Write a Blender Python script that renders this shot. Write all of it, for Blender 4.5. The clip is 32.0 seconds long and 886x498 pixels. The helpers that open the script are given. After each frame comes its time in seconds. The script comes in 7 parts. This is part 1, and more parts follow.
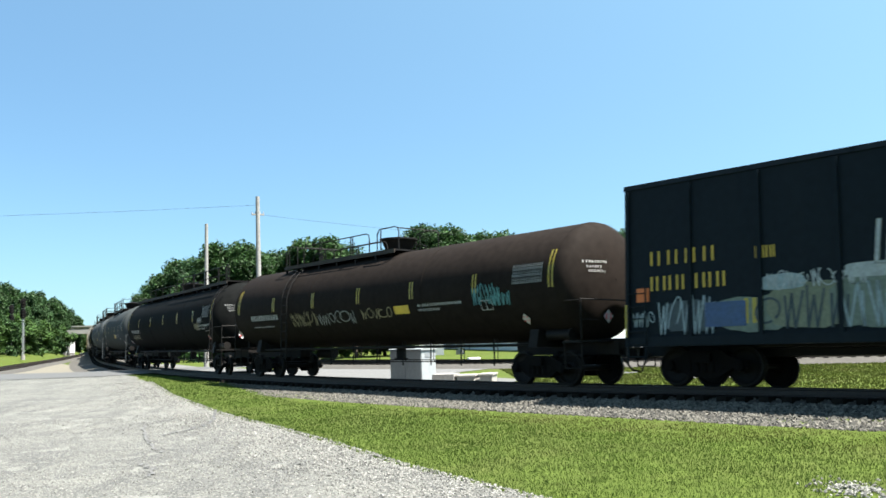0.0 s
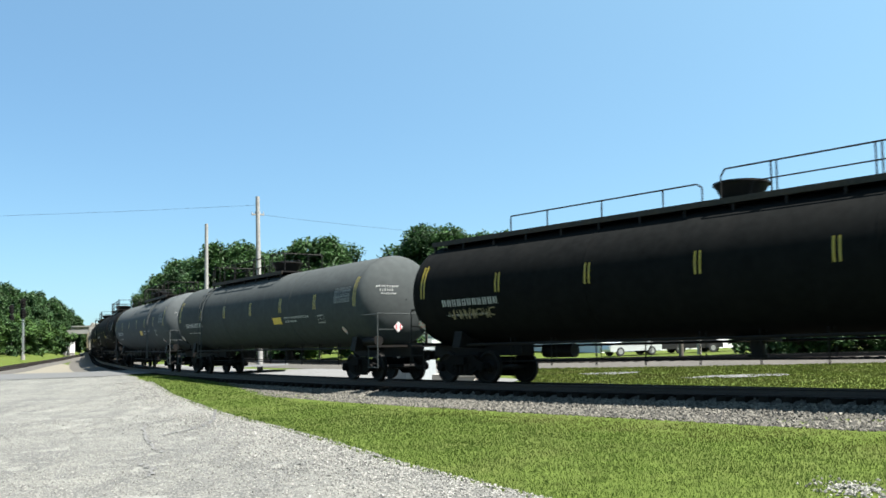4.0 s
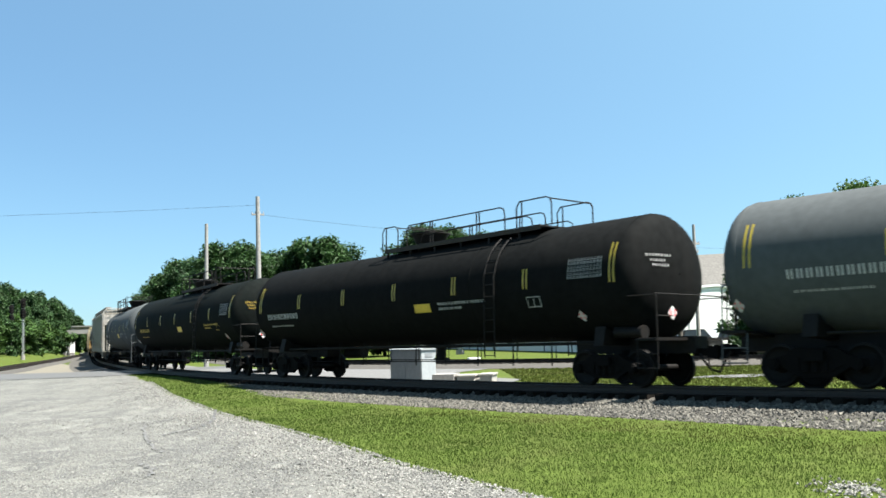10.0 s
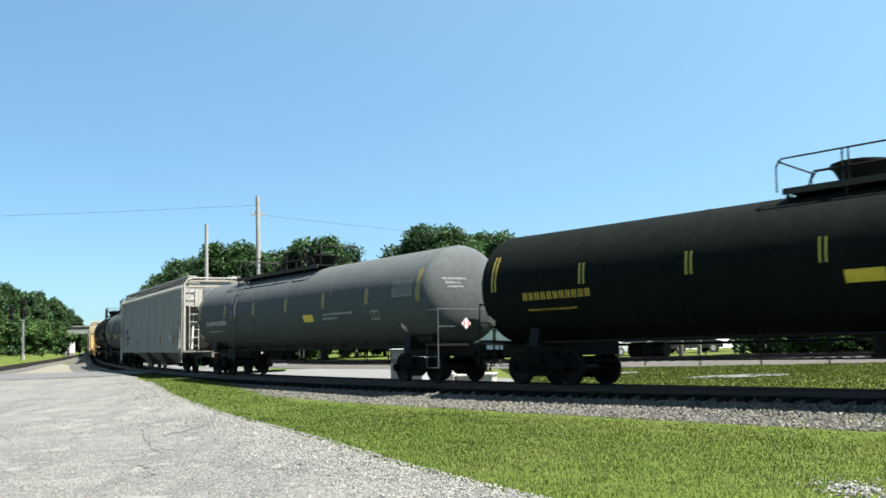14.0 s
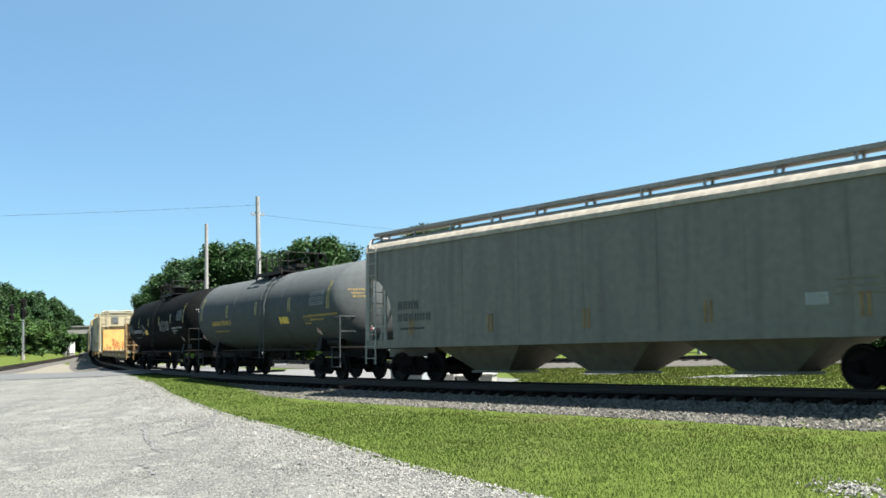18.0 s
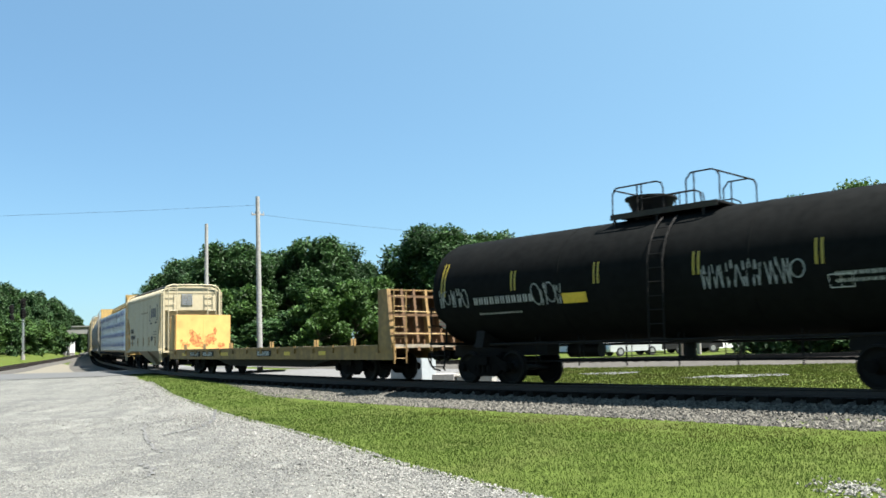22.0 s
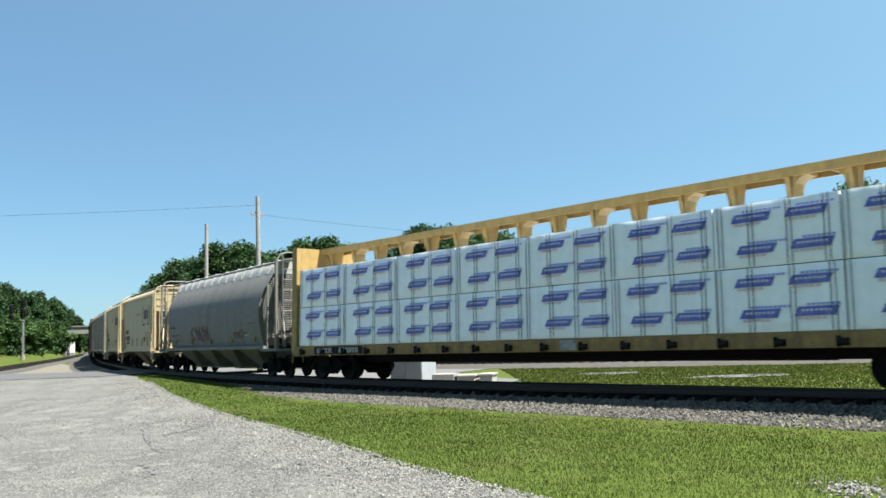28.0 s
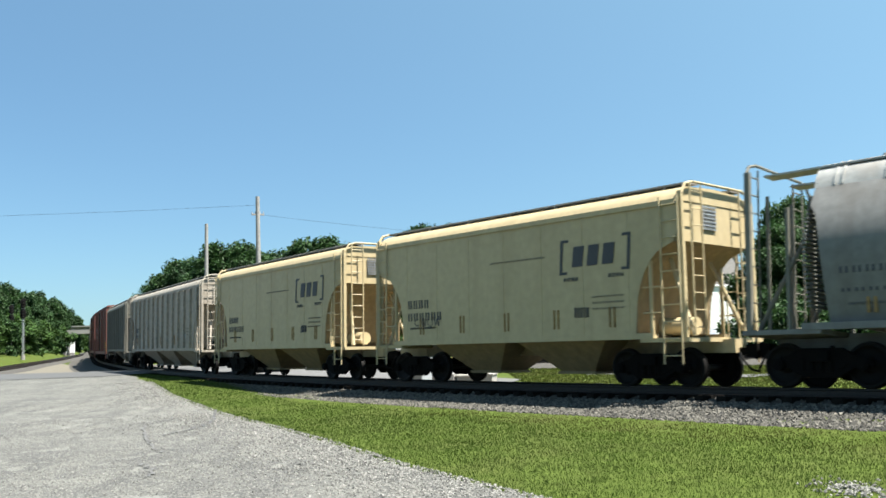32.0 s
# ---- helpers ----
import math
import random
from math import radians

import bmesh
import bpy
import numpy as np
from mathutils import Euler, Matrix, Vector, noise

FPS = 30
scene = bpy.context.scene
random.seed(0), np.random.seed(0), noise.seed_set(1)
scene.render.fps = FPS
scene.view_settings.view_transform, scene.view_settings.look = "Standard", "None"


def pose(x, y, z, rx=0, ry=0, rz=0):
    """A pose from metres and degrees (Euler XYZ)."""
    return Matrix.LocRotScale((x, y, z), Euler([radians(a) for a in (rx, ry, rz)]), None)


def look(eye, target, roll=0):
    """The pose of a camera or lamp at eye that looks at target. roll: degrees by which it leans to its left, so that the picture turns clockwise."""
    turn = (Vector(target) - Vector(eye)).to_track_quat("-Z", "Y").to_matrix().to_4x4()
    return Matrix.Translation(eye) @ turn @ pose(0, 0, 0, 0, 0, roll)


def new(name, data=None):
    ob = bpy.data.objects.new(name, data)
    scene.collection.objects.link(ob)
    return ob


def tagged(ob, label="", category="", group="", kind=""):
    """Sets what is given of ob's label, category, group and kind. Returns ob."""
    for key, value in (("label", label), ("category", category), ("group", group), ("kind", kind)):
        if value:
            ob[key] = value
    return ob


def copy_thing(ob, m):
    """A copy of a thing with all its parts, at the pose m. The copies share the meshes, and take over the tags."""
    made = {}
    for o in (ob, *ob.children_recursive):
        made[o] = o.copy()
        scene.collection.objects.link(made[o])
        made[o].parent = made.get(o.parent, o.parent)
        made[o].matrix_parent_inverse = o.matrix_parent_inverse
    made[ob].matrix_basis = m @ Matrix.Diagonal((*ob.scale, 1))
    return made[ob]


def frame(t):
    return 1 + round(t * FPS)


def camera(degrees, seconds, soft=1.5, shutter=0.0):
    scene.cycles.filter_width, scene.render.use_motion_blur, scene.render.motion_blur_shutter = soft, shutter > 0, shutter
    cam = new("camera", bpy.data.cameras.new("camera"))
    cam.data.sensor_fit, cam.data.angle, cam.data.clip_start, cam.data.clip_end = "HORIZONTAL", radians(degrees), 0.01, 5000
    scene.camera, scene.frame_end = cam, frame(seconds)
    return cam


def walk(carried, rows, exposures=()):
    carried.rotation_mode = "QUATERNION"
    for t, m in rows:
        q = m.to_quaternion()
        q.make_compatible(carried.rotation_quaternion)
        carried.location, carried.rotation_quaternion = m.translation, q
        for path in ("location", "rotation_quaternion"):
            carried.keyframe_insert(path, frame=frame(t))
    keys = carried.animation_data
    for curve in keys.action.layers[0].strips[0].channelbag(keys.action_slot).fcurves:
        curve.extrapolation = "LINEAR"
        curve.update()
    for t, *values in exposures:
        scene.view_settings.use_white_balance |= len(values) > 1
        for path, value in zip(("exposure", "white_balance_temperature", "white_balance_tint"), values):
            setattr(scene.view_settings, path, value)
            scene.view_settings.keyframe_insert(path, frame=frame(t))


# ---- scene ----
cam = camera(52.43, 32.0, soft=1.6, shutter=0.2)
EYE = pose(0, 0, 1.468, 90 + 5.517, 0, 0) @ pose(0, 0, 0, 0, 0, -2.007)
walk(cam, [(0.0, EYE), (32.0, EYE)], exposures=[(0.0, 2.23), (5.0, 2.10), (19.0, 2.10), (22.0, 2.08), (23.5, 1.98), (25.0, 1.73), (28.0, 1.88), (32.0, 1.90)])

# ---- daylight ----
SUN_ELEVATION, SUN_AZIMUTH = radians(63), radians(112)      # azimuth clockwise from +y
world = bpy.data.worlds.new("sky")
scene.world = world
world.use_nodes = True
sky = world.node_tree.nodes.new("ShaderNodeTexSky")
sky.sky_type, sky.sun_disc = "NISHITA", False
sky.sun_elevation, sky.sun_rotation = SUN_ELEVATION, SUN_AZIMUTH
sky.altitude, sky.air_density, sky.dust_density, sky.ozone_density = 800, 1.0, 0.8, 1.5
clear = world.node_tree.nodes.new("ShaderNodeMix")
clear.data_type, clear.blend_type = "RGBA", "MULTIPLY"
clear.inputs[0].default_value, clear.inputs[7].default_value = 1.0, (0.81, 1.21, 1.45, 1)      # a clear humid summer blue
haze = world.node_tree.nodes.new("ShaderNodeGamma")
haze.inputs[1].default_value = 0.65
world.node_tree.links.new(sky.outputs[0], haze.inputs[0])
world.node_tree.links.new(haze.outputs[0], clear.inputs[6])
# paler towards the sun, as summer haze is
wn, wl = world.node_tree.nodes, world.node_tree.links
where, toward, lift, least, falloff, glow, total = (wn.new("ShaderNode" + k) for k in ("TexCoord", "VectorMath", "Math", "Math", "Math", "Mix", "Mix"))
toward.operation, least.operation, falloff.operation = "DOT_PRODUCT", "MINIMUM", "POWER"
toward.inputs[1].default_value = (math.sin(SUN_AZIMUTH) * math.cos(SUN_ELEVATION), math.cos(SUN_AZIMUTH) * math.cos(SUN_ELEVATION), math.sin(SUN_ELEVATION))
least.inputs[1].default_value, falloff.inputs[1].default_value = 0.5, 1.4
least.use_clamp = True
glow.data_type = total.data_type = "RGBA"
total.blend_type = "ADD"
total.inputs[0].default_value = 1.0
glow.inputs[6].default_value, glow.inputs[7].default_value = (0, 0, 0, 1), (1.65, 2.55, 2.35, 1)
wl.new(where.outputs["Generated"], toward.inputs[0])
lift.operation = "ADD"
lift.inputs[1].default_value = 0.15
wl.new(toward.outputs["Value"], lift.inputs[0])
wl.new(lift.outputs[0], least.inputs[0])
wl.new(least.outputs[0], falloff.inputs[0])
wl.new(falloff.outputs[0], glow.inputs[0])
wl.new(clear.outputs[2], total.inputs[6])
wl.new(glow.outputs[2], total.inputs[7])
wl.new(total.outputs[2], wn["Background"].inputs[0])
world.node_tree.nodes["Background"].inputs[1].default_value = 0.05
sun = new("sun", bpy.data.lights.new("sun", "SUN"))
sun.data.energy, sun.data.angle, sun.data.color = 5.0, radians(0.53), (1.0, 0.975, 0.91)
sun_way = Vector((math.sin(SUN_AZIMUTH) * math.cos(SUN_ELEVATION), math.cos(SUN_AZIMUTH) * math.cos(SUN_ELEVATION), math.sin(SUN_ELEVATION)))
sun.matrix_world = look(tuple(sun_way * 200), (0, 0, 0))


# ---- materials ----
def material(name, colour, rough=0.7, metal=0.0, grain=8.0, vary=0.25, stain=0.0, stain_colour=(0.05, 0.035, 0.025), stain_size=0.8,
             bump=0.15, per_object=0.0, per_island=0.0, streaks=False, spec=0.5, sheen=0.0, through_light=0.0, edge=(0.45, 0.75)):
    """A node material: base colour with grain, larger stains or downward streaks, and fine relief, in metres."""
    m = bpy.data.materials.new(name)
    m.use_nodes = True
    nt = m.node_tree
    N, Lk = nt.nodes, nt.links
    b = N["Principled BSDF"]
    tc = N.new("ShaderNodeTexCoord")
    n1 = N.new("ShaderNodeTexNoise")
    n1.inputs["Scale"].default_value, n1.inputs["Detail"].default_value = grain, 6
    Lk.new(tc.outputs["Object"], n1.inputs["Vector"])
    ramp = N.new("ShaderNodeMapRange")
    ramp.inputs[1].default_value, ramp.inputs[2].default_value = 0.3, 0.7
    ramp.inputs[3].default_value, ramp.inputs[4].default_value = 1 - vary, 1 + vary
    Lk.new(n1.outputs["Fac"], ramp.inputs[0])
    mul = N.new("ShaderNodeVectorMath")
    mul.operation = "SCALE"
    mul.inputs[0].default_value = colour
    Lk.new(ramp.outputs[0], mul.inputs["Scale"])
    out = mul.outputs[0]
    if stain > 0:
        n2 = N.new("ShaderNodeTexNoise")
        n2.inputs["Scale"].default_value, n2.inputs["Detail"].default_value = 1 / stain_size, 5
        mp = N.new("ShaderNodeMapping")
        if streaks:
            mp.inputs["Scale"].default_value = (3.0, 3.0, 0.25)
        Lk.new(tc.outputs["Object"], mp.inputs["Vector"])
        Lk.new(mp.outputs[0], n2.inputs["Vector"])
        r2 = N.new("ShaderNodeMapRange")
        r2.inputs[1].default_value, r2.inputs[2].default_value, r2.inputs[4].default_value = *edge, stain
        Lk.new(n2.outputs["Fac"], r2.inputs[0])
        mix = N.new("ShaderNodeMix")
        mix.data_type = "RGBA"
        Lk.new(r2.outputs[0], mix.inputs[0])
        Lk.new(out, mix.inputs[6])
        mix.inputs[7].default_value = (*stain_colour, 1)
        out = mix.outputs[2]
    if per_object or per_island:
        src = N.new("ShaderNodeObjectInfo" if per_object else "ShaderNodeNewGeometry")
        r3 = N.new("ShaderNodeMapRange")
        amount = per_object or per_island
        r3.inputs[3].default_value, r3.inputs[4].default_value = 1 - amount, 1 + amount
        Lk.new(src.outputs["Random" if per_object else "Random Per Island"], r3.inputs[0])
        m2 = N.new("ShaderNodeVectorMath")
        m2.operation = "SCALE"
        Lk.new(out, m2.inputs[0])
        Lk.new(r3.outputs[0], m2.inputs["Scale"])
        out = m2.outputs[0]
    Lk.new(out, b.inputs["Base Color"])
    b.inputs["Roughness"].default_value, b.inputs["Metallic"].default_value = rough, metal
    b.inputs["Specular IOR Level"].default_value = spec
    b.inputs["Sheen Weight"].default_value, b.inputs["Sheen Roughness"].default_value = sheen, 0.5
    if through_light:                        # thin leaves let some light through
        tl, mx = N.new("ShaderNodeBsdfTranslucent"), N.new("ShaderNodeMixShader")
        Lk.new(out, tl.inputs["Color"])
        mx.inputs[0].default_value = through_light
        Lk.new(b.outputs[0], mx.inputs[1])
        Lk.new(tl.outputs[0], mx.inputs[2])
        Lk.new(mx.outputs[0], N["Material Output"].inputs["Surface"])
    if bump:
        bp = N.new("ShaderNodeBump")
        bp.inputs["Strength"].default_value, bp.inputs["Distance"].default_value = bump, 0.02
        Lk.new(n1.outputs["Fac"], bp.inputs["Height"])
        Lk.new(bp.outputs[0], b.inputs["Normal"])
    return m


# ---- mesh building ----
class Shape:
    """Collects pieces of one mesh."""

    def __init__(self):
        self.v, self.f = [], []

    def add(self, verts, faces):
        k = len(self.v)
        self.v += [tuple(p) for p in verts]
        self.f += [tuple(k + i for i in q) for q in faces]
        return self

    def box(self, x0, x1, y0, y1, z0, z1, m=None):
        c = [(x, y, z) for z in (z0, z1) for y in (y0, y1) for x in (x0, x1)]
        if m is not None:
            c = [m @ Vector(p) for p in c]
        return self.add(c, [(0, 2, 3, 1), (4, 5, 7, 6), (0, 1, 5, 4), (2, 6, 7, 3), (0, 4, 6, 2), (1, 3, 7, 5)])

    def cyl(self, a, b, r, n=10, r2=None, caps=True):
        a, b = Vector(a), Vector(b)
        q = (b - a).to_track_quat("Z", "Y")
        r2 = r if r2 is None else r2
        ring = [Vector((math.cos(2 * math.pi * i / n), math.sin(2 * math.pi * i / n), 0)) for i in range(n)]
        vs = [a + q @ (p * r) for p in ring] + [b + q @ (p * r2) for p in ring]
        fs = [(i, (i + 1) % n, n + (i + 1) % n, n + i) for i in range(n)]
        if caps:
            fs += [tuple(range(n - 1, -1, -1)), tuple(range(n, 2 * n))]
        return self.add(vs, fs)

    def tube(self, pts, r, n=6):
        for a, b in zip(pts[:-1], pts[1:]):
            self.cyl(a, b, r, n)
        return self

    def prism(self, poly, axis, a, b):
        """A polygon swept along an axis from a to b; the polygon lies in the two other axes, in order."""
        def put(u, w, t):
            return {"x": (t, u, w), "y": (u, t, w), "z": (u, w, t)}[axis]
        n = len(poly)
        vs = [put(u, w, a) for u, w in poly] + [put(u, w, b) for u, w in poly]
        fs = [(i, (i + 1) % n, n + (i + 1) % n, n + i) for i in range(n)] + [tuple(range(n - 1, -1, -1)), tuple(range(n, 2 * n))]
        return self.add(vs, fs)

    def lathe(self, profile, n, zc, x_axis=True):
        """Turned about the x axis at height zc: profile of (x, r)."""
        vs, fs = [], []
        for x, r in profile:
            for i in range(n):
                t = 2 * math.pi * i / n
                vs.append((x, r * math.cos(t), zc + r * math.sin(t)))
        for k in range(len(profile) - 1):
            for i in range(n):
                j = (i + 1) % n
                fs.append((k * n + i, k * n + j, (k + 1) * n + j, (k + 1) * n + i))
        return self.add(vs, fs)

    def loft(self, rings, close=True):
        n = len(rings[0])
        vs = [p for r in rings for p in r]
        fs = [(k * n + i, k * n + (i + 1) % n, (k + 1) * n + (i + 1) % n, (k + 1) * n + i) for k in range(len(rings) - 1) for i in range(n)]
        if close:
            fs += [tuple(range(n - 1, -1, -1)), tuple((len(rings) - 1) * n + i for i in range(n))]
        return self.add(vs, fs)

    def mesh(self, name, mat, smooth=40):
        me = bpy.data.meshes.new(name)
        me.from_pydata(self.v, [], self.f)
        bm = bmesh.new()
        bm.from_mesh(me)
        bmesh.ops.recalc_face_normals(bm, faces=bm.faces)
        bm.to_mesh(me)
        bm.free()
        if mat:
            me.materials.append(mat)
        if smooth:
            me.polygons.foreach_set("use_smooth", [True] * len(me.polygons))
            me.set_sharp_from_angle(angle=radians(smooth))
        me.update()
        return me


def part(name, shape, mat, parent, label="", smooth=40):
    me = shape if isinstance(shape, bpy.types.Mesh) else shape.mesh(name, mat, smooth)
    ob = new(name, me)
    ob.parent = parent
    if label:
        tagged(ob, label)
    return ob


def plain(name, shape, mat, label, category, group="", kind="", smooth=40):
    """A thing that is one mesh."""
    return tagged(new(name, shape.mesh(name, mat, smooth)), label, category, group, kind)


def thing(name, label, category, group="", at=None):
    ob = new(name)
    ob.empty_display_size = 0.3
    if at is not None:
        ob.matrix_world = at
    return tagged(ob, label, category, group)


def rough_grid(shape, x0, x1, y0, y1, step, height):
    nx, ny = int((x1 - x0) / step) + 1, int((y1 - y0) / step) + 1
    vs = [(x0 + i * step, y0 + j * step, height(x0 + i * step, y0 + j * step)) for j in range(ny) for i in range(nx)]
    fs = [(j * nx + i, j * nx + i + 1, (j + 1) * nx + i + 1, (j + 1) * nx + i) for j in range(ny - 1) for i in range(nx - 1)]
    return shape.add(vs, fs)


# ---- the line of the track: s in metres along it, towards the way of travel ----
BEND_AT = (-400, -105, -75, -58, -45, -30, -18, -6, 6, 30, 60, 400)
BEND = (0, 0, 0.00215, -0.00085, 0.00492, 0.00527, 0.00619, 0.00901, -0.0002, 0.0009, 0, 0)
CANT_AT, CANT = (-70, -40, -15, 0, 15, 60), (0, 0.52, 1.37, 1.93, 5.7, 2.0)
S_GRID = np.arange(-520, 420.5, 0.5)
_k = np.interp(S_GRID, BEND_AT, BEND)
_th = np.concatenate([[0], np.cumsum((_k[1:] + _k[:-1]) / 2 * 0.5)])
_zero = int(np.argmin(abs(S_GRID)))
TURN = _th - _th[_zero] - 0.84403
_cx = np.concatenate([[0], np.cumsum((np.cos(TURN[1:]) + np.cos(TURN[:-1])) / 2 * 0.5)])
_cy = np.concatenate([[0], np.cumsum((np.sin(TURN[1:]) + np.sin(TURN[:-1])) / 2 * 0.5)])
TRACK_X, TRACK_Y = _cx - _cx[_zero] + 3.6502, _cy - _cy[_zero] + 24.7994


def rail_point(s, lateral=0.0, z=0.0):
    """A point of the canted track: lateral towards the lot, z above the rail heads."""
    x, y, t = (float(np.interp(s, S_GRID, a)) for a in (TRACK_X, TRACK_Y, TURN))
    c = radians(float(np.interp(s, CANT_AT, CANT)))
    rise = 0.1276 * (min(max(s, -230), 0) / 100) ** 2
    h = z * math.cos(c) + (lateral + 0.75) * math.sin(c) + rise
    w = lateral * math.cos(c) - z * math.sin(c)
    return Vector((x + w * math.sin(t), y - w * math.cos(t), h))


def travelled(t):
    return 9.12904 * (t - 25) + 0.00303 * (t - 25) ** 2


def car_pose(s_mid, half):
    """The pose of a car with its truck centres half before and behind s_mid."""
    a, b = rail_point(s_mid - half), rail_point(s_mid + half)
    fwd = (b - a).normalized()
    left = (rail_point(s_mid, -0.75) - rail_point(s_mid, 0.75)).normalized()
    up = fwd.cross(left).normalized()
    left = up.cross(fwd)
    m = Matrix((fwd, left, up)).transposed().to_4x4()
    m.translation = (a + b) / 2
    return m

# ---- the materials of the place ----
WALK_EDGE = material("dusty_walkway_steel", (0.03, 0.0275, 0.0245), 0.75, 0, 10, 0.3, 0.6, (0.05, 0.036, 0.025), 0.5, spec=0.14)
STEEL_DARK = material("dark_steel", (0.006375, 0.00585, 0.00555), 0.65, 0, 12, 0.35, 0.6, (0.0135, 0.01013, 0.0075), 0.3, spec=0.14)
# truck and wheel steel hold the shade under the cars in near-black colours
TRUCK_STEEL = material("grimy_shaded_cast_steel", (0.003, 0.0027, 0.00255), 0.8, 0, 14, 0.35, 0.6, (0.0066, 0.0048, 0.0036), 0.3, spec=0.08)
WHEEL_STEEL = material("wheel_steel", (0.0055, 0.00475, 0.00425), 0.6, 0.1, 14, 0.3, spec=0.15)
RAIL_RUST = material("rail_steel", (0.021, 0.0144, 0.0108), 0.6, 0.3, 10, 0.3)
TIE_WOOD = material("creosoted_wood", (0.00605, 0.00495, 0.00396), 0.95, 0, 9, 0.4, 0.4, (0.0176, 0.01485, 0.0121), 0.4, per_object=0.3, spec=0.1)
BALLAST = material("ballast_stone", (0.04604, 0.0413, 0.03404), 0.95, 0, 16, 0.5, 0.5, (0.02371, 0.01953, 0.01535), 0.6, bump=0.6)
STONES = material("crushed_stone", (0.0664, 0.0614, 0.0505), 0.9, 0, 30, 0.25, per_island=0.75)


def lot_surface():
    """Worn asphalt under thin pale gravel: grit, blotches, bare dark spots, long wheel wear and hairline cracks."""
    m = material("worn_asphalt_gravel", (0.07177, 0.07072, 0.06218), 0.95, 0, 34, 0.75, 0.6, (0.04504, 0.04488, 0.04102), 1.5, bump=0.8, edge=(0.44, 0.58))
    N, Lk = m.node_tree.nodes, m.node_tree.links
    b = N["Principled BSDF"]
    was = b.inputs["Base Color"].links[0].from_socket
    tc = N.new("ShaderNodeTexCoord")

    def layer(base, scale, detail, stretch, lo, hi, amount, colour, distort=0.0):
        mp, n, r, mix = N.new("ShaderNodeMapping"), N.new("ShaderNodeTexNoise"), N.new("ShaderNodeMapRange"), N.new("ShaderNodeMix")
        mp.inputs["Scale"].default_value = stretch
        mp.inputs["Rotation"].default_value = (0, 0, 0.45)
        n.inputs["Scale"].default_value, n.inputs["Detail"].default_value, n.inputs["Distortion"].default_value = scale, detail, distort
        r.inputs[1].default_value, r.inputs[2].default_value, r.inputs[4].default_value = lo, hi, amount
        mix.data_type = "RGBA"
        mix.inputs[7].default_value = (*colour, 1)
        Lk.new(tc.outputs["Object"], mp.inputs["Vector"])
        Lk.new(mp.outputs[0], n.inputs["Vector"])
        Lk.new(n.outputs["Fac"], r.inputs[0])
        Lk.new(r.outputs[0], mix.inputs[0])
        Lk.new(base, mix.inputs[6])
        return mix.outputs[2]
    out = layer(was, 0.5, 7, (0.6, 1.6, 1), 0.50, 0.60, 0.8, (0.1034, 0.101, 0.08811), 0.3)
    out = layer(out, 0.55, 7, (2.6, 0.5, 1), 0.50, 0.60, 0.85, (0.03837, 0.03809, 0.03531), 0.2)
    out = layer(out, 1.3, 7, (1, 1, 1), 0.60, 0.66, 0.9, (0.1334, 0.1319, 0.1177), 0.3)
    out = layer(out, 11, 4, (1, 1, 1), 0.52, 0.66, 0.7, (0.1334, 0.1309, 0.1161))
    out = layer(out, 27, 2, (1, 1, 1), 0.54, 0.60, 0.85, (0.1535, 0.1497, 0.1345))
    out = layer(out, 21, 2, (1, 1, 1), 0.57, 0.62, 0.85, (0.02669, 0.02652, 0.02421))
    out = layer(out, 16, 3, (1, 1, 1), 0.60, 0.68, 0.6, (0.03336, 0.03231, 0.02958))
    vor, edge, mix = N.new("ShaderNodeTexVoronoi"), N.new("ShaderNodeMapRange"), N.new("ShaderNodeMix")
    vor.feature = "DISTANCE_TO_EDGE"
    vor.inputs["Scale"].default_value, vor.inputs["Randomness"].default_value = 0.22, 1.0
    wob, add = N.new("ShaderNodeTexNoise"), N.new("ShaderNodeVectorMath")
    wob.inputs["Scale"].default_value, wob.inputs["Detail"].default_value = 1.5, 5
    add.operation = "MULTIPLY_ADD"
    add.inputs[1].default_value = (0.5, 0.5, 0)
    Lk.new(tc.outputs["Object"], wob.inputs["Vector"])
    Lk.new(wob.outputs["Color"], add.inputs[0])
    Lk.new(tc.outputs["Object"], add.inputs[2])
    Lk.new(add.outputs[0], vor.inputs["Vector"])
    edge.inputs[1].default_value, edge.inputs[2].default_value = 0.002, 0.008
    edge.inputs[3].default_value, edge.inputs[4].default_value = 0.4, 0.0
    mix.data_type = "RGBA"
    mix.inputs[7].default_value = (0.02662, 0.02532, 0.02206, 1)
    Lk.new(vor.outputs["Distance"], edge.inputs[0])
    Lk.new(edge.outputs[0], mix.inputs[0])
    Lk.new(out, mix.inputs[6])
    Lk.new(mix.outputs[2], b.inputs["Base Color"])
    return m


LOT = lot_surface()
GRAVEL = material("white_gravel", (0.08888, 0.08692, 0.08393), 0.95, 0, 18, 0.35, 0.4, (0.07271, 0.069, 0.06369), 1.2, bump=0.5)
ROAD = material("asphalt", (0.05803, 0.05803, 0.05714), 0.95, 0, 20, 0.3, 0.5, (0.05357, 0.05357, 0.05357), 2.0, bump=0.4)
EARTH = material("grassy_ground", (0.05027, 0.06967, 0.01411), 0.95, 0, 7, 0.3, 0.55, (0.06492, 0.06967, 0.02285), 1.8, bump=0.4, spec=0.05)
BLADE = material("grass_blades", (0.0475, 0.078, 0.0155), 0.9, 0, 1.6, 0.25, 0.6, (0.06, 0.078, 0.0245), 1.5, bump=0, per_island=0.08, through_light=0.5, spec=0.02, edge=(0.47, 0.68))
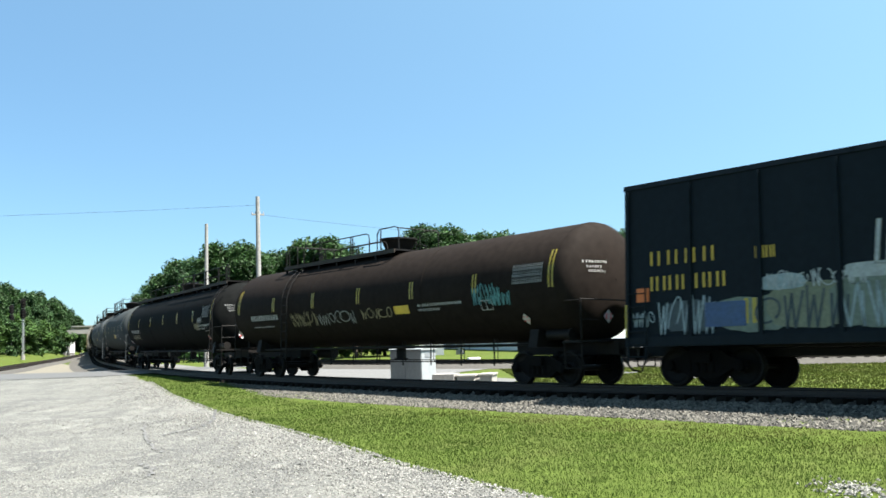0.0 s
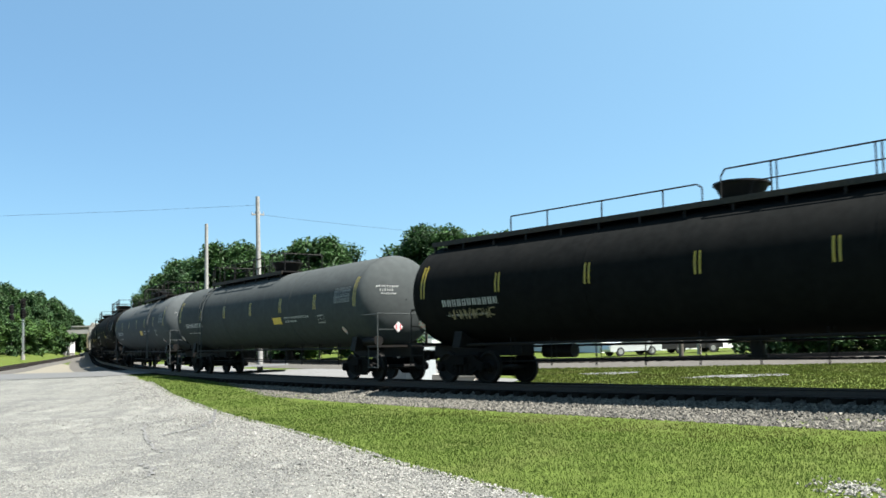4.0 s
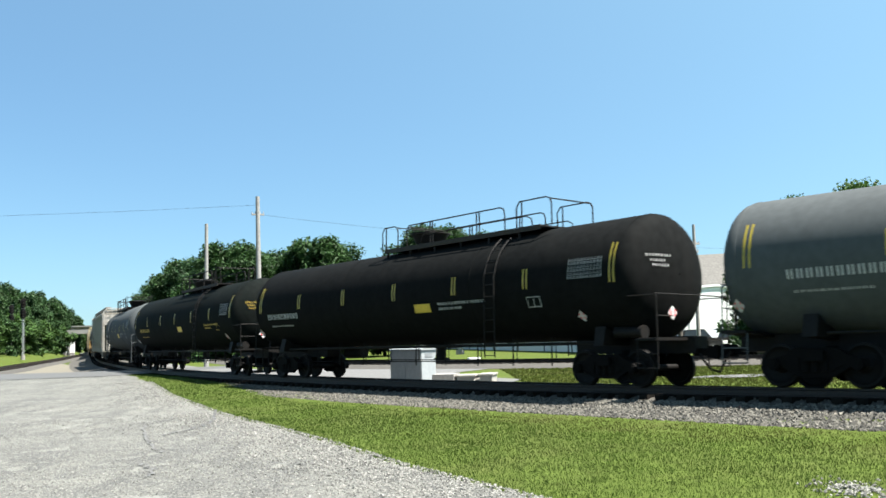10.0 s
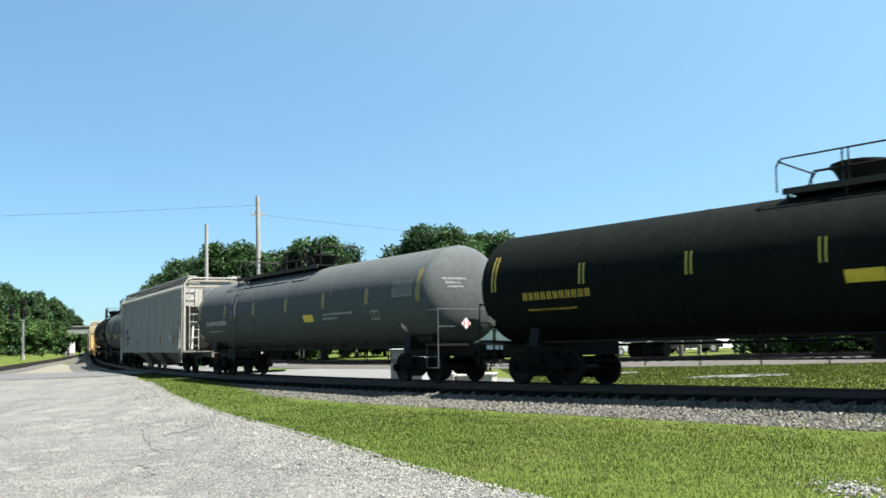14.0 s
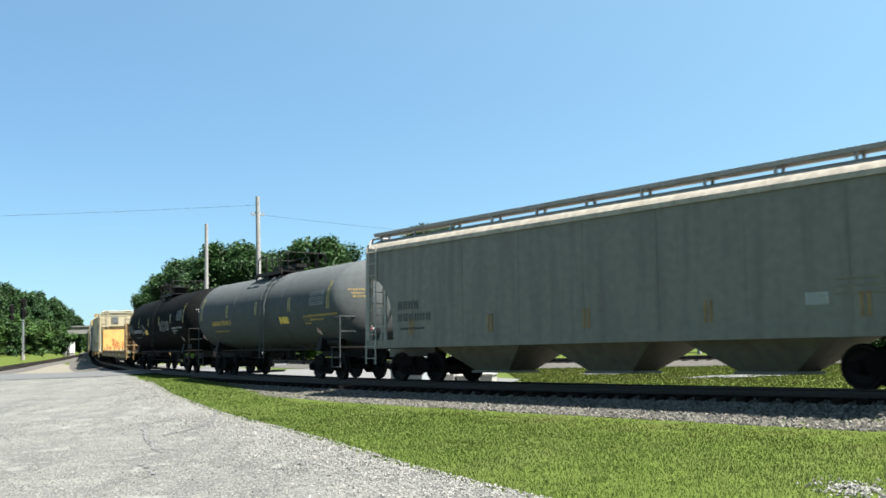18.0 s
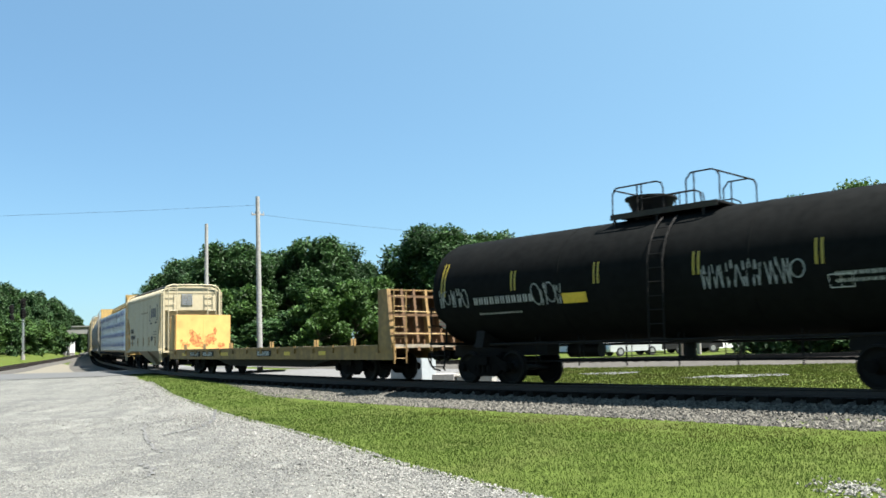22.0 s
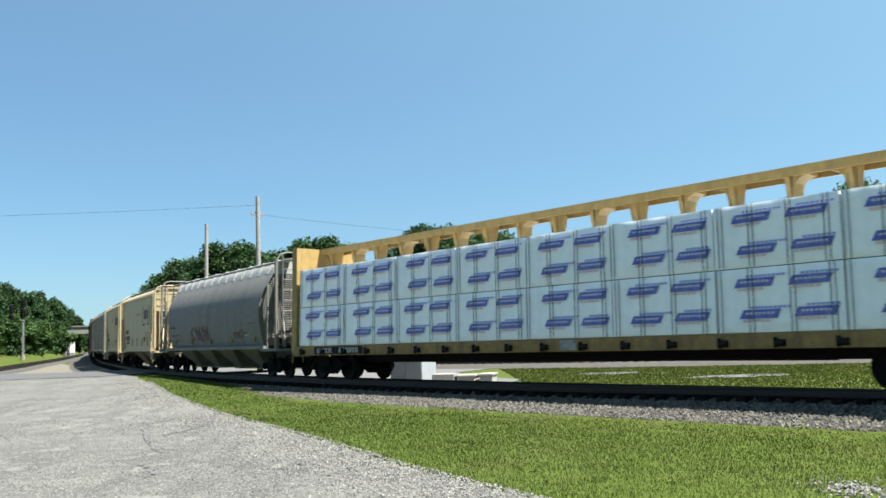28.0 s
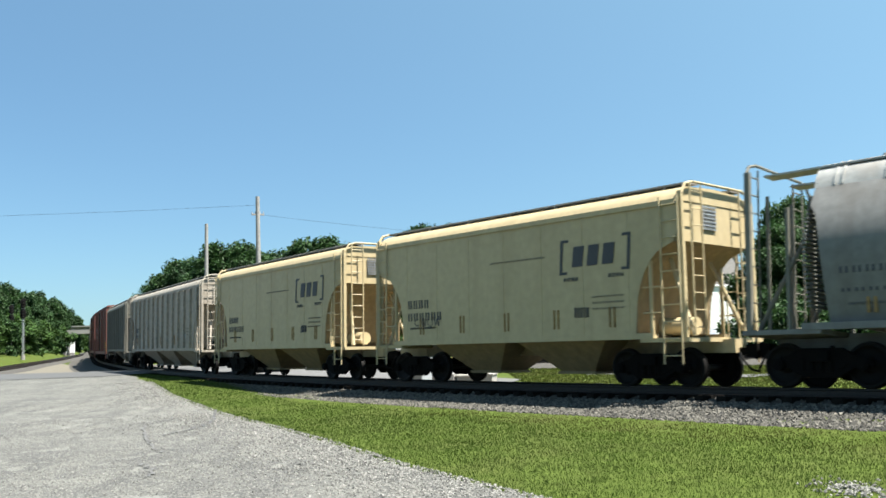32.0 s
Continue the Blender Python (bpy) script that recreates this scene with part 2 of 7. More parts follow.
LEAF = material("leaves", (0.02683, 0.05923, 0.01764), 0.6, 0, 0.35, 0.35, 0, bump=0, spec=0.2, per_island=0.5, through_light=0.3)
LEAF_BRIGHT = material("young_leaves", (0.03703, 0.07537, 0.01687), 0.6, 0, 0.35, 0.3, 0, bump=0, spec=0.2, per_island=0.45, through_light=0.3)
LEAF_DARK = material("dark_leaves", (0.02211, 0.05042, 0.01773), 0.6, 0, 0.35, 0.3, 0, bump=0, spec=0.2, per_island=0.45, through_light=0.25)
BARK = material("bark", (0.04388, 0.03413, 0.02438), 0.95, 0, 10, 0.4, bump=0.6)
POLE_WOOD = material("weathered_pole_wood", (0.216, 0.2096, 0.196), 0.9, 0, 8, 0.3, 0.4, (0.12, 0.112, 0.1), 0.5)
DARK_POLE = material("dark_pole_wood", (0.07, 0.06, 0.05), 0.9, 0, 8, 0.3)
GALVANISED = material("galvanised_steel", (0.3187, 0.3251, 0.3315), 0.45, 0.6, 10, 0.15)
CABINET_PAINT = material("silver_cabinet_paint", (0.306, 0.323, 0.3272), 0.5, 0.2, 6, 0.08, 0.2, (0.2295, 0.2295, 0.2295), 0.6)
CONCRETE = material("concrete", (0.2142, 0.204, 0.1887), 0.95, 0, 10, 0.2, 0.4, (0.1326, 0.1224, 0.1122), 0.8)
SHEET_WHITE = material("white_sheet_metal", (0.738, 0.738, 0.72), 0.5, 0, 3, 0.05, 0.15, (0.558, 0.567, 0.558), 3.0, streaks=True)
ROOF_GREY = material("grey_shingles", (0.1035, 0.0972, 0.0882), 0.95, 0, 5, 0.25)
WINDOW_GLASS = material("dark_glass", (0.03, 0.04, 0.05), 0.1, 0, 2, 0.1, bump=0)
BLACK_PAINT = material("black_tank_paint", (0.0066, 0.0070, 0.0069), 0.75, 0, 5, 0.2, 0.45, (0.0105, 0.0103, 0.0098), 1.4, streaks=True, bump=0.04, spec=0.02)
BROWN_BLACK = material("faded_brown_black_paint", (0.0135, 0.0106, 0.0090), 0.75, 0, 5, 0.2, 0.45, (0.0185, 0.0145, 0.0120), 1.6, streaks=True, bump=0.04, spec=0.03)
GREEN_BLACK = material("greenish_black_paint", (0.0062, 0.0078, 0.0072), 0.75, 0, 5, 0.2, 0.45, (0.0110, 0.0112, 0.0098), 1.4, streaks=True, bump=0.04, spec=0.02)
GREY_PAINT = material("weathered_grey_paint", (0.046, 0.051, 0.051), 0.8, 0, 5, 0.10, 0.45, (0.037, 0.040, 0.040), 1.6, streaks=True, bump=0.03, spec=0.03)
LIGHT_GREY = material("pale_grey_paint", (0.066, 0.072, 0.073), 0.8, 0, 5, 0.10, 0.4, (0.053, 0.057, 0.058), 1.6, streaks=True, bump=0.03, spec=0.03)
HOPPER_GREY = material("dusty_grey_paint", (0.1205, 0.1135, 0.0895), 0.6, 0, 5, 0.12, 0.7, (0.0663, 0.05852, 0.04662), 0.9, streaks=True, bump=0.05)
CREAM = material("cream_paint", (0.3666, 0.2926, 0.1665), 0.55, 0, 5, 0.08, 0.4, (0.2574, 0.1938, 0.0999), 1.5, streaks=True, bump=0.05)
CREAM_TWO = material("dull_cream_paint", (0.336, 0.2876, 0.185), 0.6, 0, 5, 0.08, 0.45, (0.238, 0.1953, 0.1221), 1.4, streaks=True, bump=0.05)
RIB_GREY = material("stained_ribbed_paint", (0.266, 0.234, 0.1875), 0.65, 0, 6, 0.2, 0.5, (0.119, 0.1008, 0.07875), 0.8, streaks=True)
YELLOW = material("weathered_yellow_paint", (0.272, 0.18, 0.0528), 0.6, 0, 6, 0.15, 0.5, (0.144, 0.088, 0.032), 1.0, streaks=True)
DECK_YELLOW = material("faded_ochre_paint", (0.1972, 0.119, 0.0375), 0.7, 0, 6, 0.25, 0.7, (0.0748, 0.0476, 0.0225), 0.8, streaks=True)
RUST_PANEL = material("weathered_ochre_panel", (0.47, 0.265, 0.075), 0.75, 0, 4, 0.10, 0.45, (0.30, 0.12, 0.035), 0.5, edge=(0.52, 0.70))
RUST_STAIN = material("flaking_rust", (0.27, 0.095, 0.026), 0.9, 0, 12, 0.45, 0.8, (0.42, 0.22, 0.06), 0.16, edge=(0.50, 0.58))
NAVY = material("navy_blue_paint", (0.0062, 0.0100, 0.0135), 0.55, 0, 6, 0.15, 0.35, (0.0115, 0.0145, 0.0165), 1.4, streaks=True, spec=0.08)
RED_BROWN = material("red_brown_paint", (0.13, 0.042, 0.030), 0.6, 0, 6, 0.15, 0.4, (0.075, 0.035, 0.027), 1.2, streaks=True)
STRIPE_YELLOW = material("yellow_reflector", (0.306, 0.2295, 0.017), 0.4, 0, 20, 0.1, 0.4, (0.2125, 0.17, 0.0425), 0.4, bump=0)
PLACARD_YELLOW = material("yellow_decal", (0.52, 0.35, 0.025), 0.5, 0, 12, 0.15, 0.3, (0.3, 0.2, 0.05), 0.4, bump=0)
LETTER_WHITE = material("white_lettering", (0.34, 0.34, 0.33), 0.7, 0, 30, 0.2, bump=0)
LETTER_DARK = material("dark_lettering", (0.035, 0.035, 0.04), 0.6, 0, 30, 0.15, bump=0)
LOT_STONES = material("pale_lot_stone", (0.150, 0.145, 0.132), 0.9, 0, 30, 0.25, per_island=0.55)
FAINT = material("faint_stencil", (0.17, 0.145, 0.105), 0.7, 0, 30, 0.15, bump=0)
DIRT = material("pale_dirt", (0.105, 0.094, 0.070), 0.95, 0, 14, 0.3, 0.5, (0.075, 0.068, 0.052), 1.6, bump=0.4)
LETTER_YELLOW = material("yellow_lettering", (0.40, 0.27, 0.03), 0.6, 0, 30, 0.2, bump=0)
PLACARD_RED = material("red_decal", (0.65, 0.06, 0.07), 0.5, 0, 20, 0.1, bump=0)
PLACARD_WHITE = material("white_decal", (0.496, 0.4836, 0.4836), 0.5, 0, 20, 0.1, bump=0)
RUN_BOARD = material("galvanised_grating", (0.22, 0.21, 0.195), 0.7, 0.2, 20, 0.3, 0.4, (0.12, 0.09, 0.06), 0.5)
SCRAWL_WHITE = material("pale_spray_paint", (0.2108, 0.217, 0.2108), 0.7, 0, 20, 0.3, 0.4, (0.0744, 0.0744, 0.0744), 0.3, bump=0)
SCRAWL_TAN = material("tan_spray_paint", (0.192, 0.16, 0.088), 0.7, 0, 20, 0.3, 0.4, (0.064, 0.056, 0.032), 0.3, bump=0)
SCRAWL_TEAL = material("teal_spray_paint", (0.06, 0.20, 0.21), 0.7, 0, 20, 0.3, 0.4, (0.02, 0.07, 0.07), 0.3, bump=0)
SCRAWL_RUST = material("rust_spray_paint", (0.09, 0.0525, 0.036), 0.8, 0, 12, 0.3, 0.6, (0.102, 0.08, 0.06525), 0.3, bump=0)
SILVER_GREY = material("silver_grey_paint", (0.150, 0.150, 0.144), 0.7, 0, 5, 0.12, 0.5, (0.105, 0.092, 0.078), 1.4, streaks=True, bump=0.04, spec=0.08)
SILVER_ROOF = material("pale_silver_paint", (0.311, 0.3062, 0.2867), 0.5, 0.1, 6, 0.15, 0.5, (0.175, 0.1264, 0.08748), 0.9)
PALE_TRIM = material("pale_white_paint", (0.27, 0.255, 0.225), 0.65, 0, 8, 0.15, 0.4, (0.16, 0.13, 0.10), 0.5)
RUST_DARK = material("dark_rusted_panel", (0.0969, 0.0495, 0.0192), 0.8, 0, 6, 0.25, 0.7, (0.0342, 0.01716, 0.0084), 0.6, streaks=True)
OLIVE_BLADE = material("olive_grass_blades", (0.04579, 0.05877, 0.01378), 0.9, 0, 1.6, 0.25, 0.6, (0.06275, 0.06055, 0.02438), 0.9, bump=0, per_island=0.1, through_light=0.5, spec=0.02)
DRY_BLADE = material("drier_grass_blades", (0.06136, 0.07788, 0.01652), 0.9, 0, 0.5, 0.25, 0.7, (0.09676, 0.09204, 0.0354), 2.2, bump=0, per_island=0.15, through_light=0.45, spec=0.03)

# ---- ground ----
LEVEL = -0.5
LOT_EDGE = [(-24, 66), (-19.4, 53.3), (-16.6, 48.3), (-13.2, 40.5), (-10.3, 33.6), (-8.0, 28.9), (-6.2, 25.1), (-3.7, 20.3), (-2.1, 17), (-0.9, 14.3), (0.0, 12.6), (0.9, 11.0), (2.2, 8.5), (3.2, 5), (4, 0), (4.5, -8), (5, -30)]


def bed_point(s, lateral, z):
    """Like rail_point, but beside the ties the bed falls back to level ground."""
    p, q = rail_point(s, max(-1.5, min(1.5, lateral)), z), rail_point(s, lateral, z)
    k = max(0.0, min(1.0, (abs(lateral) - 1.5) / 1.3))
    return Vector((q.x, q.y, p.z * (1 - k) + z * k))


def near_level(y):
    """The lot and verge rise gently to the level crossing and fall again behind it."""
    return np.interp(y, [27, 46, 54, 66], [LEVEL, -0.12, -0.12, LEVEL])


def swept(shape, s_values, profile, point=rail_point):
    rings = []
    for s in s_values:
        rings.append([point(s, l, z) for l, z in profile])
    n = len(profile)
    vs = [p for r in rings for p in r]
    fs = [(k * n + i, k * n + i + 1, (k + 1) * n + i + 1, (k + 1) * n + i) for k in range(len(rings) - 1) for i in range(n - 1)]
    return shape.add(vs, fs)


ground = plain("ground", rough_grid(Shape(), -2500, 2500, -2500, 2500, 250, lambda x, y: LEVEL - 0.02), EARTH,
               "flat grassy ground reaching to the horizon", "ground", kind="structure")
lot_shape = Shape()
left_edge = [(x - 70, y) for x, y in LOT_EDGE]
inner = [[(x + (l - x) * k / 10, y, float(near_level(y)) + 0.012 + 0.012 * noise.noise((x * 0.3 - k, y * 0.3, 0))) for k in range(11)] for (x, y), (l, _) in zip(LOT_EDGE, left_edge)]
for i in range(len(inner) - 1):
    for k in range(10):
        lot_shape.add([inner[i][k], inner[i][k + 1], inner[i + 1][k + 1], inner[i + 1][k]], [(0, 1, 2, 3)])
plain("pavement", lot_shape, LOT, "pale worn asphalt lot with loose gravel and cracks", "pavement", kind="structure")

# ballast bed, rails and ties
S_BED = list(np.arange(-420, -110, 8.0)) + list(np.arange(-110, 60, 1.0)) + list(np.arange(60, 330, 8.0))
ballast_profile = [(-4.6, -0.50), (-3.0, -0.42), (-1.75, -0.36), (-1.35, -0.34), (-1.1, -0.26), (0, -0.25), (1.1, -0.26), (1.32, -0.345), (1.75, -0.37), (3.0, -0.44), (4.6, -0.55)]
plain("ballast_bed", swept(Shape(), S_BED, ballast_profile, bed_point), BALLAST, "grey crushed stone ballast under the curved track", "ballast", kind="structure")
rail_profile = [(-0.036, 0.0), (-0.036, -0.035), (-0.009, -0.05), (-0.009, -0.15), (-0.07, -0.165), (-0.07, -0.18), (0.07, -0.18), (0.07, -0.165), (0.009, -0.15), (0.009, -0.05), (0.036, -0.035), (0.036, 0.0), (-0.036, 0.0)]
track = thing("railway_track", "curved railway track of rusty rails on dark wooden ties", "track")
tagged(track, kind="structure")
for side in (0.752, -0.752):
    part("rail", swept(Shape(), S_BED, [(side + l, z) for l, z in rail_profile]), RAIL_RUST, track, smooth=30)
tie_shape = Shape().box(-0.115, 0.115, -1.32, 1.32, -0.18, 0.0)
tie_mesh = tie_shape.mesh("tie", TIE_WOOD, 0)


def tie_pose(s):
    m = car_pose(s, 0.5)
    return m @ pose(random.uniform(-0.02, 0.02), random.uniform(-0.05, 0.05), -0.184 + random.uniform(-0.012, 0.004), 0, 0, random.uniform(-1.2, 1.2))


for i in range(280):
    tie = part("tie", tie_mesh, None, track)
    tie.matrix_world = tie_pose(-112 + i * 0.52)
rest = Shape()
for s in list(np.arange(-420, -112.2, 0.9)) + list(np.arange(33.8, 320, 0.9)):
    m = tie_pose(float(s))
    rest.box(-0.115, 0.115, -1.32, 1.32, -0.18, 0.0, m)
tagged(part("ties_beyond", rest, TIE_WOOD, track, smooth=0), kind="stuff")

# the grass verge between lot and track, rising towards the crossing
verge = Shape()
rows = []
for k in range(25):
    s = -46 + k * 46 / 24
    a = rail_point(s, 1.45, 0)
    y_out = a.y
    x_out = float(np.interp(y_out, [p[1] for p in reversed(LOT_EDGE)], [p[0] for p in reversed(LOT_EDGE)])) - 0.15
    z = float(near_level(y_out)) - 0.015
    edge_z = min(z, -0.34) if y_out < 34 else z
    rows.append([(a.x, a.y, edge_z), (a.x + (min(x_out, a.x - 0.1) - a.x) * 0.4, y_out, z), (min(x_out, a.x - 0.1), y_out, z)])
for a, b in zip(rows[:-1], rows[1:]):
    for k in range(2):
        verge.add([a[k], a[k + 1], b[k + 1], b[k]], [(0, 1, 2, 3)])
plain("verge", verge, EARTH, "grassy verge between the lot and the track", "verge", kind="structure")

# grass that has grown over the foot of the ballast
foot, last = Shape(), None
for s in np.arange(-12, 34, 0.5):
    near = float(np.interp(s, [-12, -10, -5.5, -2, 0.5, 2, 4, 5, 6.5, 7, 8], [1.5, 1.5, 2.3, 2.9, 3.1, 3.2, 3.2, 3.05, 2.8, 2.5, 2.25]))
    edge = [bed_point(float(s), l, float(np.interp(l, [1.32, 1.75, 3.0, 4.6], [-0.345, -0.37, -0.44, -0.55])) + 0.012) for l in (near, near + 0.6, 4.7)]
    if last:
        for k in range(2):
            foot.add([last[k], last[k + 1], edge[k + 1], edge[k]], [(0, 1, 2, 3)])
    last = edge
plain("grass_foot", foot, EARTH, "grass grown over the foot of the ballast", "verge", kind="structure")

# cracks and scuffs of the lot
rnd = random.Random(21)
for pts, w in (([(-20.2, 40.5), (-17.6, 34), (-15.4, 29), (-12.6, 24.6), (-10.3, 21.0)], 0.05), ([(-6.9, 27), (-6.2, 24.2), (-5.9, 21.8), (-6.3, 19.5)], 0.035), ([(-30, 38), (-24, 36.6), (-19, 36.8), (-14, 35.6)], 0.06)):
    strip, line = Shape(), []
    for a, b in zip(pts[:-1], pts[1:]):
        for k in range(8):
            line.append((a[0] + (b[0] - a[0]) * k / 8 + rnd.uniform(-0.09, 0.09), a[1] + (b[1] - a[1]) * k / 8 + rnd.uniform(-0.1, 0.1)))
    for (x0, y0), (x1, y1) in zip(line[:-1], line[1:]):
        strip.add([(x0 - w, y0, float(near_level(y0)) + 0.031), (x0 + w, y0, float(near_level(y0)) + 0.031), (x1 + w, y1, float(near_level(y1)) + 0.031), (x1 - w, y1, float(near_level(y1)) + 0.031)], [(0, 1, 2, 3)])
    plain("tar_crack", strip, ROAD, "dark crack running across the worn lot", "crack", kind="structure", smooth=0)
for pts, w in (([(-7.6, 22.6), (-6.9, 20.8), (-6.6, 19.7), (-6.1, 18.6), (-5.75, 17.7), (-5.2, 16.6)], 0.035), ([(-5.3, 15.4), (-4.7, 14.5), (-4.5, 13.5)], 0.04)):
    strip, line = Shape(), []
    for a, b in zip(pts[:-1], pts[1:]):
        for k in range(6):
            line.append((a[0] + (b[0] - a[0]) * k / 6 + rnd.uniform(-0.07, 0.07), a[1] + (b[1] - a[1]) * k / 6 + rnd.uniform(-0.08, 0.08)))
    for (x0, y0), (x1, y1) in zip(line[:-1], line[1:]):
        q = w * rnd.uniform(0.4, 1.4)
        strip.add([(x0 - q, y0, LEVEL + 0.031), (x0 + q, y0, LEVEL + 0.031), (x1 + q, y1, LEVEL + 0.031), (x1 - q, y1, LEVEL + 0.031)], [(0, 1, 2, 3)])
    plain("gravel_vein", strip, GRAVEL, "pale gravel filling a crack of the lot", "crack", kind="structure", smooth=0)

# ---- rolling stock: x along the car towards the way of travel, y to its left, z from the rail heads ----
CARS = []           # (thing, s of its middle at 25 s, half distance of truck centres)
WHEELSETS = []
SPIN = 0.457


def wheel_shape():
    sh = Shape()
    for k in (-1, 1):
        prof = [(0.0, 0.46), (0.02, 0.485), (0.035, 0.485), (0.045, 0.462), (0.135, 0.452), (0.14, 0.40), (0.10, 0.37), (0.075, 0.30), (0.06, 0.17), (0.09, 0.15), (0.12, 0.10), (0.12, 0.0)]
        inner = [(0.0, 0.46), (0.0, 0.40), (0.03, 0.37), (0.04, 0.17), (0.0, 0.10)]
        n = 28
        for pr in (prof, inner):
            vs = []
            for u, r in pr:
                for i in range(n):
                    t = 2 * math.pi * i / n
                    vs.append((r * math.cos(t), k * (0.70 + u), r * math.sin(t)))
            sh.add(vs, [(a * n + i, a * n + (i + 1) % n, (a + 1) * n + (i + 1) % n, (a + 1) * n + i) for a in range(len(pr) - 1) for i in range(n)])
        # two lightening marks show the turning
        sh.box(-0.30, -0.22, *sorted((k * 0.775, k * 0.80)), -0.05, 0.05)
    sh.cyl((0, -1.06, 0), (0, 1.06, 0), 0.08, 12)
    return sh


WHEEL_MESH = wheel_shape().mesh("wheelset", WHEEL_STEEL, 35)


def sideframe_mesh():
    sh = Shape()
    for k in (-1, 1):
        y0, y1 = sorted((k * 0.93, k * 1.07))
        for lump in ([(-1.06, 0.56), (-1.10, 0.42), (-0.72, 0.40), (-0.38, 0.20), (0.38, 0.20), (0.72, 0.40), (1.10, 0.42), (1.06, 0.56), (0.66, 0.66), (0.45, 0.80), (-0.45, 0.80), (-0.66, 0.66)],):
            sh.prism(lump, "y", y0, y1)
        sh.prism([(-0.60, 0.46), (-0.34, 0.32), (-0.34, 0.60)], "y", k * 1.072, k * 1.09)
        sh.prism([(0.60, 0.46), (0.34, 0.32), (0.34, 0.60)], "y", k * 1.072, k * 1.09)
        for x in (-0.2, 0, 0.2):
            sh.cyl((x, k * 1.05, 0.30), (x, k * 1.05, 0.56), 0.085, 10)
        for x in (-0.89, 0.89):
            sh.cyl((x, k * 1.0, 0.457), (x, k * 1.16, 0.457), 0.13, 12)
            sh.cyl((x, k * 1.16, 0.457), (x, k * 1.18, 0.457), 0.08, 12)
    sh.box(-0.22, 0.22, -1.2, 1.2, 0.52, 0.74)
    sh.cyl((0, 0, 0.7), (0, 0, 0.9), 0.3, 14)
    for x in (-0.45, 0.45):
        sh.box(x - 0.05, x + 0.05, -0.95, 0.95, 0.36, 0.46)
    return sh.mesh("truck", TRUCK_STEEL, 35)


TRUCK_MESH = sideframe_mesh()


def add_trucks(car, half):
    for x in (-half, half):
        tr = part("truck", TRUCK_MESH, None, car)
        tr.location = (x, 0, 0)
        for w in (-0.89, 0.89):
            ws = part("wheelset", WHEEL_MESH, None, tr)
            ws.location = (w, 0, 0.457)
            WHEELSETS.append(ws)


def coupler_shape(x, way):
    sh = Shape()
    sh.box(*sorted((x, x - way * 0.75)), -0.09, 0.09, 0.74, 0.92)
    sh.box(*sorted((x + way * 0.02, x - way * 0.26)), -0.20, 0.13, 0.70, 0.98)
    sh.cyl((x - way * 0.05, -0.12, 0.66), (x - way * 0.05, -0.12, 1.0), 0.06, 8)
    return sh


def brake_hose(x, way):
    pts = [(x - way * 0.35, -0.35, 0.80), (x - way * 0.22, -0.38, 0.62), (x - way * 0.08, -0.32, 0.42), (x + way * 0.05, -0.15, 0.36)]
    return Shape().tube(pts, 0.028, 6)


def start_car(name, label, category, s_front, length, half):
    car = thing(name, label, category, "cars of the freight train")
    CARS.append((car, s_front - length / 2, half))
    add_trucks(car, half)
    for way in (-1, 1):
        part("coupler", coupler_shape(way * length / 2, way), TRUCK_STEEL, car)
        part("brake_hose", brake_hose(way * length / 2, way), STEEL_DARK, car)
    return car


def rungs(sh, a, b, width_axis, w, n, r=0.014):
    """A ladder from a up to b: two stiles and n rungs."""
    a, b, d = Vector(a), Vector(b), Vector(width_axis) * (w / 2)
    sh.cyl(a - d, b - d, r * 1.5, 6)
    sh.cyl(a + d, b + d, r * 1.5, 6)
    for i in range(n):
        p = a + (b - a) * ((i + 0.5) / n)
        sh.cyl(p - d, p + d, r, 6)
    return sh


def mark_bars(car, x0, x1, z, h, y, mat, n, name="lettering", fill=0.72, lean=0.0):
    """A line of unreadable characters: pairs of thin upright bars on a side face."""
    sh = Shape()
    w = (x1 - x0) / n
    for i in range(n):
        for k in (0.0, 0.44):
            a = x0 + (i + k) * w
            sh.box(a, a + min(w * 0.24, 0.055), y - 0.004, y + 0.004, z, z + h)
    return tagged(part(name, sh, mat, car, smooth=0), kind="stuff")


def tank_patch(x0, x1, z0, z1, r, zc, side=-1, lift=0.006, n=4):
    """A curved patch on the flank of a tank."""
    sh, vs = Shape(), []
    for k in range(n + 1):
        z = z0 + (z1 - z0) * k / n
        c = max(-1, min(1, (z - zc) / r))
        y = side * (r + lift) * math.sqrt(max(0, 1 - c * c))
        vs += [(x0, y, z), (x1, y, z)]
    return sh.add(vs, [(2 * k, 2 * k + 1, 2 * k + 3, 2 * k + 2) for k in range(n)])


def tank_letters(x0, x1, z, h, r, zc, n, fill=0.68):
    sh = Shape()
    w = (x1 - x0) / n
    for i in range(n):
        for k in (0.0, 0.42):
            q = tank_patch(x0 + (i + k) * w, x0 + (i + k + 0.22) * w, z, z + h, r, zc, n=1)
            sh.add(q.v, q.f)
    return sh


def tank_diamond(x, z, h, r, zc, lift):
    """A square plate on its tip, laid on the flank of a tank."""
    sh, vs = Shape(), []
    for dx, dz in ((0, -h), (h, 0), (0, h), (-h, 0)):
        c = (z + dz - zc) / r
        vs.append((x + dx, -(r + lift) * math.sqrt(max(0, 1 - c * c)), z + dz))
    return sh.add(vs, [(0, 1, 2, 3)])


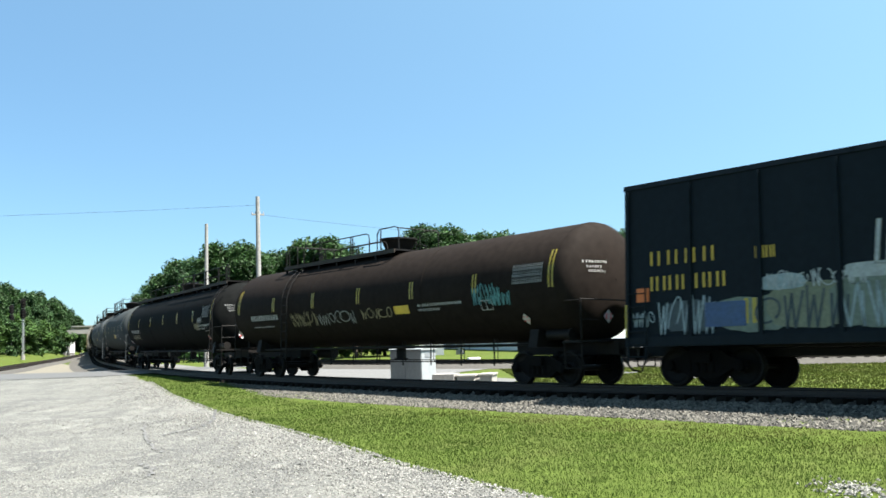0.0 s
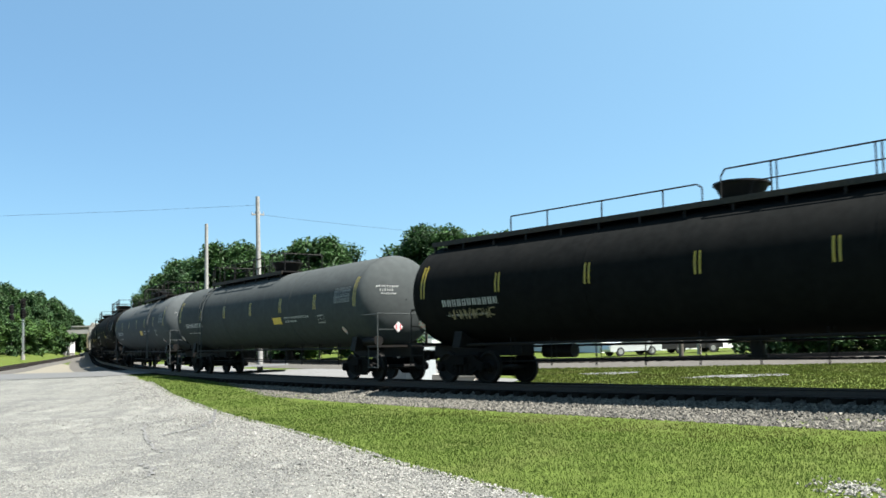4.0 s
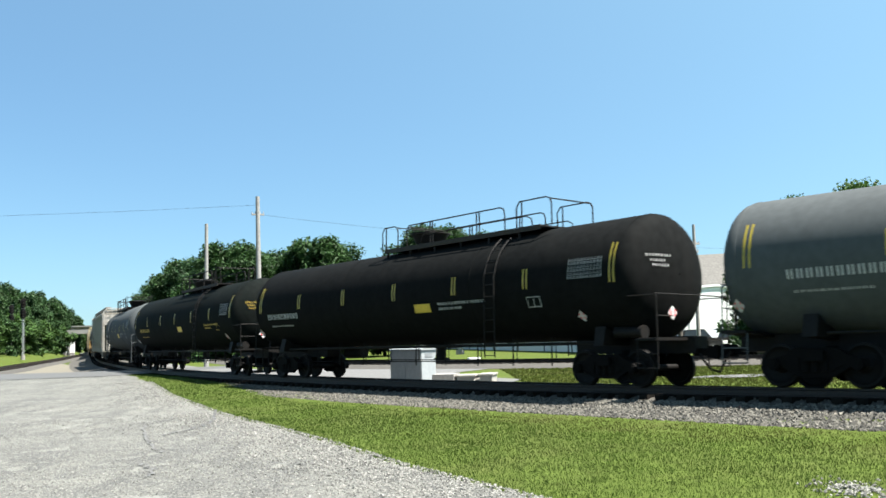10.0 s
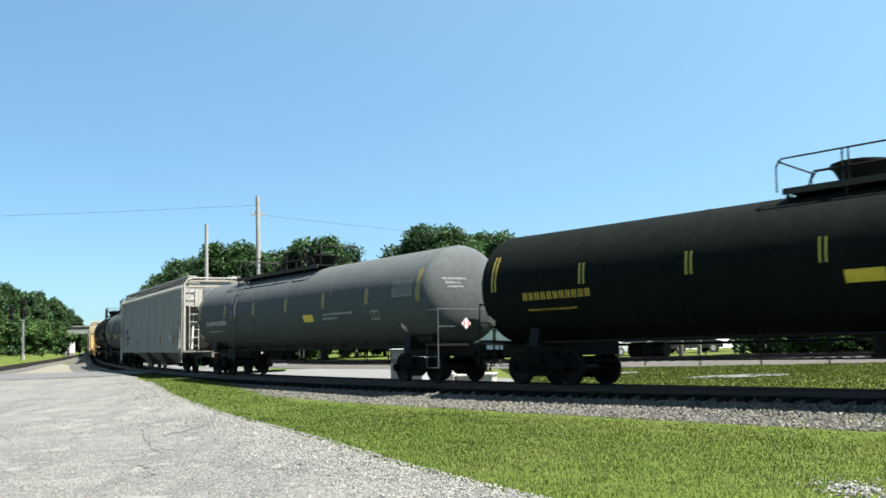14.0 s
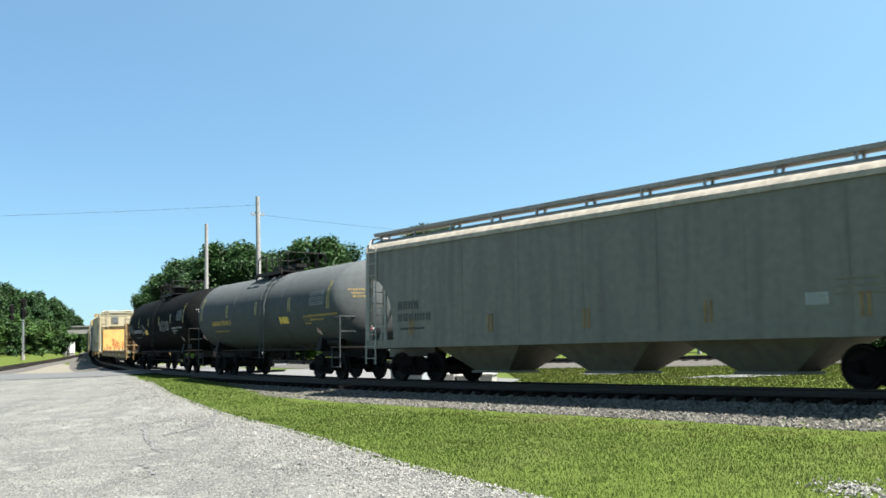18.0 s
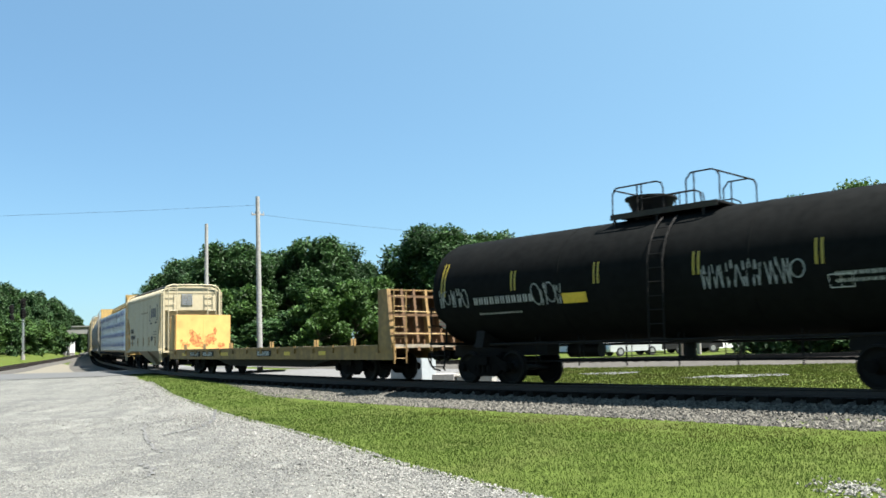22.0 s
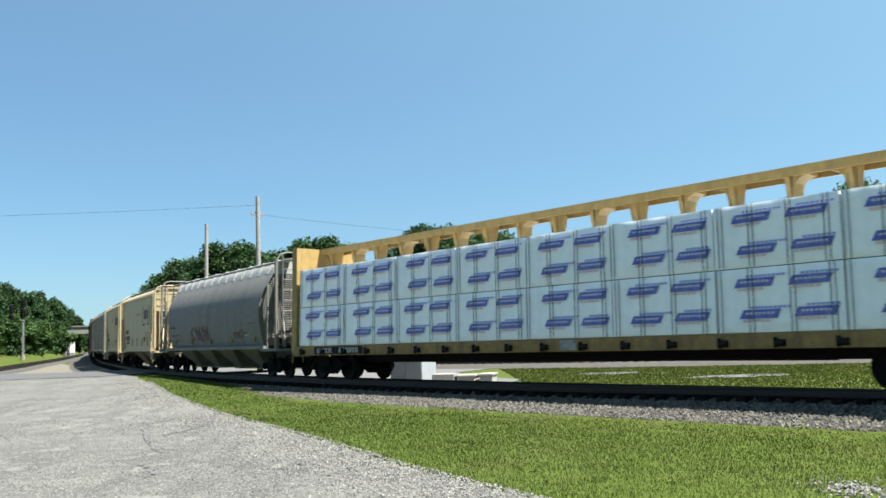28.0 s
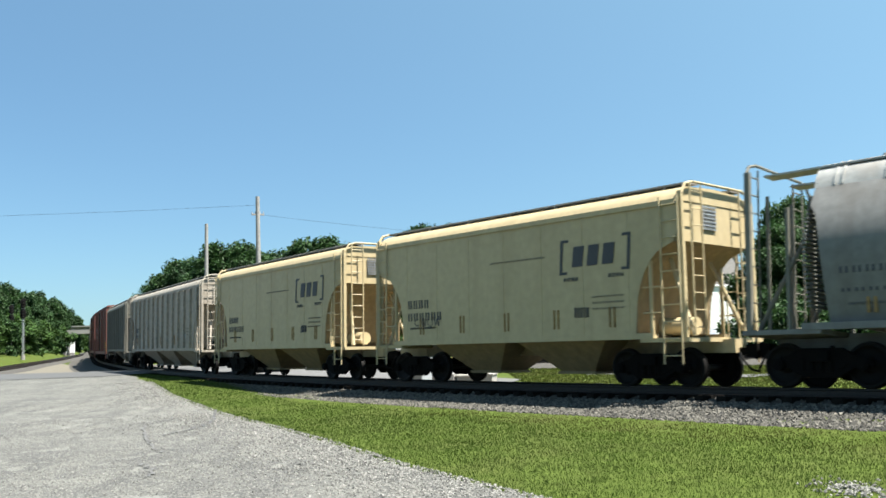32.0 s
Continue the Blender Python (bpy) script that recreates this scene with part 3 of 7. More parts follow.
def scrawl(path, width):
    """A flat ribbon along a path of (x, z) points, as quads to be laid on a flank."""
    out = []
    for (x0, z0), (x1, z1) in zip(path[:-1], path[1:]):
        d = math.hypot(x1 - x0, z1 - z0) or 1e-6
        nx, nz = -(z1 - z0) / d * width / 2, (x1 - x0) / d * width / 2
        out.append(((x0 + nx, z0 + nz), (x0 - nx, z0 - nz), (x1 - nx, z1 - nz), (x1 + nx, z1 + nz)))
    return out


def scribble(seed, x0, x1, z0, z1, loops, width, flank):
    """Sprayed loops and strokes between x0 and x1; flank gives y for a height."""
    rnd = random.Random(seed)
    sh = Shape()
    step = (x1 - x0) / loops
    for i in range(loops):
        cx, kind = x0 + (i + 0.5) * step, rnd.random()
        pts = []
        if kind < 0.3:
            rx, rz, tilt = step * rnd.uniform(0.35, 0.75), (z1 - z0) * rnd.uniform(0.25, 0.5), rnd.uniform(-0.3, 0.3)
            mz, turn = (z0 + z1) / 2 + rnd.uniform(-0.1, 0.1) * (z1 - z0), rnd.uniform(3.5, 8)
            st = rnd.uniform(0, 6)
            for k in range(15):
                a = st + turn * k / 14
                pts.append((cx + rx * math.cos(a) + tilt * rz * math.sin(a), mz + rz * math.sin(a)))
        else:
            x = cx - step * 0.4
            for k in range(5):
                pts.append((x + rnd.uniform(-0.1, 0.2) * step + k * step * 0.2, z0 if k % 2 else z1 - rnd.uniform(0, 0.3) * (z1 - z0)))
        for q in scrawl(pts, width):
            sh.add([(x, flank(z), z) for x, z in q], [(0, 1, 2, 3)])
    return sh


def letters(name, shape, mat, car, smooth=0):
    return tagged(part(name, shape, mat, car, smooth=smooth), kind="stuff")


def tank_car(label, paint, s_front, length, dome=0.0, deck=(-1.4, 5.8), tall=(-0.1, 4.4), cages=((4.9, 6.0),), low=(), valves=(), r=1.56, zc=2.72, letter=LETTER_WHITE, decal=None,
             stripes=6, ladder=4.7, panel=True, scrawls=(), nose=0.0, tail=0.15, text=2.9, box=6.3, mark=None, rails=(-1, 1)):
    half = length / 2 - 2.68
    trim = paint if paint in (GREY_PAINT, LIGHT_GREY) else STEEL_DARK
    car = start_car("tank_car", label, "tank car", s_front, length, half)
    e = length / 2 - 0.60                       # ends of the tank
    head = 0.64
    eb = e + tail                               # rear end of the tank
    prof = [(-eb, 0.02)] + [(-eb + head * (1 - math.cos(a)), r * math.sin(a)) for a in np.linspace(0.18, math.pi / 2, 8)]
    prof += [(x, r) for x in (-e * 0.5, -0.01, e * 0.5)]
    ef = e - nose                               # front end of the tank
    prof += [(-x - nose - tail, q) for x, q in reversed(prof[:9])]
    part("tank", Shape().lathe(prof, 48, zc), paint, car, smooth=50)
    for x in (-eb + head + 0.05, ef - head - 0.05, -e * 0.34, e * 0.34):
        sh = Shape().lathe([(x - 0.03, r), (x - 0.03, r + 0.008), (x + 0.03, r + 0.008), (x + 0.03, r)], 48, zc)
        part("weld_band", sh, paint, car, smooth=50)
    # underframe
    for way in (-1, 1):
        x = way * half
        sill = Shape().box(*sorted((way * (length / 2 - 0.55), way * (half - 1.7))), -0.26, 0.26, 0.80, 1.22)
        part("stub_sill", sill, STEEL_DARK, car)
        bol = Shape()
        bol.prism([(-1.30, 1.02), (1.30, 1.02), (1.20, 1.50), (0.8, 1.30), (-0.8, 1.30), (-1.20, 1.50)], "x", x - 0.16, x + 0.16)
        part("saddle", bol, STEEL_DARK, car)
        ex = way * (length / 2 - 0.75)
        plat = Shape().box(*sorted((ex, ex - way * 0.62)), -1.48, 1.48, 1.12, 1.17)
        for k in range(6):
            bar = Shape().box(*sorted((ex - way * 0.1 * k, ex - way * (0.1 * k + 0.03))), -1.48, 1.48, 1.17, 1.19)
            part("grating_bar", bar, STEEL_DARK, car, smooth=0)
        part("end_platform", plat, STEEL_DARK, car, smooth=0)
        rail = Shape()
        for y in (-1.42, 1.42):
            rail.tube([(ex, y, 0.45), (ex, y, 2.15), (ex - way * 0.06, y * 0.96, 2.24)], 0.02)
            rail.tube([(ex - way * 0.6, y, 0.45), (ex - way * 0.6, y, 1.15)], 0.02)
            rail.tube([(ex - way * 0.0, y, 0.47), (ex - way * 0.6, y, 0.47)], 0.018)
            rail.tube([(ex - way * 0.0, y, 0.80), (ex - way * 0.6, y, 0.80)], 0.018)
            rail.tube([(ex, y, 2.2), (ex - way * 1.3, y * 1.02, 2.2)], 0.018)
        rail.tube([(ex, -1.42, 2.22), (ex, 1.42, 2.22)], 0.02)
        rail.tube([(ex, -1.42, 1.7), (ex, -0.8, 1.7)], 0.016)
        part("end_handrail", rail, trim, car)
    wheel = Shape()
    bx = -(length / 2 - 0.7)
    for i in range(14):
        a, b = 2 * math.pi * i / 14, 2 * math.pi * (i + 1) / 14
        wheel.cyl((bx, -0.75 + 0.27 * math.cos(a), 1.75 + 0.27 * math.sin(a)), (bx, -0.75 + 0.27 * math.cos(b), 1.75 + 0.27 * math.sin(b)), 0.015, 5)
        if i % 3 == 0:
            wheel.cyl((bx, -0.75, 1.75), (bx, -0.75 + 0.27 * math.cos(a), 1.75 + 0.27 * math.sin(a)), 0.012, 5)
    wheel.cyl((bx, -0.75, 1.15), (bx, -0.75, 1.75), 0.03, 6)
    part("brake_wheel", wheel, STEEL_DARK, car)
    cyl = Shape().cyl((half + 0.3, -0.95, 1.34), (half + 1.1, -0.95, 1.34), 0.14, 14).cyl((half + 1.1, -0.95, 1.34), (half + 1.2, -0.95, 1.34), 0.17, 14)
    part("brake_cylinder", cyl, STEEL_DARK, car)
    res = Shape().cyl((-half + 1.9, 0.55, 0.93), (-half + 3.0, 0.55, 0.93), 0.2, 14)
    part("air_reservoir", res, STEEL_DARK, car)
    pipe = Shape().tube([(-half, -0.62, 0.62), (half, -0.62, 0.62)], 0.02)
    pipe.tube([(-half, 0.62, 0.66), (half, 0.62, 0.66)], 0.02)
    for x in np.arange(-half + 1.6, half - 1.4, 1.55):
        pipe.tube([(x, -0.62, 0.5), (x, -0.62, 1.35)], 0.022)
        pipe.tube([(x + 0.16, -0.62, 0.62), (x + 0.16, -0.62, 1.35)], 0.014)
    part("brake_pipe", pipe, STEEL_DARK, car)
    valve = Shape().cyl((0.2, 0, 0.72), (0.2, 0, 1.2), 0.17, 14).cyl((0.2, 0, 0.66), (0.2, 0, 0.74), 0.24, 14).box(-0.25, 0.65, -0.28, 0.28, 1.05, 1.16)
    part("outlet_valve", valve, STEEL_DARK, car)
    # top works
    top = zc + r
    d0, d1 = deck
    dk = Shape().box(d0, d1, -0.86, 0.86, top + 0.0, top + 0.05)
    part("walkway", dk, STEEL_DARK, car, smooth=0)
    for y in (-0.893, 0.863):
        part("walkway_edge", Shape().box(d0, d1, y, y + 0.03, top - 0.08, top + 0.06), WALK_EDGE, car, smooth=0)
    for x in np.arange(d0 + 0.1, d1, 1.3):
        for y in (-0.83, 0.83):
            part("walkway_leg", Shape().box(x - 0.03, x + 0.03, y - 0.03, y + 0.03, top - 0.36, top), STEEL_DARK, car)
    if dome is not None:
        house = Shape().cyl((dome, 0, top - 0.12), (dome, 0, top + 0.16), 0.46, 28).cyl((dome, 0, top + 0.16), (dome, 0, top + 0.48), 0.47, 28, 0.62).cyl((dome, 0, top + 0.06), (dome, 0, top + 0.09), 0.60, 28)
        h = part("dome", house, paint if paint in (BROWN_BLACK,) else STEEL_DARK, car)
        lid = Shape().cyl((dome, 0, top + 0.48), (dome, 0, top + 0.53), 0.67, 28).cyl((dome, 0, top + 0.53), (dome, 0, top + 0.58), 0.60, 28, 0.3)
        part("lid", lid, STEEL_DARK, h)
    for x in valves:
        part("top_valve", Shape().cyl((x, 0, top - 0.05), (x, 0, top + 0.2), 0.2, 14).box(x - 0.24, x + 0.24, -0.24, 0.24, top + 0.2, top + 0.34), STEEL_DARK, car)
    rr = 0.021
    base, hi = top + 0.0, top + 0.75
    for y in [0.84 * k for k in rails]:
        hr = Shape()
        t0, t1 = tall
        hr.tube([(t0, y, base), (t0, y, hi - 0.16), (t0 + 0.12, y, hi), (t1 - 0.2, y, hi), (t1 - 0.05, y, hi - 0.06), (t1, y, hi - 0.22), (t1, y, base)], rr)
        n = max(1, int((t1 - t0) / 2.0))
        for k in range(n):
            x = t0 + (k + 0.55) * (t1 - t0) / (n + 0.1)
            hr.tube([(x, y, base), (x, y, hi)], rr)
            hr.tube([(x + 0.13, y, base), (x + 0.13, y, hi)], rr)
        hr.tube([(t0 + 0.7, y, base), (t0 + 0.85, y, base + 0.36), (t1 + 0.9, y, base + 0.36), (t1 + 1.1, y, base + 0.26), (t1 + 1.15, y, base)] if t1 + 1.2 < d1 else [(t0 + 0.7, y, base), (t0 + 0.85, y, base + 0.36), (t1, y, base + 0.36)], rr * 0.85)
        part("top_handrail", hr, STEEL_DARK, car)
        for a, b in cages:
            cg = Shape().tube([(a, y, base), (a, y, hi - 0.1), (a + 0.14, y, hi + 0.06), (b - 0.2, y, hi + 0.06), (b - 0.06, y, hi), (b, y, hi - 0.12), (b, y, base)], rr)
            cg.tube([(a + 0.22, y, base), (a + 0.22, y, hi + 0.06)], rr)
            part("ladder_cage", cg, STEEL_DARK, car)
        for a, b in low:
            lw = Shape().tube([(a, y, base), (a, y, base + 0.5), (b - 0.15, y, base + 0.5), (b, y, base + 0.4), (b, y, base)], rr)
            for x in np.arange(a + 1.4, b - 0.5, 1.9):
                lw.tube([(x, y, base), (x, y, base + 0.5)], rr)
            part("low_handrail", lw, STEEL_DARK, car)
    for x, z in ([(tall[0] + 0.05, hi - 0.05)] + [(b - 0.05, hi) for a, b in cages]) if len(rails) > 1 else ():
        part("cross_rail", Shape().tube([(x, -0.84, z), (x, 0.84, z)], rr), STEEL_DARK, car)
    for y in (-1.12, 1.12):
        part("side_rod", Shape().cyl((-half + 0.3, y, 1.10), (half - 0.3, y, 1.10), 0.035, 8), STEEL_DARK, car)
    heads = Shape()
    for z, n, ya, yb in ((zc + 0.42, 9, -1.05, -0.25), (zc + 0.29, 6, -0.95, -0.45), (zc + 0.17, 7, -0.9, -0.35)):
        for k in range(n):
            quad = []
            for y, zz in ((ya + (yb - ya) * k / n, z), (ya + (yb - ya) * (k + 0.3) / n, z), (ya + (yb - ya) * (k + 0.3) / n, z + 0.06), (ya + (yb - ya) * k / n, z + 0.07)):
                rho = min(0.999, math.hypot(y, zz - zc) / r)
                quad.append((ef - head * (1 - math.sqrt(1 - rho * rho)) + 0.012, y, zz))
            heads.add(quad, [(0, 1, 2, 3)])
    tagged(part("lettering", heads, letter, car, smooth=0), kind="stuff")
    for side in (-1, 1):
        ld = Shape()
        for lx in (ladder - 0.21, ladder + 0.21):
            pts = [(lx, side * (r + 0.10), 0.75), (lx, side * (r + 0.10), zc + 0.2)]
            pts += [(lx, side * (r + 0.1) * math.cos(a), zc + (r + 0.1) * math.sin(a)) for a in np.linspace(0.2, 0.95, 6)]
            ld.tube(pts, 0.022)
        for k in range(10):
            z = 0.8 + 0.33 * k
            y = r + 0.10 if z < zc + 0.2 else (r + 0.1) * math.sqrt(max(0.05, 1 - ((z - zc) / (r + 0.1)) ** 2))
            ld.cyl((ladder - 0.21, side * y, z), (ladder + 0.21, side * y, z), 0.014, 6)
        part("side_ladder", ld, trim, car)
    # marks on the flank that faces the lot
    mark = -e + 1.65 if mark is None else mark
    xs = np.linspace(-e + 0.75, ef - 0.92, stripes + 1)
    for i, x in enumerate(xs):
        for dx in (0.0, 0.13):
            big = i in (0, stripes)
            part("reflector", tank_patch(x + dx, x + dx + 0.052, zc - 0.18 if not big else zc - 0.2, zc + 0.36 if not big else zc + 0.8, r, zc), STRIPE_YELLOW, car)
    letters("lettering", tank_letters(mark, mark + 2.35, zc - 0.50, 0.20, r, zc, 11), letter, car, smooth=0)
    letters("lettering", tank_letters(mark + 0.1, mark + 1.8, zc - 0.78, 0.05, r, zc, 12), letter, car, smooth=0)
    letters("lettering", tank_letters(text, text + 2.2, zc - 0.44, 0.08, r, zc, 18), letter, car, smooth=0)
    letters("lettering", tank_letters(text, text + 1.1, zc - 0.58, 0.07, r, zc, 9), letter, car, smooth=0)
    frame_box = Shape()
    fx = box
    for a, b, c, d in ((fx, fx + 0.5, zc - 0.68, zc - 0.66), (fx, fx + 0.5, zc - 0.42, zc - 0.40), (fx, fx + 0.02, zc - 0.68, zc - 0.4), (fx + 0.24, fx + 0.26, zc - 0.68, zc - 0.4), (fx + 0.48, fx + 0.5, zc - 0.68, zc - 0.4)):
        q = tank_patch(a, b, c, d, r, zc, n=1)
        frame_box.add(q.v, q.f)
    part("stencil_box", frame_box, letter, car, smooth=0)
    if panel:
        px, grid = ef - 2.3, Shape()
        for k in range(6):
            q = tank_patch(px, px + 1.15, zc - 0.03 + k * 0.09, zc - 0.018 + k * 0.09, r, zc, n=1)
            grid.add(q.v, q.f)
            for j in range(11):
                q = tank_patch(px + 0.11 * j + 0.02 * (k % 2), px + 0.11 * j + 0.05, zc - 0.01 + k * 0.09, zc + 0.035 + k * 0.09, r, zc, n=1)
                grid.add(q.v, q.f)
        letters("data_panel", grid, SCRAWL_WHITE, car)
    if decal:
        x = decal
        part("decal", tank_patch(x, x + 0.8, zc - 0.62, zc - 0.36, r, zc), PLACARD_YELLOW, car, "yellow rectangular decal")
    for x in (ef - 2.1, -e + 0.45):
        plate = part("placard", tank_diamond(x, zc - 0.98, 0.145, r, zc, 0.02), PLACARD_WHITE, car, "white and red diamond placard")
        for k in (-0.075, 0.045):
            part("placard_stripe", tank_patch(x + k, x + k + 0.035, zc - 1.05, zc - 0.91, r, zc, lift=0.026), PLACARD_RED, plate)
        part("placard_panel", tank_patch(x - 0.10, x + 0.10, zc - 1.0, zc - 0.95, r, zc, lift=0.032), PLACARD_WHITE, plate)
    plate = part("placard", Shape().add([(ef - 0.03, -0.3, 1.62), (ef - 0.03, -0.48, 1.80), (ef - 0.03, -0.3, 1.98), (ef - 0.03, -0.12, 1.80)], [(0, 1, 2, 3)]), PLACARD_WHITE, car, "white and red diamond placard")
    for k in (-0.40, -0.25):
        part("placard_stripe", Shape().box(ef - 0.026, ef - 0.02, k, k + 0.05, 1.72, 1.88), PLACARD_RED, plate)

    def flank(z):
        return -(r + 0.022) * math.sqrt(max(0.0, 1 - ((z - zc) / r) ** 2))
    for i, (x0, x1, z0, z1, n, mat) in enumerate(scrawls):
        part("graffiti", scribble(17 + i + int(length * 10), x0, x1, z0, z1, n, 0.032, flank), mat, car, "sprayed graffiti lines")
    return car


_panel = []


def material_panel():
    if not _panel:
        _panel.append(material("stencilled_panel", (0.20, 0.205, 0.20), 0.6, 0, 26, 0.9, 0.3, (0.08, 0.08, 0.08), 0.2, bump=0))
    return _panel[0]


def hopper_sections(bays, x0, x1, z_sill, z_low, w_top, w_low):
    """Slope sheets of the discharge bays under the body."""
    out, step = [], (x1 - x0) / bays
    for i in range(bays):
        a, b = x0 + i * step, x0 + (i + 1) * step
        m, g, gap = (a + b) / 2, step * (0.16 if bays < 4 else 0.11), 0.1 if bays < 4 else 0.32
        sh = Shape().loft([[(a + gap, -w_top, z_sill), (b - gap, -w_top, z_sill), (b - gap, w_top, z_sill), (a + gap, w_top, z_sill)],
                           [(m - g, -w_low, z_low), (m + g, -w_low, z_low), (m + g, w_low, z_low), (m - g, w_low, z_low)]])
        sh.box(m - g - 0.08, m + g + 0.08, -w_low - 0.08, w_low + 0.08, z_low - 0.07, z_low)
        out.append(sh)
    return out


def covered_hopper(label, paint, s_front, length, bays=2, cut=1.5, curved=False, ribs=0, deep_sill=False, logo=False, letter=LETTER_DARK, dark_low=None,
                   roof_paint=None, z_sill=1.28, z_eave=4.25, overhang=2.3, scrawls=(), trim=None, inset=0.0, gap=0.95, rise=0.40, board=0.0):
    half = length / 2 - overhang
    car = start_car("covered_hopper_car", label, "hopper car", s_front, length, half)
    e = length / 2 - gap                                   # corner posts
    re = e - 0.12                                          # roof ends
    be = re - inset                                        # body ends at the eaves
    trim = trim or paint
    wid = 1.56
    roof_paint = roof_paint or paint
    # outline of the half cross-section, from sill to eave
    if curved:
        out = [(wid + 0.05 - (0.42 if k < 7 else 0.85) * (1 - math.sin(math.pi * (0.12 + 0.76 * k / 14))), z_sill + (z_eave - z_sill) * k / 14) for k in range(15)]
    else:
        out = [(wid, z_sill + (z_eave - z_sill) * k / 16) for k in range(17)]
    rw = out[-1][0]                                        # half width of the roof
    zr = z_eave + rise - 0.40                              # foot of what stands on the roof
    z_bend = z_sill + (z_eave - z_sill) * (0.69 if not curved else 0.85)

    def length_at(z):
        if z >= z_bend:
            return be
        u = min(1.0, (z_bend - z) / ((z_bend - z_sill) * 0.7))
        return be - cut * (0.15 * (z_bend - z) / (z_bend - z_sill) + 0.85 * math.sqrt(1 - (1 - u) ** 2))
    for side in (-1, 1):
        sh, vs = Shape(), []
        cols = 12
        for y, z in out:
            for k in range(cols + 1):
                u = -1 + 2 * k / cols
                vs.append((u * length_at(z), side * y, z))
        n = cols + 1
        sh.add(vs, [(r * n + c, r * n + c + 1, (r + 1) * n + c + 1, (r + 1) * n + c) for r in range(len(out) - 1) for c in range(cols)])
        part("side_sheet", sh, paint, car, smooth=30)
        lip = Shape().box(-re, re, *sorted((side * (rw - 0.02), side * (rw + 0.05))), z_eave - 0.10, z_eave + 0.02)
        if rise < 0.5:
            part("eave_rail", lip, roof_paint, car)
        low = length_at(z_sill)
        if deep_sill:
            part("side_sill", Shape().box(-e, e, *sorted((side * (wid - 0.12), side * (wid + 0.03))), z_sill - 0.26, z_sill), paint, car)
        else:
            part("side_sill", Shape().box(-low - 0.5, low + 0.5, *sorted((side * (wid - 0.14), side * (wid + 0.02))), z_sill - 0.14, z_sill), paint, car)
        if not ribs and not curved:
            for i in range(1, 8):
                x = -be + 2 * be * i / 8
                if abs(x) < length_at(z_sill) - 0.1:
                    part("weld_seam", Shape().box(x - 0.012, x + 0.012, *sorted((side * (wid - 0.002), side * (wid + 0.007))), z_sill, z_eave - 0.1), paint, car)
        for i in range(ribs):
            x = -be + 0.5 + (2 * be - 1.0) * i / (ribs - 1)
            part("rib", Shape().box(x - 0.05, x + 0.05, *sorted((side * wid, side * (wid + 0.11))), z_sill, z_eave - 0.1), paint, car)
    # roof
    sec = [(-rw, z_eave), (-rw + 0.07, z_eave + 0.33 * rise), (-rw + 0.2, z_eave + 0.62 * rise), (-rw + 0.42, z_eave + 0.88 * rise), (0, zr + 0.40)]
    sec += [(-y, z) for y, z in reversed(sec[:-1])]
    rf = Shape().prism(sec, "x", -be - 0.02, be + 0.02)
    part("roof", rf, roof_paint, car, smooth=30)
    hatch = Shape()
    if ribs == 0:
        hatch.box(-be + 0.5, be - 0.5, -0.3, 0.3, zr + 0.36, zr + 0.42)
        for x in np.arange(-be + 1.2, be - 0.9, 1.6):
            hatch.box(x - 0.03, x + 0.03, -0.42, 0.42, zr + 0.36, zr + 0.44)
    part("hatch", hatch, roof_paint, car) if hatch.v else None
    for side in (-1, 1):
        rb = Shape()
        y = side * (0.62 if rise > 0.5 else 1.12 if board else 0.92)
        lift = zr + board - (0.2 if rise > 0.5 else 0.06 if curved else 0.0)
        rb.box(-re - 0.05, re + 0.05, y - 0.22, y + 0.22, lift + (0.36 if board else 0.42), lift + 0.46)
        for x in np.arange(-re, re, 0.15):
            rb.box(x, x + 0.03, y - 0.22, y + 0.22, lift + 0.46, lift + 0.472)
        for x in np.arange(-be + 0.3, be, 1.75):
            rb.box(x - 0.03, x + 0.03, y - 0.2, y - 0.14, zr + 0.2, lift + 0.43)
            rb.box(x - 0.03, x + 0.03, y + 0.14, y + 0.2, zr + 0.2, lift + 0.43)
        part("running_board", rb, SILVER_ROOF if roof_paint is SILVER_ROOF else RUN_BOARD, car, smooth=0)
    if rise > 0.5:                                         # added ribs imitate the board brackets' shadow marks on the steep roof
        for x in np.arange(-be + 0.4, be, 1.05):
            for dx in (0.0, 0.16):
                part("roof_strap", Shape().prism([(y * 1.012, z + 0.02) for y, z in sec], "x", x + dx, x + dx + 0.035), roof_paint, car)
    # ends
    for way in (-1, 1):
        w = rw - 0.03
        up = Shape().box(*sorted((way * be, way * (be - 0.06))), -w, w, z_bend, z_eave + 0.1)
        wall = part("end_wall", up, trim, car)
        if inset:
            for yy in (-1.45, -0.55, 0.55, 1.45):
                part("end_stake", Shape().box(*sorted((way * (e - 0.03), way * (e + 0.04))), yy - 0.02, yy + 0.02, 1.1, z_eave + 0.1 if abs(yy) < 1 else 2.3), trim, car)
        mesh_panel = Shape()
        for k in range(7):
            z = z_eave - 0.62 + k * 0.09
            mesh_panel.box(*sorted((way * (be + 0.02), way * (be + 0.05))), -0.55, 0.05, z, z + 0.03)
            mesh_panel.box(*sorted((way * (be + 0.02), way * (be + 0.05))), -0.55 + k * 0.09, -0.53 + k * 0.09, z_eave - 0.62, z_eave - 0.05)
        part("step_grating", mesh_panel, GALVANISED, car, smooth=0)
        lo = length_at(z_sill)
        slope, rings = Shape(), []
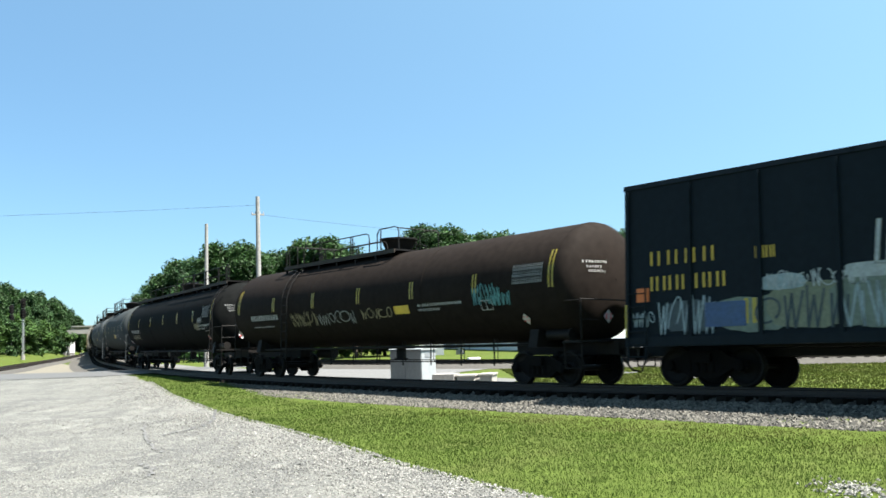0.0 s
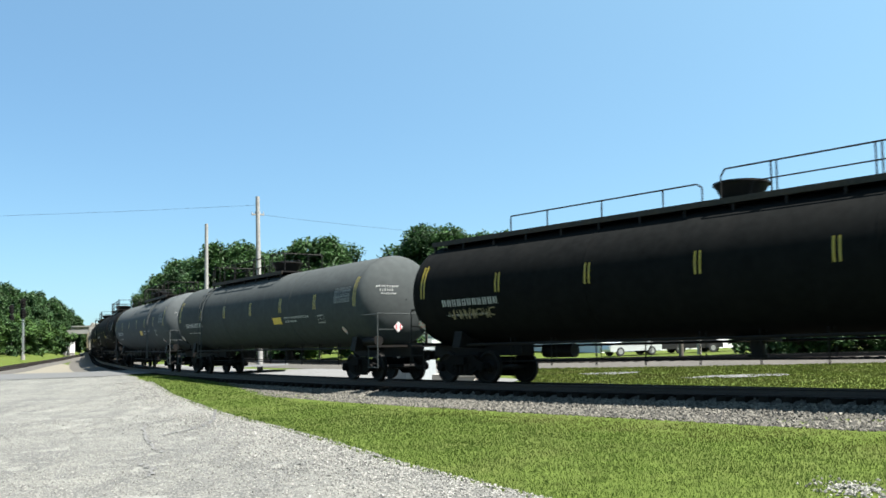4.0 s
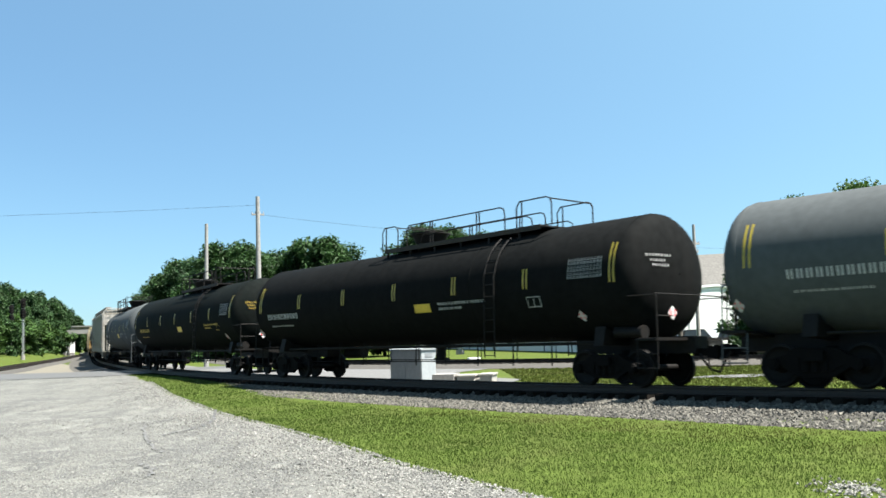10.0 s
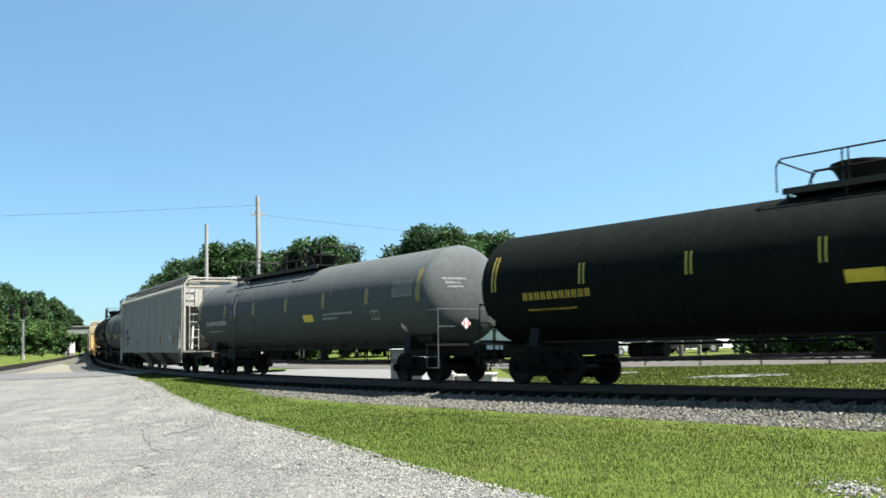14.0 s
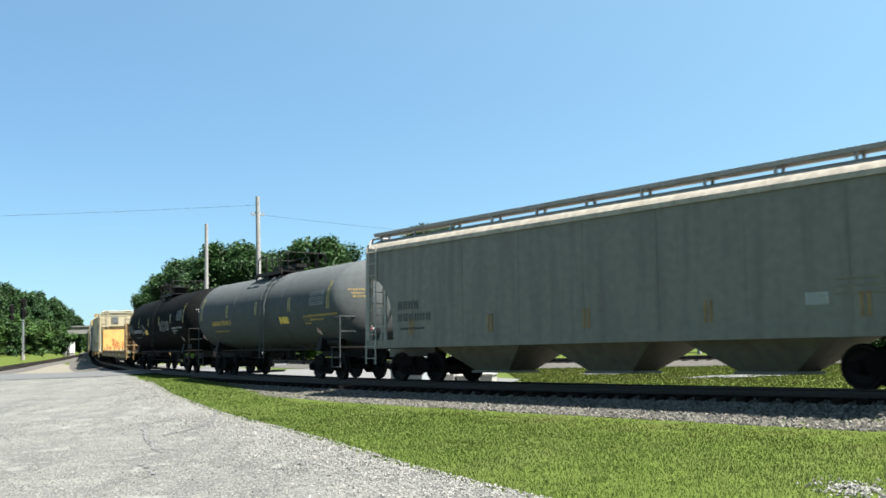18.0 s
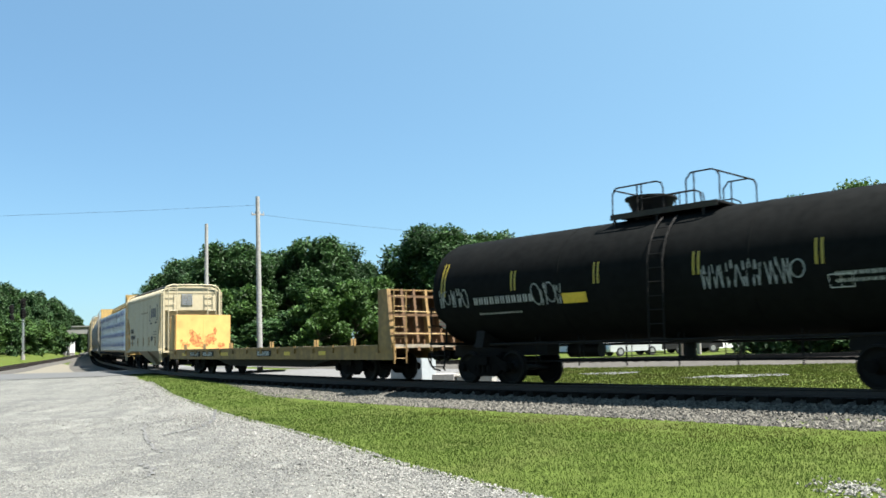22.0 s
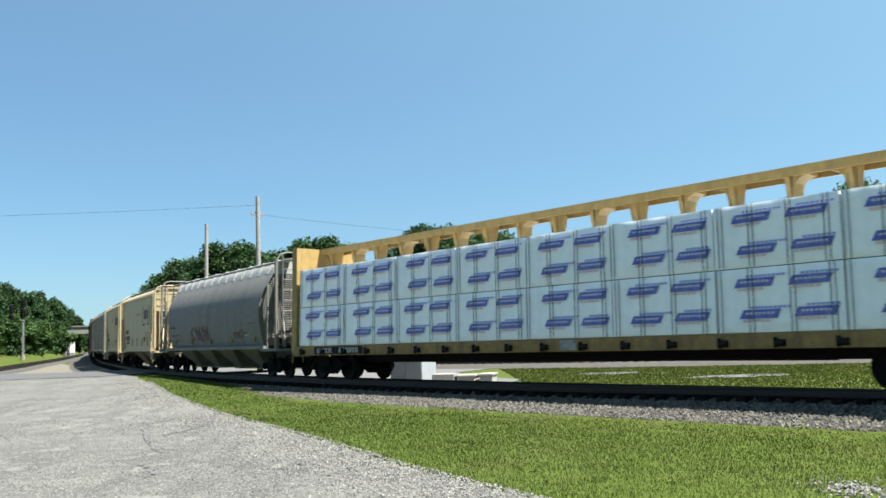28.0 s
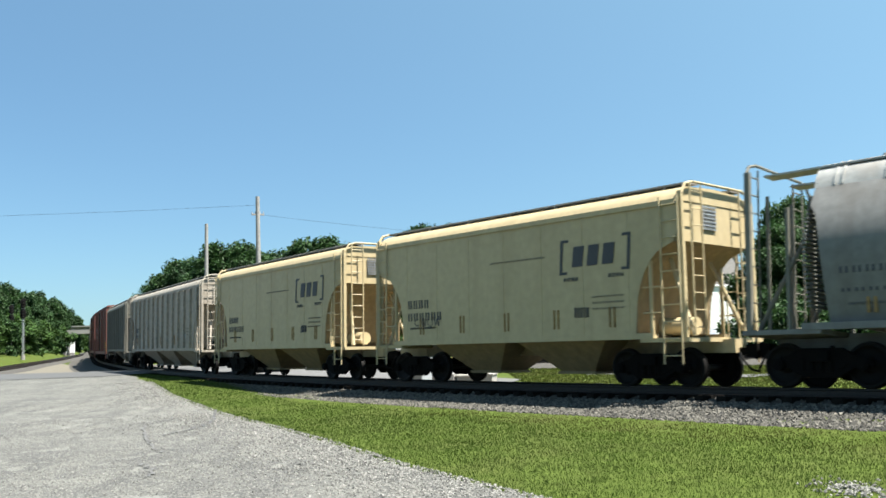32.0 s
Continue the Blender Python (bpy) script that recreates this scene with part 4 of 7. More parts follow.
        for k in range(17):
            z = z_sill + (z_bend - z_sill) * k / 16
            yy = float(np.interp(z, [q[1] for q in out], [q[0] for q in out])) - 0.01
            x = length_at(z) - 0.005
            ripple = 0.035 * (k % 2) if inset else 0.0
            rings.append([(way * (x - ripple), -yy, z), (way * (x - ripple), yy, z), (way * (x - ripple - 0.05), yy, z), (way * (x - ripple - 0.05), -yy, z)])
        slope.loft(rings)
        if inset:
            face = length_at(z_bend)
            for k in range(7):                             # slatted screen before the end
                yv = -1.14 + k * 0.38
                part("end_rib", Shape().box(*sorted((way * (face + 0.09), way * (face + 0.12))), yv - 0.02, yv + 0.02, z_sill + 0.3, z_eave - 0.15), trim, car)
            for k in range(26):
                z = z_sill + 0.35 + k * (z_eave - z_sill - 0.6) / 25
                yy = float(np.interp(z, [q[1] for q in out], [q[0] for q in out])) - 0.05
                part("end_slat", Shape().box(*sorted((way * (face + 0.03), way * (face + 0.09))), -yy, yy, z, z + 0.045), SILVER_GREY, car)
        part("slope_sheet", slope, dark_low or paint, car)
        sill = Shape().box(*sorted((way * (length / 2 - 0.5), way * (lo - 0.5))), -0.25, 0.25, 0.80, 1.12)
        part("stub_sill", sill, paint, car)
        plat = Shape().box(*sorted((way * (e + 0.12), way * (lo + 0.1))), -wid, wid, 1.06, 1.16)
        part("end_platform", plat, paint, car)
        post = Shape()
        for y in (-wid + 0.06, wid - 0.06):
            post.box(*sorted((way * (e + 0.02), way * (e - 0.10))), y - 0.05, y + 0.05, 1.1, zr + 0.2)
            post.box(*sorted((way * (e - 0.9), way * (e - 0.97))), y - 0.035, y + 0.035, 1.1, z_bend)
            post.tube([(way * e, y, zr + 0.15), (way * e, y * 0.9, zr + 0.38), (way * e, y * 0.7, zr + 0.46)], 0.035, 8)
            post.cyl((way * (e - 0.05), y * 0.75, 1.2), (way * (lo + 0.5), y * 0.55, z_bend - 0.2), 0.05, 8)
        post.tube([(way * e, -wid * 0.7, zr + 0.46), (way * e, wid * 0.7, zr + 0.46)], 0.035, 8)
        part("corner_post", post, trim, car)
        for side in (-1, 1):
            ld = rungs(Shape(), (way * (e - 0.30), side * (wid + 0.06), 0.55), (way * (e - 0.30), side * (wid + 0.06), z_eave + 0.1), (1, 0, 0), 0.5, 10, 0.016)
            ld.tube([(way * (e - 0.85), side * (wid + 0.05), 1.15), (way * (e - 0.85), side * (wid + 0.05), 2.4)], 0.018)
            ld.tube([(way * (e - 0.55), side * (wid + 0.05), 1.75), (way * (e - 1.1), side * (wid + 0.05), 1.75)], 0.018)
            ld.tube([(way * (e - 0.55), side * (wid + 0.05), 2.35), (way * (e - 1.1), side * (wid + 0.05), 2.35)], 0.018)
            if not inset:
                part("ladder", ld, trim, car)
            le = rungs(Shape(), (way * (e + 0.08), side * 1.05, 1.2), (way * (e + 0.08), side * 1.05, zr + 0.4), (0, 1, 0), 0.45, 9, 0.016)
            part("end_ladder", le, trim, car)
    tanks = Shape().cyl((be - cut - 0.05, -0.45, 1.45), (be - cut + 0.95, -0.45, 1.45), 0.22, 14)
    part("air_reservoir", tanks, paint if dark_low and not inset else STEEL_DARK, car)
    lo = length_at(z_sill)
    for sh in hopper_sections(bays, -min(lo, half - 0.95), min(lo, half - 0.95), z_sill - 0.02, 0.36, 1.40, 0.55):
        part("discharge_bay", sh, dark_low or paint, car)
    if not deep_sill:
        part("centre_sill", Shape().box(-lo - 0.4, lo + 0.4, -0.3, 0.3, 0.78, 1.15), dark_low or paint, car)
    y = -(wid + 0.012)

    def skin(z):
        """The outer face at a height."""
        return -(float(np.interp(z, [q[1] for q in out], [q[0] for q in out])) + 0.012)
    if logo:
        lx = be - 3.62
        for a, way in ((lx, 1), (lx + 2.25, -1)):
            lg = Shape().prism([(a, 2.84), (a + way * 0.26, 2.84), (a + way * 0.26, 2.91), (a + way * 0.09, 2.91), (a + way * 0.09 + 0.06, 3.67), (a + way * 0.26 + 0.06, 3.67), (a + way * 0.26 + 0.06, 3.74), (a + 0.06, 3.74)], "y", y - 0.004, y + 0.004)
            part("logo_bracket", lg, LETTER_DARK, car, "dark bracket line of the painted emblem", smooth=0)
        for k in range(3):
            a = lx + 0.42 + k * 0.49
            em = Shape().prism([(a, 3.02), (a + 0.35, 3.02), (a + 0.43, 3.54), (a + 0.08, 3.54)], "y", y - 0.004, y + 0.004)
            part("emblem_block", em, LETTER_DARK, car, "dark block of the painted emblem", smooth=0)
        mark_bars(car, lx + 0.15, lx + 0.65, 2.66, 0.10, y, LETTER_DARK, 4)
        mark_bars(car, lx + 1.6, lx + 2.1, 2.68, 0.10, y, LETTER_DARK, 4)
        mark_bars(car, lx - 2.6, lx - 0.5, 3.34, 0.05, y, FAINT, 18)
    xm = -length_at(2.2) + 0.35
    mark_bars(car, xm, xm + 1.05, 2.25, 0.26, skin(2.25), letter, 4)
    mark_bars(car, xm, xm + 1.65, 1.88, 0.24, skin(1.88), letter, 6)
    mark_bars(car, xm + 0.1, xm + 1.3, 1.62, 0.06, skin(1.62), letter, 14)
    mark_bars(car, lo - 1.9, lo - 1.4, 1.72, 0.26, skin(1.72), LETTER_DARK if logo else LETTER_WHITE, 5, "data_stencil")
    mark_bars(car, lo - 1.3, lo - 0.3, 2.2, 0.05, skin(2.2), FAINT, 9)
    mark_bars(car, lo - 1.3, lo - 0.3, 2.05, 0.05, skin(2.05), FAINT, 9)
    mark_bars(car, lo - 1.3, lo - 0.3, 1.9, 0.05, skin(1.9), FAINT, 9)
    for i in range(5):
        x = -lo + 0.8 + (2 * lo - 1.6) * i / 4
        for dx in (0, 0.14):
            part("reflector", Shape().box(x + dx, x + dx + 0.06, skin(1.7) - 0.004, skin(1.7) + 0.03, 1.45, 1.95), DECK_YELLOW, car, smooth=0)
    for i, (x0, x1, z0, z1, n, wd, mat) in enumerate(scrawls):
        part("graffiti", scribble(31 + i, x0, x1, z0, z1, n, wd, lambda z: -(float(np.interp(z, [q[1] for q in out], [q[0] for q in out])) + 0.025)), mat, car, "sprayed graffiti letters")
    return car


def boxcar(label, paint, s_front, length, ribs=10, graffiti=True, letter=LETTER_YELLOW):
    half = length / 2 - 2.3
    car = start_car("boxcar", label, "boxcar", s_front, length, half)
    e, w, z0, z1 = length / 2 - 0.5, 1.52, 1.05, 4.74
    part("body", Shape().box(-e, e, -w, w, z0, z1), paint, car)
    roof = Shape().prism([(-w - 0.04, z1 - 0.02), (w + 0.04, z1 - 0.02), (w + 0.02, z1 + 0.10), (0, z1 + 0.22), (-w - 0.02, z1 + 0.10)], "x", -e - 0.05, e + 0.05)
    part("roof", roof, paint, car)
    for x in np.arange(-e + 0.6, e, 1.25):
        part("roof_rib", Shape().prism([(-w - 0.05, z1 + 0.06), (0, z1 + 0.25), (w + 0.05, z1 + 0.06), (0, z1 + 0.16)], "x", x - 0.05, x + 0.05), paint, car)
    for side in (-1, 1):
        y0, y1 = sorted((side * w, side * (w + 0.07)))
        for i in range(ribs):
            x = -e + 0.06 + (2 * e - 0.12) * i / (ribs - 1)
            part("side_post", Shape().box(x - 0.05, x + 0.05, y0, y1, z0, z1 - 0.05), paint, car)
        part("side_sill", Shape().box(-e, e, *sorted((side * (w - 0.02), side * (w + 0.08))), z0 - 0.16, z0 + 0.06), paint, car)
        door = part("door", Shape().box(-1.5, 1.5, *sorted((side * w, side * (w + 0.10))), z0 + 0.1, z1 - 0.15), paint, car)
        rod = Shape()
        for x in (-0.5, 0.5):
            rod.cyl((x, side * (w + 0.13), z0 + 0.1), (x, side * (w + 0.13), z1 - 0.2), 0.025, 8)
        part("lock_rod", rod, STEEL_DARK, door)
    for way in (-1, 1):
        for k in range(6):
            z = z0 + 0.35 + k * 0.58
            part("end_rib", Shape().prism([(-w + 0.15, z), (w - 0.15, z), (w - 0.25, z + 0.16), (-w + 0.25, z + 0.16)], "x", *sorted((way * e, way * (e + 0.07)))), paint, car)
        for side in (-1, 1):
            part("ladder", rungs(Shape(), (way * (e - 0.35), side * (w + 0.1), 0.5), (way * (e - 0.35), side * (w + 0.1), 2.3), (1, 0, 0), 0.5, 6, 0.016), paint, car)
            part("end_ladder", rungs(Shape(), (way * (e + 0.1), side * 1.15, 0.7), (way * (e + 0.1), side * 1.15, z1), (0, 1, 0), 0.45, 11, 0.016), GREY_PAINT, car)
            part("corner_reflector", Shape().box(*sorted((way * (e - 0.1), way * e)), *sorted((side * (w + 0.071), side * (w + 0.079))), 1.1, 1.9), STRIPE_YELLOW, car)
        part("centre_sill", Shape().box(*sorted((way * (e + 0.3), way * half)), -0.28, 0.28, 0.72, 1.04), paint, car)
    part("underframe", Shape().box(-half, half, -0.3, 0.3, 0.7, 1.0).box(-half + 1.2, half - 1.2, -0.9, 0.9, 0.86, 0.98), STEEL_DARK, car)
    y = -(w + 0.012)
    x = -e + 0.7
    mark_bars(car, x, x + 1.9, 2.80, 0.34, y, letter, 4, fill=0.6)
    mark_bars(car, x, x + 2.1, 2.20, 0.34, y, letter, 6, fill=0.6)
    mark_bars(car, x + 2.7, x + 3.2, 2.75, 0.26, y, letter, 3, fill=0.7)
    for x0 in np.arange(-e + 3.1, e - 1, 3.0):
        for dx in (0, 0.2):
            part("reflector", Shape().box(x0 + dx, x0 + dx + 0.1, y - 0.006, y + 0.004, 1.35, 1.9), STRIPE_YELLOW, car, smooth=0)
    if graffiti:
        spray = random.Random(5)
        for i, (a, b, h0, h1, k) in enumerate(((2.3, 4.3, 1.1, 2.0, 1), (3.5, 5.6, 1.1, 2.25, 2), (4.8, 7.0, 1.1, 2.3, 1), (6.2, 8.6, 1.1, 2.35, 1), (0.9, 2.5, 1.15, 2.0, 5), (3.4, 4.6, 2.0, 2.4, 0), (5.2, 6.6, 2.15, 2.5, 4))):
            pts = []
            for q in range(26):
                t = 2 * math.pi * q / 26
                rr = 0.86 + 0.14 * spray.random()
                cs, sn = math.cos(t), math.sin(t)
                box_r = 1 / max(abs(cs), abs(sn)) ** 0.6
                pts.append((-e + (a + b) / 2 + (b - a) / 2 * rr * cs * box_r * 0.9, (h0 + h1) / 2 + (h1 - h0) / 2 * rr * sn * box_r * 0.9))
            part("graffiti", Shape().prism(pts, "y", y - 0.004 - 0.001 * i, y + 0.002), SPRAY[k], car, "sprayed graffiti patch", smooth=0)
        for i, (a, b, h0, h1, n, k, wd) in enumerate(((0.9, 2.4, 1.15, 2.1, 5, 0, 0.035), (3.4, 5.4, 1.2, 2.1, 4, 5, 0.05), (5.2, 8.4, 1.2, 2.2, 6, 0, 0.05), (3.6, 5.8, 2.05, 2.45, 9, 4, 0.03), (0.2, 0.8, 1.35, 1.75, 4, 0, 0.03), (6.0, 8.0, 2.1, 2.5, 6, 4, 0.035))):
            part("graffiti", scribble(50 + i, -e + a, -e + b, h0, h1, n, wd, lambda z: y - 0.014 - 0.001 * i), SPRAY[k], car, "sprayed graffiti outlines")
        part("blue_patch", Shape().box(-e + 2.15, -e + 3.15, y - 0.02, y, 1.3, 1.85), SPRAY[3], car, "blue painted-over rectangle", smooth=0)
        part("orange_placard", Shape().box(-e + 0.3, -e + 0.65, y - 0.008, y, 1.95, 2.28), ORANGE, car, "orange square placard", smooth=0)
        for k in (0, 0.22):
            part("white_stroke", Shape().prism([(-e + 5.9 + k, 2.4), (-e + 5.99 + k, 2.4), (-e + 6.08 + k, 3.3), (-e + 5.99 + k, 3.3)], "y", y - 0.01, y), SPRAY[4], car, "pale sprayed stroke", smooth=0)
    return car


ORANGE = material("orange_decal", (0.5, 0.13, 0.03), 0.6, 0, 20, 0.15, bump=0)
SPRAY = [material("spray_" + n, c, 0.6, 0, 14, 0.2, 0.5, s, 0.25, bump=0) for n, c, s in (
    ("pale_blue", (0.20, 0.25, 0.27), (0.10, 0.13, 0.14)), ("grey_green", (0.10, 0.125, 0.10), (0.07, 0.09, 0.08)), ("olive", (0.12, 0.13, 0.085), (0.08, 0.09, 0.06)),
    ("steel_blue", (0.025, 0.055, 0.13), (0.03, 0.05, 0.08)), ("white", (0.28, 0.30, 0.30), (0.14, 0.15, 0.15)), ("dark", (0.02, 0.032, 0.04), (0.06, 0.08, 0.08)))]


def bulkhead_flatcar(label, s_front, length):
    half = length / 2 - 4.15
    car = start_car("bulkhead_flatcar", label, "flatcar", s_front, length, half)
    e, w, zd = length / 2 - 0.7, 1.45, 1.19
    for side in (-1, 1):
        y0, y1 = sorted((side * (w - 0.12), side * w))
        sill = Shape().prism([(-e, zd - 0.05), (-e, 0.72), (e, 0.72), (e, zd - 0.05)], "y", y0, y1)
        part("side_sill", sill, DECK_YELLOW, car, smooth=0)
        for i in range(14):
            x = -e + 0.9 + (2 * e - 1.8) * i / 13
            part("stake_pocket", Shape().box(x - 0.07, x + 0.07, *sorted((side * w, side * (w + 0.07))), 0.95, zd + 0.02), DECK_YELLOW, car)
        part("deck_edge", Shape().box(-e, e, *sorted((side * (w - 0.08), side * (w + 0.05))), zd - 0.07, zd), DECK_YELLOW, car)
    belly = Shape().prism([(-half - 1.2, 0.74), (-half + 1.7, 0.72), (-half + 3.6, 0.42), (half - 3.6, 0.42), (half - 1.7, 0.72), (half + 1.2, 0.74)], "y", -0.9, 0.9)
    part("fish_belly", belly, STEEL_DARK, car, smooth=0)
    bw = 2 * e / 80
    board = Shape().box(-bw / 2 + 0.008, bw / 2 - 0.008, -w + 0.08, w - 0.08, -0.11, 0.0).mesh("deck_board", DECK_WOOD, 0)
    for i in range(80):
        b = part("deck_board", board, None, car)
        b.location = (-e + bw * (i + 0.5), 0, zd + 0.01 + random.uniform(-0.006, 0.006))
    # bulkheads: a panel between posts
    for way in (-1, 1):
        x = way * (e - 0.85)
        panel = Shape().box(x - 0.04, x + 0.04, -w + 0.02, w - 0.02, zd, 2.98)
        b = part("bulkhead", panel, RUST_PANEL if way < 0 else RUST_DARK, car, "rust streaked ochre bulkhead panel" if way < 0 else "dark rusted bulkhead panel")
        if way > 0:                              # raking stakes before a rusted plate
            for k in range(7):
                y = -w + 0.06 + (2 * w - 0.12) * k / 6
                part("bulkhead_post", Shape().prism([(x + 0.62, 1.0), (x + 0.86, 1.0), (x + 0.56, 2.98), (x + 0.36, 2.98)], "y", y - 0.045, y + 0.045), DECK_YELLOW if k in (0, 3, 6) else RUST_DARK, b)
            for z, dx in ((1.5, 0.80), (2.1, 0.71), (2.7, 0.62)):
                part("cross_bar", Shape().box(x + dx - 0.1, x + dx - 0.02, -w, w, z, z + 0.08), RUST_DARK, b)
            part("top_plate", Shape().box(x, x + 0.55, -w, w, 2.93, 2.97), DECK_YELLOW, b)
            for z in (1.55, 2.25):
                part("grab_iron", Shape().tube([(x + 0.95, -w, z), (x + 0.95, w, z - 0.05)], 0.018), YELLOW, b)
        else:
            for y in (-w, -0.72, 0.0, 0.72, w):
                part("bulkhead_post", Shape().box(x - 0.22, x - 0.04, y - 0.05, y + 0.05, 1.0, 2.98), DECK_YELLOW, b)
            for z in (1.6, 2.2, 2.85):
                part("cross_bar", Shape().box(x - 0.30, x - 0.22, -w, w, z, z + 0.1), DECK_YELLOW, b)
            part("weld_seam", Shape().box(x + 0.04, x + 0.05, -0.02, 0.02, zd, 2.98), RUST_PANEL, b)
            flake = random.Random(9)
            for cy, cz, ry, rz in ((-0.42, 1.75, 0.36, 0.34), (0.38, 1.72, 0.34, 0.36), (-0.62, 2.08, 0.14, 0.20), (0.62, 2.15, 0.10, 0.22), (-0.15, 1.45, 0.5, 0.16), (-0.95, 1.42, 0.28, 0.16), (0.95, 1.40, 0.26, 0.14), (-1.15, 1.62, 0.10, 0.10)):
                ring = [(cy + ry * q * math.cos(a), cz + rz * q * math.sin(a)) for a, q in ((6.283 * k / 22, flake.uniform(0.62, 1.12)) for k in range(22))]
                part("rust_stain", Shape().prism(ring, "x", x + 0.036, x + 0.0435 + 0.001 * flake.random()), RUST_STAIN, b, smooth=0)
        for y in (-w, w):
            side_plate = Shape().prism([(x, 1.0), (x + way * 0.85, 1.0), (x + way * 0.55, 2.98), (x, 2.98)], "y", y - 0.03, y + 0.03)
            plate = part("side_plate", side_plate, YELLOW if way < 0 else DECK_YELLOW, b, smooth=0)
        if way > 0:
            gear = Shape()
            for k in range(16):
                a, c = 2 * math.pi * k / 16, 2 * math.pi * (k + 1) / 16
                gear.cyl((x + 0.5, -0.6 + 0.28 * math.cos(a), 2.45 + 0.28 * math.sin(a)), (x + 0.5, -0.6 + 0.28 * math.cos(c), 2.45 + 0.28 * math.sin(c)), 0.02, 5)
            gear.cyl((x + 0.3, -0.6, 2.45), (x + 0.5, -0.6, 2.45), 0.04, 8)
            part("brake_wheel", gear, STEEL_DARK, car)
        part("ladder", rungs(Shape(), (way * (e + 0.05), -1.2, 0.6), (way * (e + 0.05), -1.2, 2.9), (0, 1, 0), 0.45, 7, 0.016), DECK_YELLOW, car)
    y = -(w + 0.014)
    for x0, n in ((-half - 0.2, 4), (-half + 1.6, 6), (0.4, 6)):
        part("number_plate", Shape().box(x0 - 0.1, x0 + 1.35, y - 0.002, y + 0.01, 0.84, 1.08), STEEL_DARK, car, smooth=0)
        mark_bars(car, x0, x0 + 1.2, 0.87, 0.18, y - 0.006, LETTER_WHITE, n)
    for x0 in (-half - 1.4, -half + 3.9, 3.0, 6.0, -3.5):
        part("reflector", Shape().box(x0, x0 + 0.55, y - 0.003, y + 0.003, 0.88, 1.02), PLACARD_YELLOW, car, smooth=0)
    for x0 in (-8.9, -6.2, -2.8, 1.6, 5.6, 8.4):
        for dx in (0.0, 0.2):
            part("stake", Shape().box(x0 + dx, x0 + dx + 0.07, -w - 0.02, -w + 0.06, zd, zd + 0.24), DECK_YELLOW, car)
    rig = Shape().tube([(-half + 2, -0.7, 0.7), (half - 2, -0.7, 0.7)], 0.025)
    part("brake_pipe", rig, STEEL_DARK, car)
    return car


DECK_WOOD = material("grey_deck_planks", (0.20, 0.17, 0.13), 0.9, 0, 12, 0.3, per_island=0.3)


